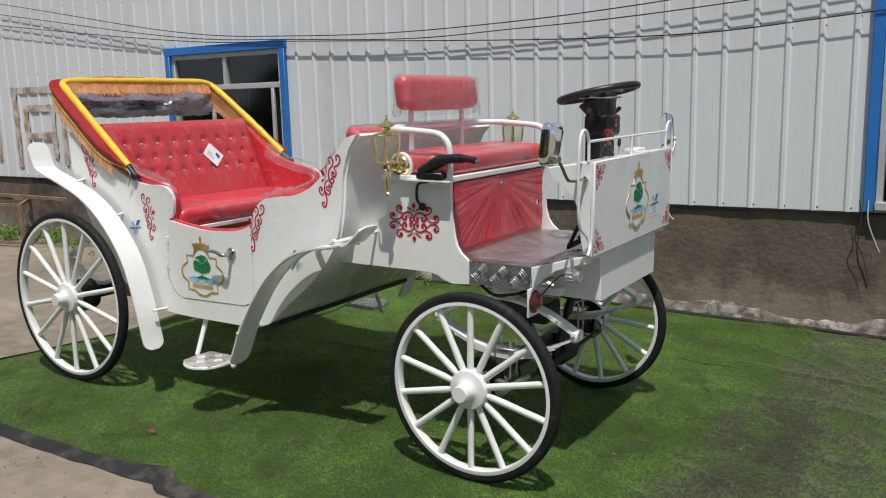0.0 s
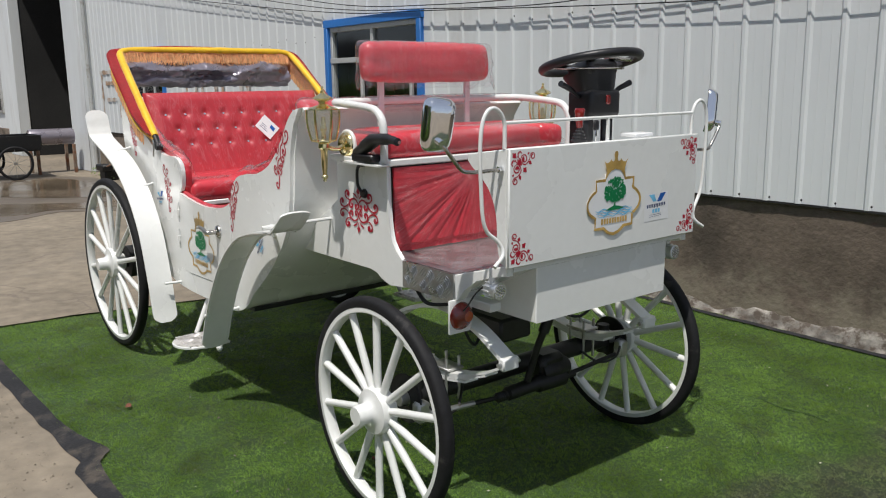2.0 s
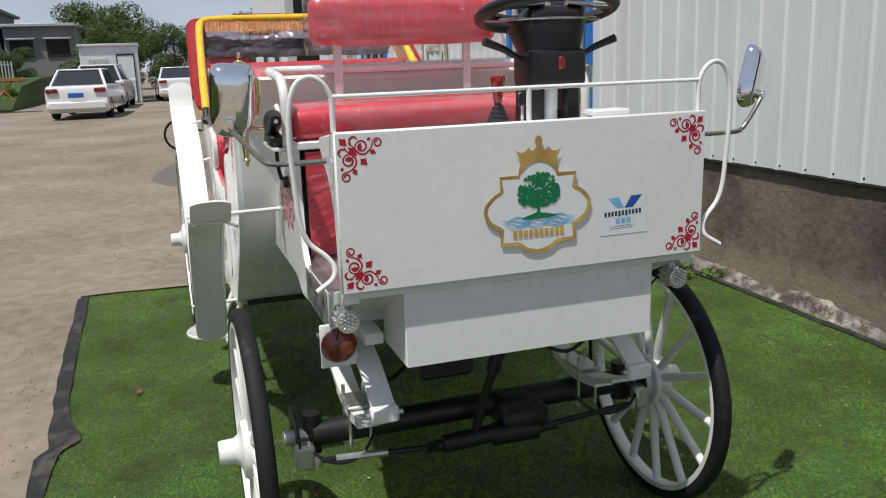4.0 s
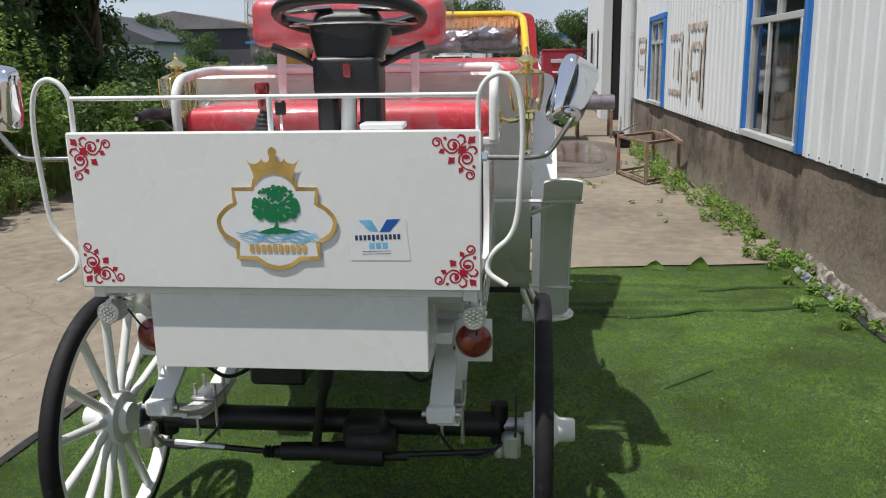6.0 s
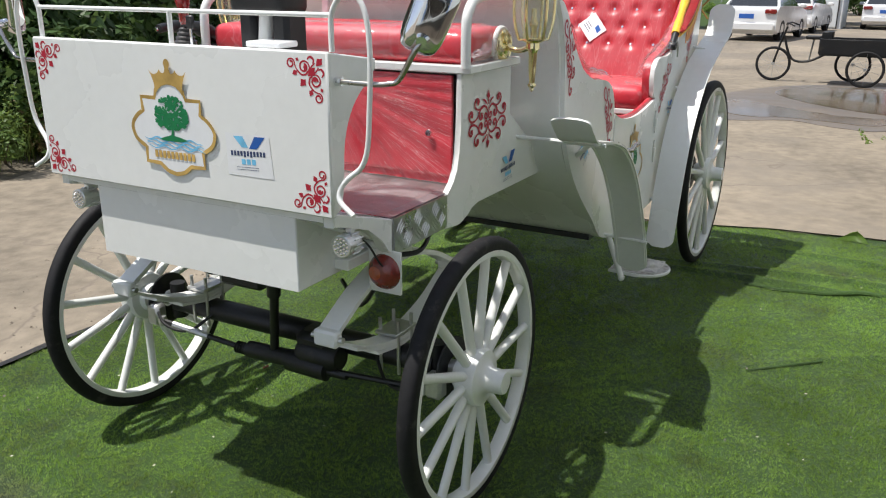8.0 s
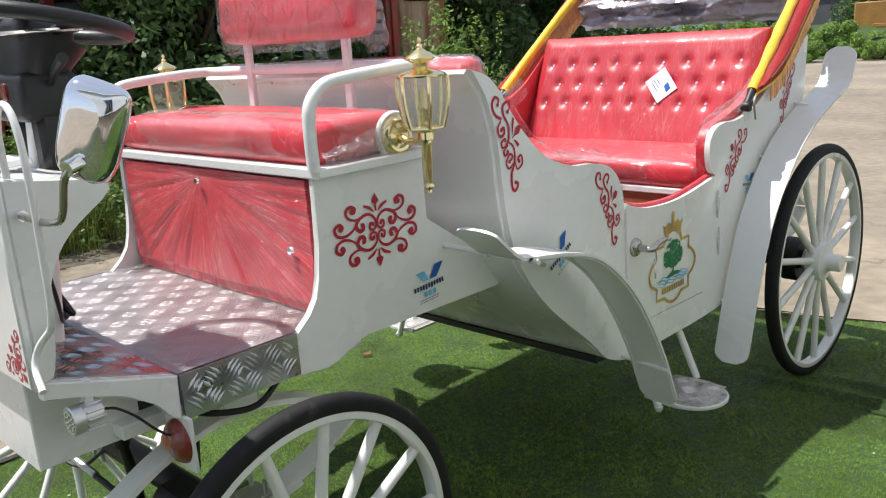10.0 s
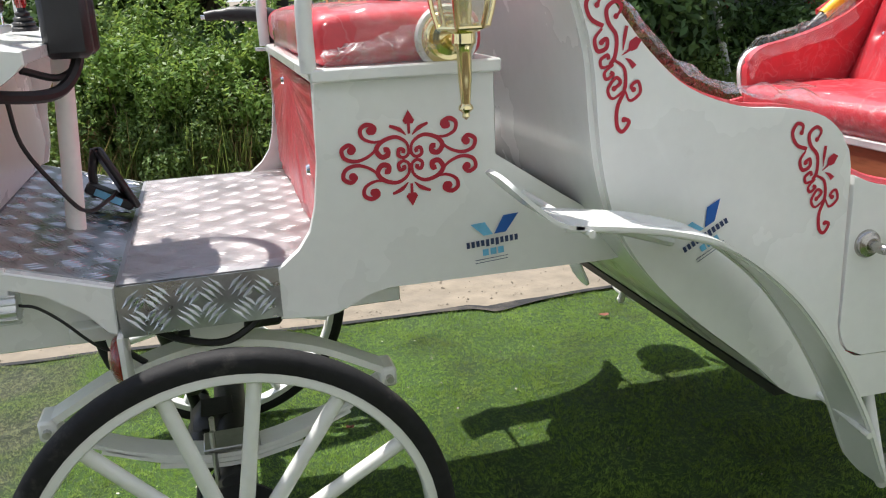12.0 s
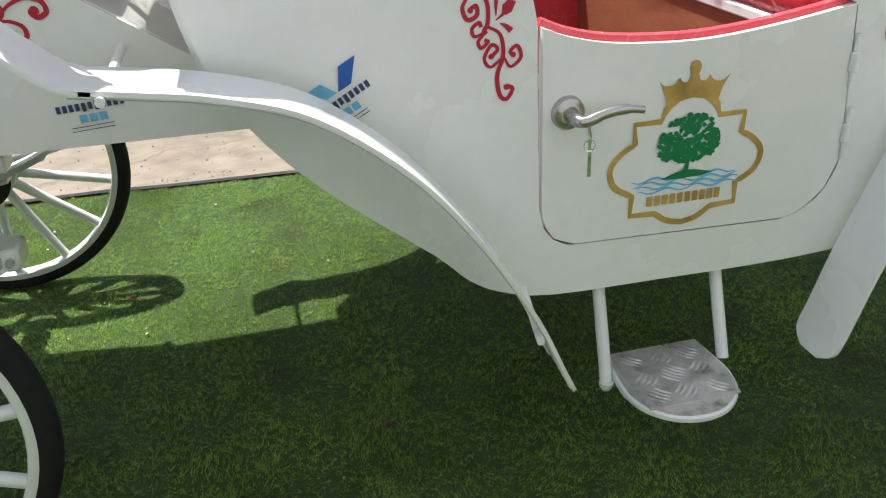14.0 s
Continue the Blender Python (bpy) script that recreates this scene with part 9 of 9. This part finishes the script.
def car(name, x, y, turn, label, tall=0.0):
    """A saloon or tall estate seen from behind; its tail points to +x before turning."""
    ob = thing(name, label, "car", "parked cars", Matrix.Translation((x, y, 0)) @ Matrix.Rotation(radians(turn), 4, "Z"))
    side_ = curve_through([(0.02, 0.30), (0.0, 0.55), (-0.02, 0.85), (-0.12, 0.98 + tall * 0.4), (-0.7, 1.02 + tall * 0.35), (-1.2, 1.02 + tall * 0.2), (-3.2, 0.98), (-4.2, 0.80), (-4.5, 0.62), (-4.52, 0.30)], 3)
    part("body", slab(B(), [tuple(p) for p in side_] + [(-4.4, 0.20), (-0.1, 0.20)], -0.87, 0.87, "y", 0.06), CAR_WHITE, ob)
    bm = B()
    zt = 1.46 + tall
    lo = [(-0.12 if tall else -0.45, 0.96 + tall * 0.3), (-3.3, 0.96)]
    hi = [(-0.22 if tall else -1.05, zt), (-2.6, zt)]
    v = [bm.verts.new((lo[0][0], s * 0.80, lo[0][1])) for s in (1, -1)] + [bm.verts.new((lo[1][0], s * 0.80, lo[1][1])) for s in (1, -1)]
    u = [bm.verts.new((hi[0][0], s * 0.60, hi[0][1])) for s in (1, -1)] + [bm.verts.new((hi[1][0], s * 0.60, hi[1][1])) for s in (1, -1)]
    for f in ((v[0], v[1], u[1], u[0]), (v[2], u[2], u[3], v[3]), (v[0], u[0], u[2], v[2]), (v[1], v[3], u[3], u[1]), (u[0], u[1], u[3], u[2])):
        bm.faces.new(f)
    part("glazing", bm, CAR_GLASS, ob, smooth=False)
    part("roof", box(B(), ((hi[0][0] + hi[1][0]) / 2, 0, zt + 0.01), (hi[0][0] - hi[1][0] + 0.1, 1.26, 0.05), 0.02), CAR_WHITE, ob)
    for s in (1, -1):
        part("pillar", sweep(B(), [(lo[0][0] + 0.01, s * 0.80, lo[0][1]), (hi[0][0] + 0.01, s * 0.61, hi[0][1])], 0.045, 6), CAR_WHITE, ob)
        part("tail_light", box(B(), (0.0, s * 0.68, 0.86 + tall * 0.3), (0.10, 0.34, 0.14), 0.03), RED_LENS, ob)
        part("door_mirror", box(B(), (-2.95, s * 0.98, 1.02), (0.10, 0.20, 0.13), 0.03), CAR_WHITE, ob)
        for xw in (-0.85, -3.6):
            mw = Matrix.Translation((xw, s * 0.78, 0.31)) @ Matrix.Rotation(radians(90), 4, "X")
            w = part("wheel", lathe(B(), [(0.19, -0.09), (0.29, -0.10), (0.31, -0.06), (0.31, 0.06), (0.29, 0.10), (0.19, 0.09)], 24, mw, True), RUBBER, ob)
            part("rim", lathe(B(), [(0, 0.04), (0.19, 0.06), (0.19, -0.06), (0, -0.04)], 16, mw), ZINC, w)
    part("bumper", box(B(), (0.03, 0, 0.42), (0.10, 1.66, 0.24), 0.04), CAR_WHITE, ob)
    part("number_plate", box(B(), (0.085, 0, 0.72), (0.015, 0.44, 0.14), 0.004), PLATE_BLUE, ob)
    return ob


car("car", -25.5, -2.95, -5, "white saloon car parked at the yard's far end")
car("car", -32.0, -2.62, -4, "white estate car parked behind the saloon", 0.16)
car("car", -38.0, 0.42, 2, "white saloon car parked beside a red cargo box")

hut = thing("prefab_hut", "white prefabricated hut with a narrow door", "hut", at=Matrix.Translation((-5.5, -0.5, 0)) @ Matrix.Scale(0.7, 4, (0, 1, 0)))
part("wall", box(B(), (-34.0, -2.7, 1.22), (3.0, 3.4, 2.5), 0.02), METAL, hut)
part("roof", box(B(), (-34.0, -2.7, 2.52), (3.2, 3.6, 0.12), 0.02), ALU_FRAME, hut)
part("door_leaf", box(B(), (-32.48, -1.75, 1.05), (0.06, 0.95, 2.0), 0.01), METAL, hut)
for y in (-2.26, -1.24):
    part("door_frame", box(B(), (-32.46, y, 1.05), (0.06, 0.05, 2.1), 0.005), SHADE_AND_DARK, hut)
part("door_frame", box(B(), (-32.46, -1.75, 2.1), (0.06, 1.05, 0.05), 0.005), SHADE_AND_DARK, hut)
part("shutter", box(B(), (-32.48, -3.35, 1.5), (0.05, 1.1, 0.9), 0.01), ALU_FRAME, hut)

cargo = thing("cargo_truck", "small red cargo truck with a tall sheet metal box", "truck")
part("cargo_box", box(B(), (-27.4, 1.72, 1.12), (2.4, 1.34, 1.20), 0.03), TRUCK_RED, cargo)
part("roof_edge", box(B(), (-26.22, 1.72, 1.73), (0.08, 1.42, 0.06), 0.01), TRUCK_RED, cargo)
part("tail_board", box(B(), (-26.18, 1.72, 0.42), (0.06, 1.34, 0.24), 0.01), TRUCK_RED, cargo)
part("plate_bar", box(B(), (-26.17, 1.72, 1.38), (0.02, 0.78, 0.12), 0.004), ALU_FRAME, cargo)
for y in (1.48, 1.72, 1.96):
    part("reflector", box(B(), (-26.17, y, 1.02 + (0.08 if y == 1.72 else 0)), (0.02, 0.18, 0.05), 0.004), PAPER, cargo)
for s in (1, -1):
    mw = Matrix.Translation((-26.8, 1.72 + s * 0.55, 0.26)) @ Matrix.Rotation(radians(90), 4, "X")
    part("wheel", lathe(B(), [(0.14, -0.06), (0.24, -0.07), (0.26, 0), (0.24, 0.07), (0.14, 0.06)], 20, mw, True), RUBBER, cargo)
    part("tail_light", box(B(), (-26.14, 1.72 + s * 0.52, 0.44), (0.03, 0.16, 0.08), 0.01), RED_LENS, cargo)
can = thing("gas_bottle", "yellow gas bottle beside the red truck", "gas bottle")
part("bottle", lathe(B(), [(0, 0.50), (0.035, 0.48), (0.04, 0.42), (0.09, 0.37), (0.10, 0.32), (0.10, 0.02), (0.08, -0.012), (0, -0.012)], 16, Matrix.Translation((-25.6, 2.14, 0))), YELLOW, can)
part("bottle_valve", sweep(B(), [(-25.6, 2.14, 0.50), (-25.6, 2.14, 0.56)], 0.02, 8), ZINC, can)

# ---- beyond the yard ----
MACHINE_ORANGE = material("orange_machine_paint", (0.30, 0.15, 0.03), rough=0.6, var=0.2, stain=(0.26, 0.12, 0.05), stain_scale=1.5, stain_at=0.58)
GREY_RENDER = material("grey_house_render", (0.22, 0.21, 0.21), rough=0.9, var=0.15, scale=0.5, stain=(0.14, 0.13, 0.13), stain_scale=0.4, stain_at=0.6)
ROOF_DARK = material("dark_roof_sheet", (0.08, 0.085, 0.095), rough=0.7, var=0.2, scale=0.4)
ROOF_BLUE = material("blue_roof_sheet", (0.05, 0.24, 0.62), rough=0.5, var=0.1, scale=0.4)
trailer = thing("orange_trailer", "old orange farm trailer with spoked wheels in the weeds", "trailer", at=Matrix.Translation((0, 1.95, -0.05)))
for y in (-7.3, -10.6):
    part("beam", sweep(B(), [(-33.0, y, 1.28), (-33.0, y + 0.1, 1.30)], 0.05, 6), MACHINE_ORANGE, trailer)
part("long_beam", box(B(), (-33.0, -8.9, 1.26), (0.18, 3.5, 0.12), 0.01), MACHINE_ORANGE, trailer)
part("deck", box(B(), (-33.6, -8.9, 1.20), (1.1, 3.3, 0.06), 0.01), MACHINE_ORANGE, trailer)
for a, b in (((-33, -8.2, 1.2), (-33, -7.6, 0.45)), ((-33, -7.6, 1.2), (-33, -8.3, 0.45)), ((-33, -9.6, 1.2), (-33, -9.1, 0.4)), ((-33, -9.9, 1.2), (-33, -9.2, 0.5))):
    part("brace", sweep(B(), [a, b], 0.035, 6), MACHINE_ORANGE, trailer)
for y in (-9.1, -10.4):
    mw = Matrix.Translation((-32.9, y, 0.42)) @ Matrix.Rotation(radians(90), 4, "Y")
    w = part("wheel", lathe(B(), [(0.33, -0.07), (0.41, -0.07), (0.43, 0), (0.41, 0.07), (0.33, 0.07)], 28, mw, True), RUBBER, trailer)
    for k in range(8):
        a = 2 * math.pi * k / 8
        part("spoke", sweep(B(), [mw @ Vector((0.05 * math.cos(a), 0.05 * math.sin(a), 0)), mw @ Vector((0.34 * math.cos(a), 0.34 * math.sin(a), 0))], 0.03, 5), LOUVRE, w)
gantry = thing("orange_gantry", "rusting orange lattice gantry above the weeds", "gantry", at=Matrix.Translation((0, 0.5, 0.5)))
for a, b in (((-45, -15.6, 3.7), (-45, -10.6, 1.7)), ((-45, -15.9, 3.2), (-45, -11.0, 1.4)), ((-45, -14.9, 3.5), (-45, -14.4, 2.7)), ((-45, -13.6, 3.0), (-45, -13.9, 2.4)), ((-45, -12.6, 2.6), (-45, -12.4, 1.9)), ((-45, -14.7, 3.65), (-45, -12.2, 3.6)), ((-45, -14.6, 3.65), (-45, -13.7, 2.3)), ((-45, -12.9, 3.6), (-45, -13.6, 2.4))):
    part("lattice_bar", sweep(B(), [a, b], 0.07, 5), MACHINE_ORANGE, gantry)
part("gantry_leg", box(B(), (-45, -13.0, 0.65), (0.6, 1.6, 2.3), 0.05), MACHINE_ORANGE, gantry)


def house(name, label, x, y0, y1, z1, wall, roof, deep=8.0, over=0.4, holes=(), pitch=0.0):
    ob = thing(name, label, "house", "far buildings")
    part("wall", box(B(), (x - deep / 2, (y0 + y1) / 2, z1 / 2 - 0.01), (deep, y1 - y0, z1), 0.02), wall, ob)
    if pitch:
        part("roof", slab(B(), [(y0 - over, z1), ((y0 + y1) / 2, z1 + pitch), (y1 + over, z1), (y1 + over, z1 - 0.12), (y0 - over, z1 - 0.12)], x - deep - over, x + over, "x"), roof, ob)
    else:
        part("roof", box(B(), (x - deep / 2, (y0 + y1) / 2, z1 + 0.08), (deep + 2 * over, y1 - y0 + 2 * over, 0.18), 0.02), roof, ob)
    for y, z, w, h in holes:
        f = part("window", box(B(), (x + 0.02, y, z), (0.10, w, h), 0.01), SHADE_AND_DARK, ob)
        part("lintel", box(B(), (x + 0.12, y, z + h / 2 + 0.12), (0.40, w + 0.3, 0.10), 0.01), ALU_FRAME, f)
    return ob


house("house", "grey rendered flat-roofed house behind the weeds", -60, -9.5, -5.2, 4.45, GREY_RENDER, ALU_FRAME, holes=((-8.5, 3.0, 1.4, 1.1), (-6.3, 3.0, 1.4, 1.1)))
house("house", "dark open shed with a flat roof", -62, -18.6, -10.0, 5.5, ROOF_DARK, ROOF_DARK, holes=((-16.5, 3.6, 2.6, 1.6), (-12.6, 3.6, 2.6, 1.6)))
house("house", "low shed with a bright blue roof", -56, -18.5, -11.2, 3.0, GREY_RENDER, ROOF_BLUE, pitch=0.7)
house("house", "dark brick barn with a pitched roof", -64, -34, -20.5, 4.4, ROOF_DARK, GREY_RENDER, pitch=1.3)
house("house", "long pale shed with a sloping roof", -50, -31, -23, 3.0, METAL, ROOF_DARK, pitch=1.8)
house("house", "blue-roofed hall far behind the truck", -60, 0.5, 9, 3.1, METAL, ROOF_BLUE, pitch=0.5)
pylon = thing("lattice_pylon", "grey lattice pylon on the skyline", "pylon", at=Matrix.Translation((0, 2.8, 0)))
for s in (1, -1):
    for u in (1, -1):
        part("pylon_leg", sweep(B(), [(-110 + u * 0.9, -39 + s * 0.9, 0), (-110 + u * 0.35, -39 + s * 0.35, 14)], 0.07, 4), ALU_FRAME, pylon)
for k in range(7):
    z = 2 * k
    w = 0.9 - 0.55 * z / 14
    for s in (1, -1):
        part("pylon_brace", sweep(B(), [(-110 + 0.5, -39 - s * w, z), (-110 + 0.5, -39 + s * w, z + 2)], 0.04, 4), ALU_FRAME, pylon)
fence = thing("slat_fence", "short grey slatted fence in the weeds", "fence", at=Matrix.Translation((0, -0.65, 0)))
for k in range(14):
    part("slat", box(B(), (-40, -7.6 + 0.13 * k, 1.55), (0.03, 0.05, 0.9)), ALU_FRAME, fence)
part("fence_rail", box(B(), (-40.03, -6.75, 1.85), (0.03, 1.8, 0.06)), ALU_FRAME, fence)
for y in (-7.6, -5.9):
    part("fence_post", box(B(), (-40.04, y, 0.95), (0.06, 0.06, 2.0)), ALU_FRAME, fence)
tagged(part("weed_bank", slab(B(), [(-60, -0.02), (-34, -0.02), (-38, 0.9), (-46, 1.2), (-60, 1.3)], -45, -6.0, "y"), leaf_material("weed_bank_green", (0.07, 0.12, 0.03), 0.0)), "overgrown earth bank beyond the yard", "bank", kind="structure")

# ---- litter on the turf ----
lie = Matrix()
DRY_LEAF = material("dry_fallen_leaf", (0.16, 0.055, 0.03), rough=0.7, var=0.3, scale=30)
g = np.random.default_rng(5)
for x, y, r_, mat, label in [(-1.52, -1.02, 0.024, DRY_LEAF, "dry reddish leaf lying on the turf"), (-0.35, -0.45, 0.015, DRY_LEAF, "dry reddish leaf lying on the turf"), (-0.98, 0.35, 0.011, DRY_LEAF, "dry reddish leaf lying on the turf")]:
    bm = B()
    n = 9
    ring = [bm.verts.new((x + r_ * math.cos(2 * math.pi * k / n) * (0.6 + 0.5 * g.random()), y + r_ * math.sin(2 * math.pi * k / n) * (0.4 + 0.5 * g.random()), 0.014 + 0.008 * g.random())) for k in range(n)]
    mid = bm.verts.new((x, y, 0.012))
    for k in range(n):
        bm.faces.new((mid, ring[k], ring[(k + 1) % n]))
    tagged(part("fallen_leaf", bm, mat), label, "leaf", "fallen leaves")
q = []
for _ in range(420):
    x, y, r_ = g.uniform(-3.0, 1.8), g.uniform(-1.2, 2.2), 0.0022 + 0.005 * g.random() ** 4
    a = g.uniform(0, 6.28)
    z = 0.012 + 0.006 * g.random()
    q.append([(x + r_ * math.cos(a), y + r_ * math.sin(a), z), (x + 0.6 * r_ * math.cos(a + 1.7), y + 0.6 * r_ * math.sin(a + 1.7), z + 0.003), (x + r_ * math.cos(a + 3.1), y + r_ * math.sin(a + 3.1), z), (x + 0.7 * r_ * math.cos(a + 4.6), y + 0.7 * r_ * math.sin(a + 4.6), z - 0.002)])
tagged(new("turf_litter", soup("turf_litter", q, PALE, 4)), "pale crumbs of litter scattered on the turf", "litter", kind="stuff")

# ---- grit along the mat's edge ----
GRIT = material("grey_brown_grit", (0.26, 0.22, 0.17), rough=0.9, var=0.3, scale=20, island=0.45)
g = np.random.default_rng(12)
tris = []
oct_v = np.array([(1, 0, 0), (0, 1, 0), (-1, 0, 0), (0, -1, 0), (0, 0, 0.8), (0, 0, -0.3)])
oct_f = ((0, 1, 4), (1, 2, 4), (2, 3, 4), (3, 0, 4))
for _ in range(2600):
    x = g.uniform(-3.6, 2.2)
    y = -1.44 - 1.3 * g.random() ** 2.2
    r_ = 0.0015 + 0.006 * g.random() ** 5
    v = oct_v * r_ * g.uniform(0.6, 1.3, (6, 3)) + (x, y, -0.010)
    for f_ in oct_f:
        tris.append(v[list(f_)])
tagged(new("grit", soup("grit", np.array(tris), GRIT)), "loose grey-brown grit on the concrete", "grit", kind="stuff")
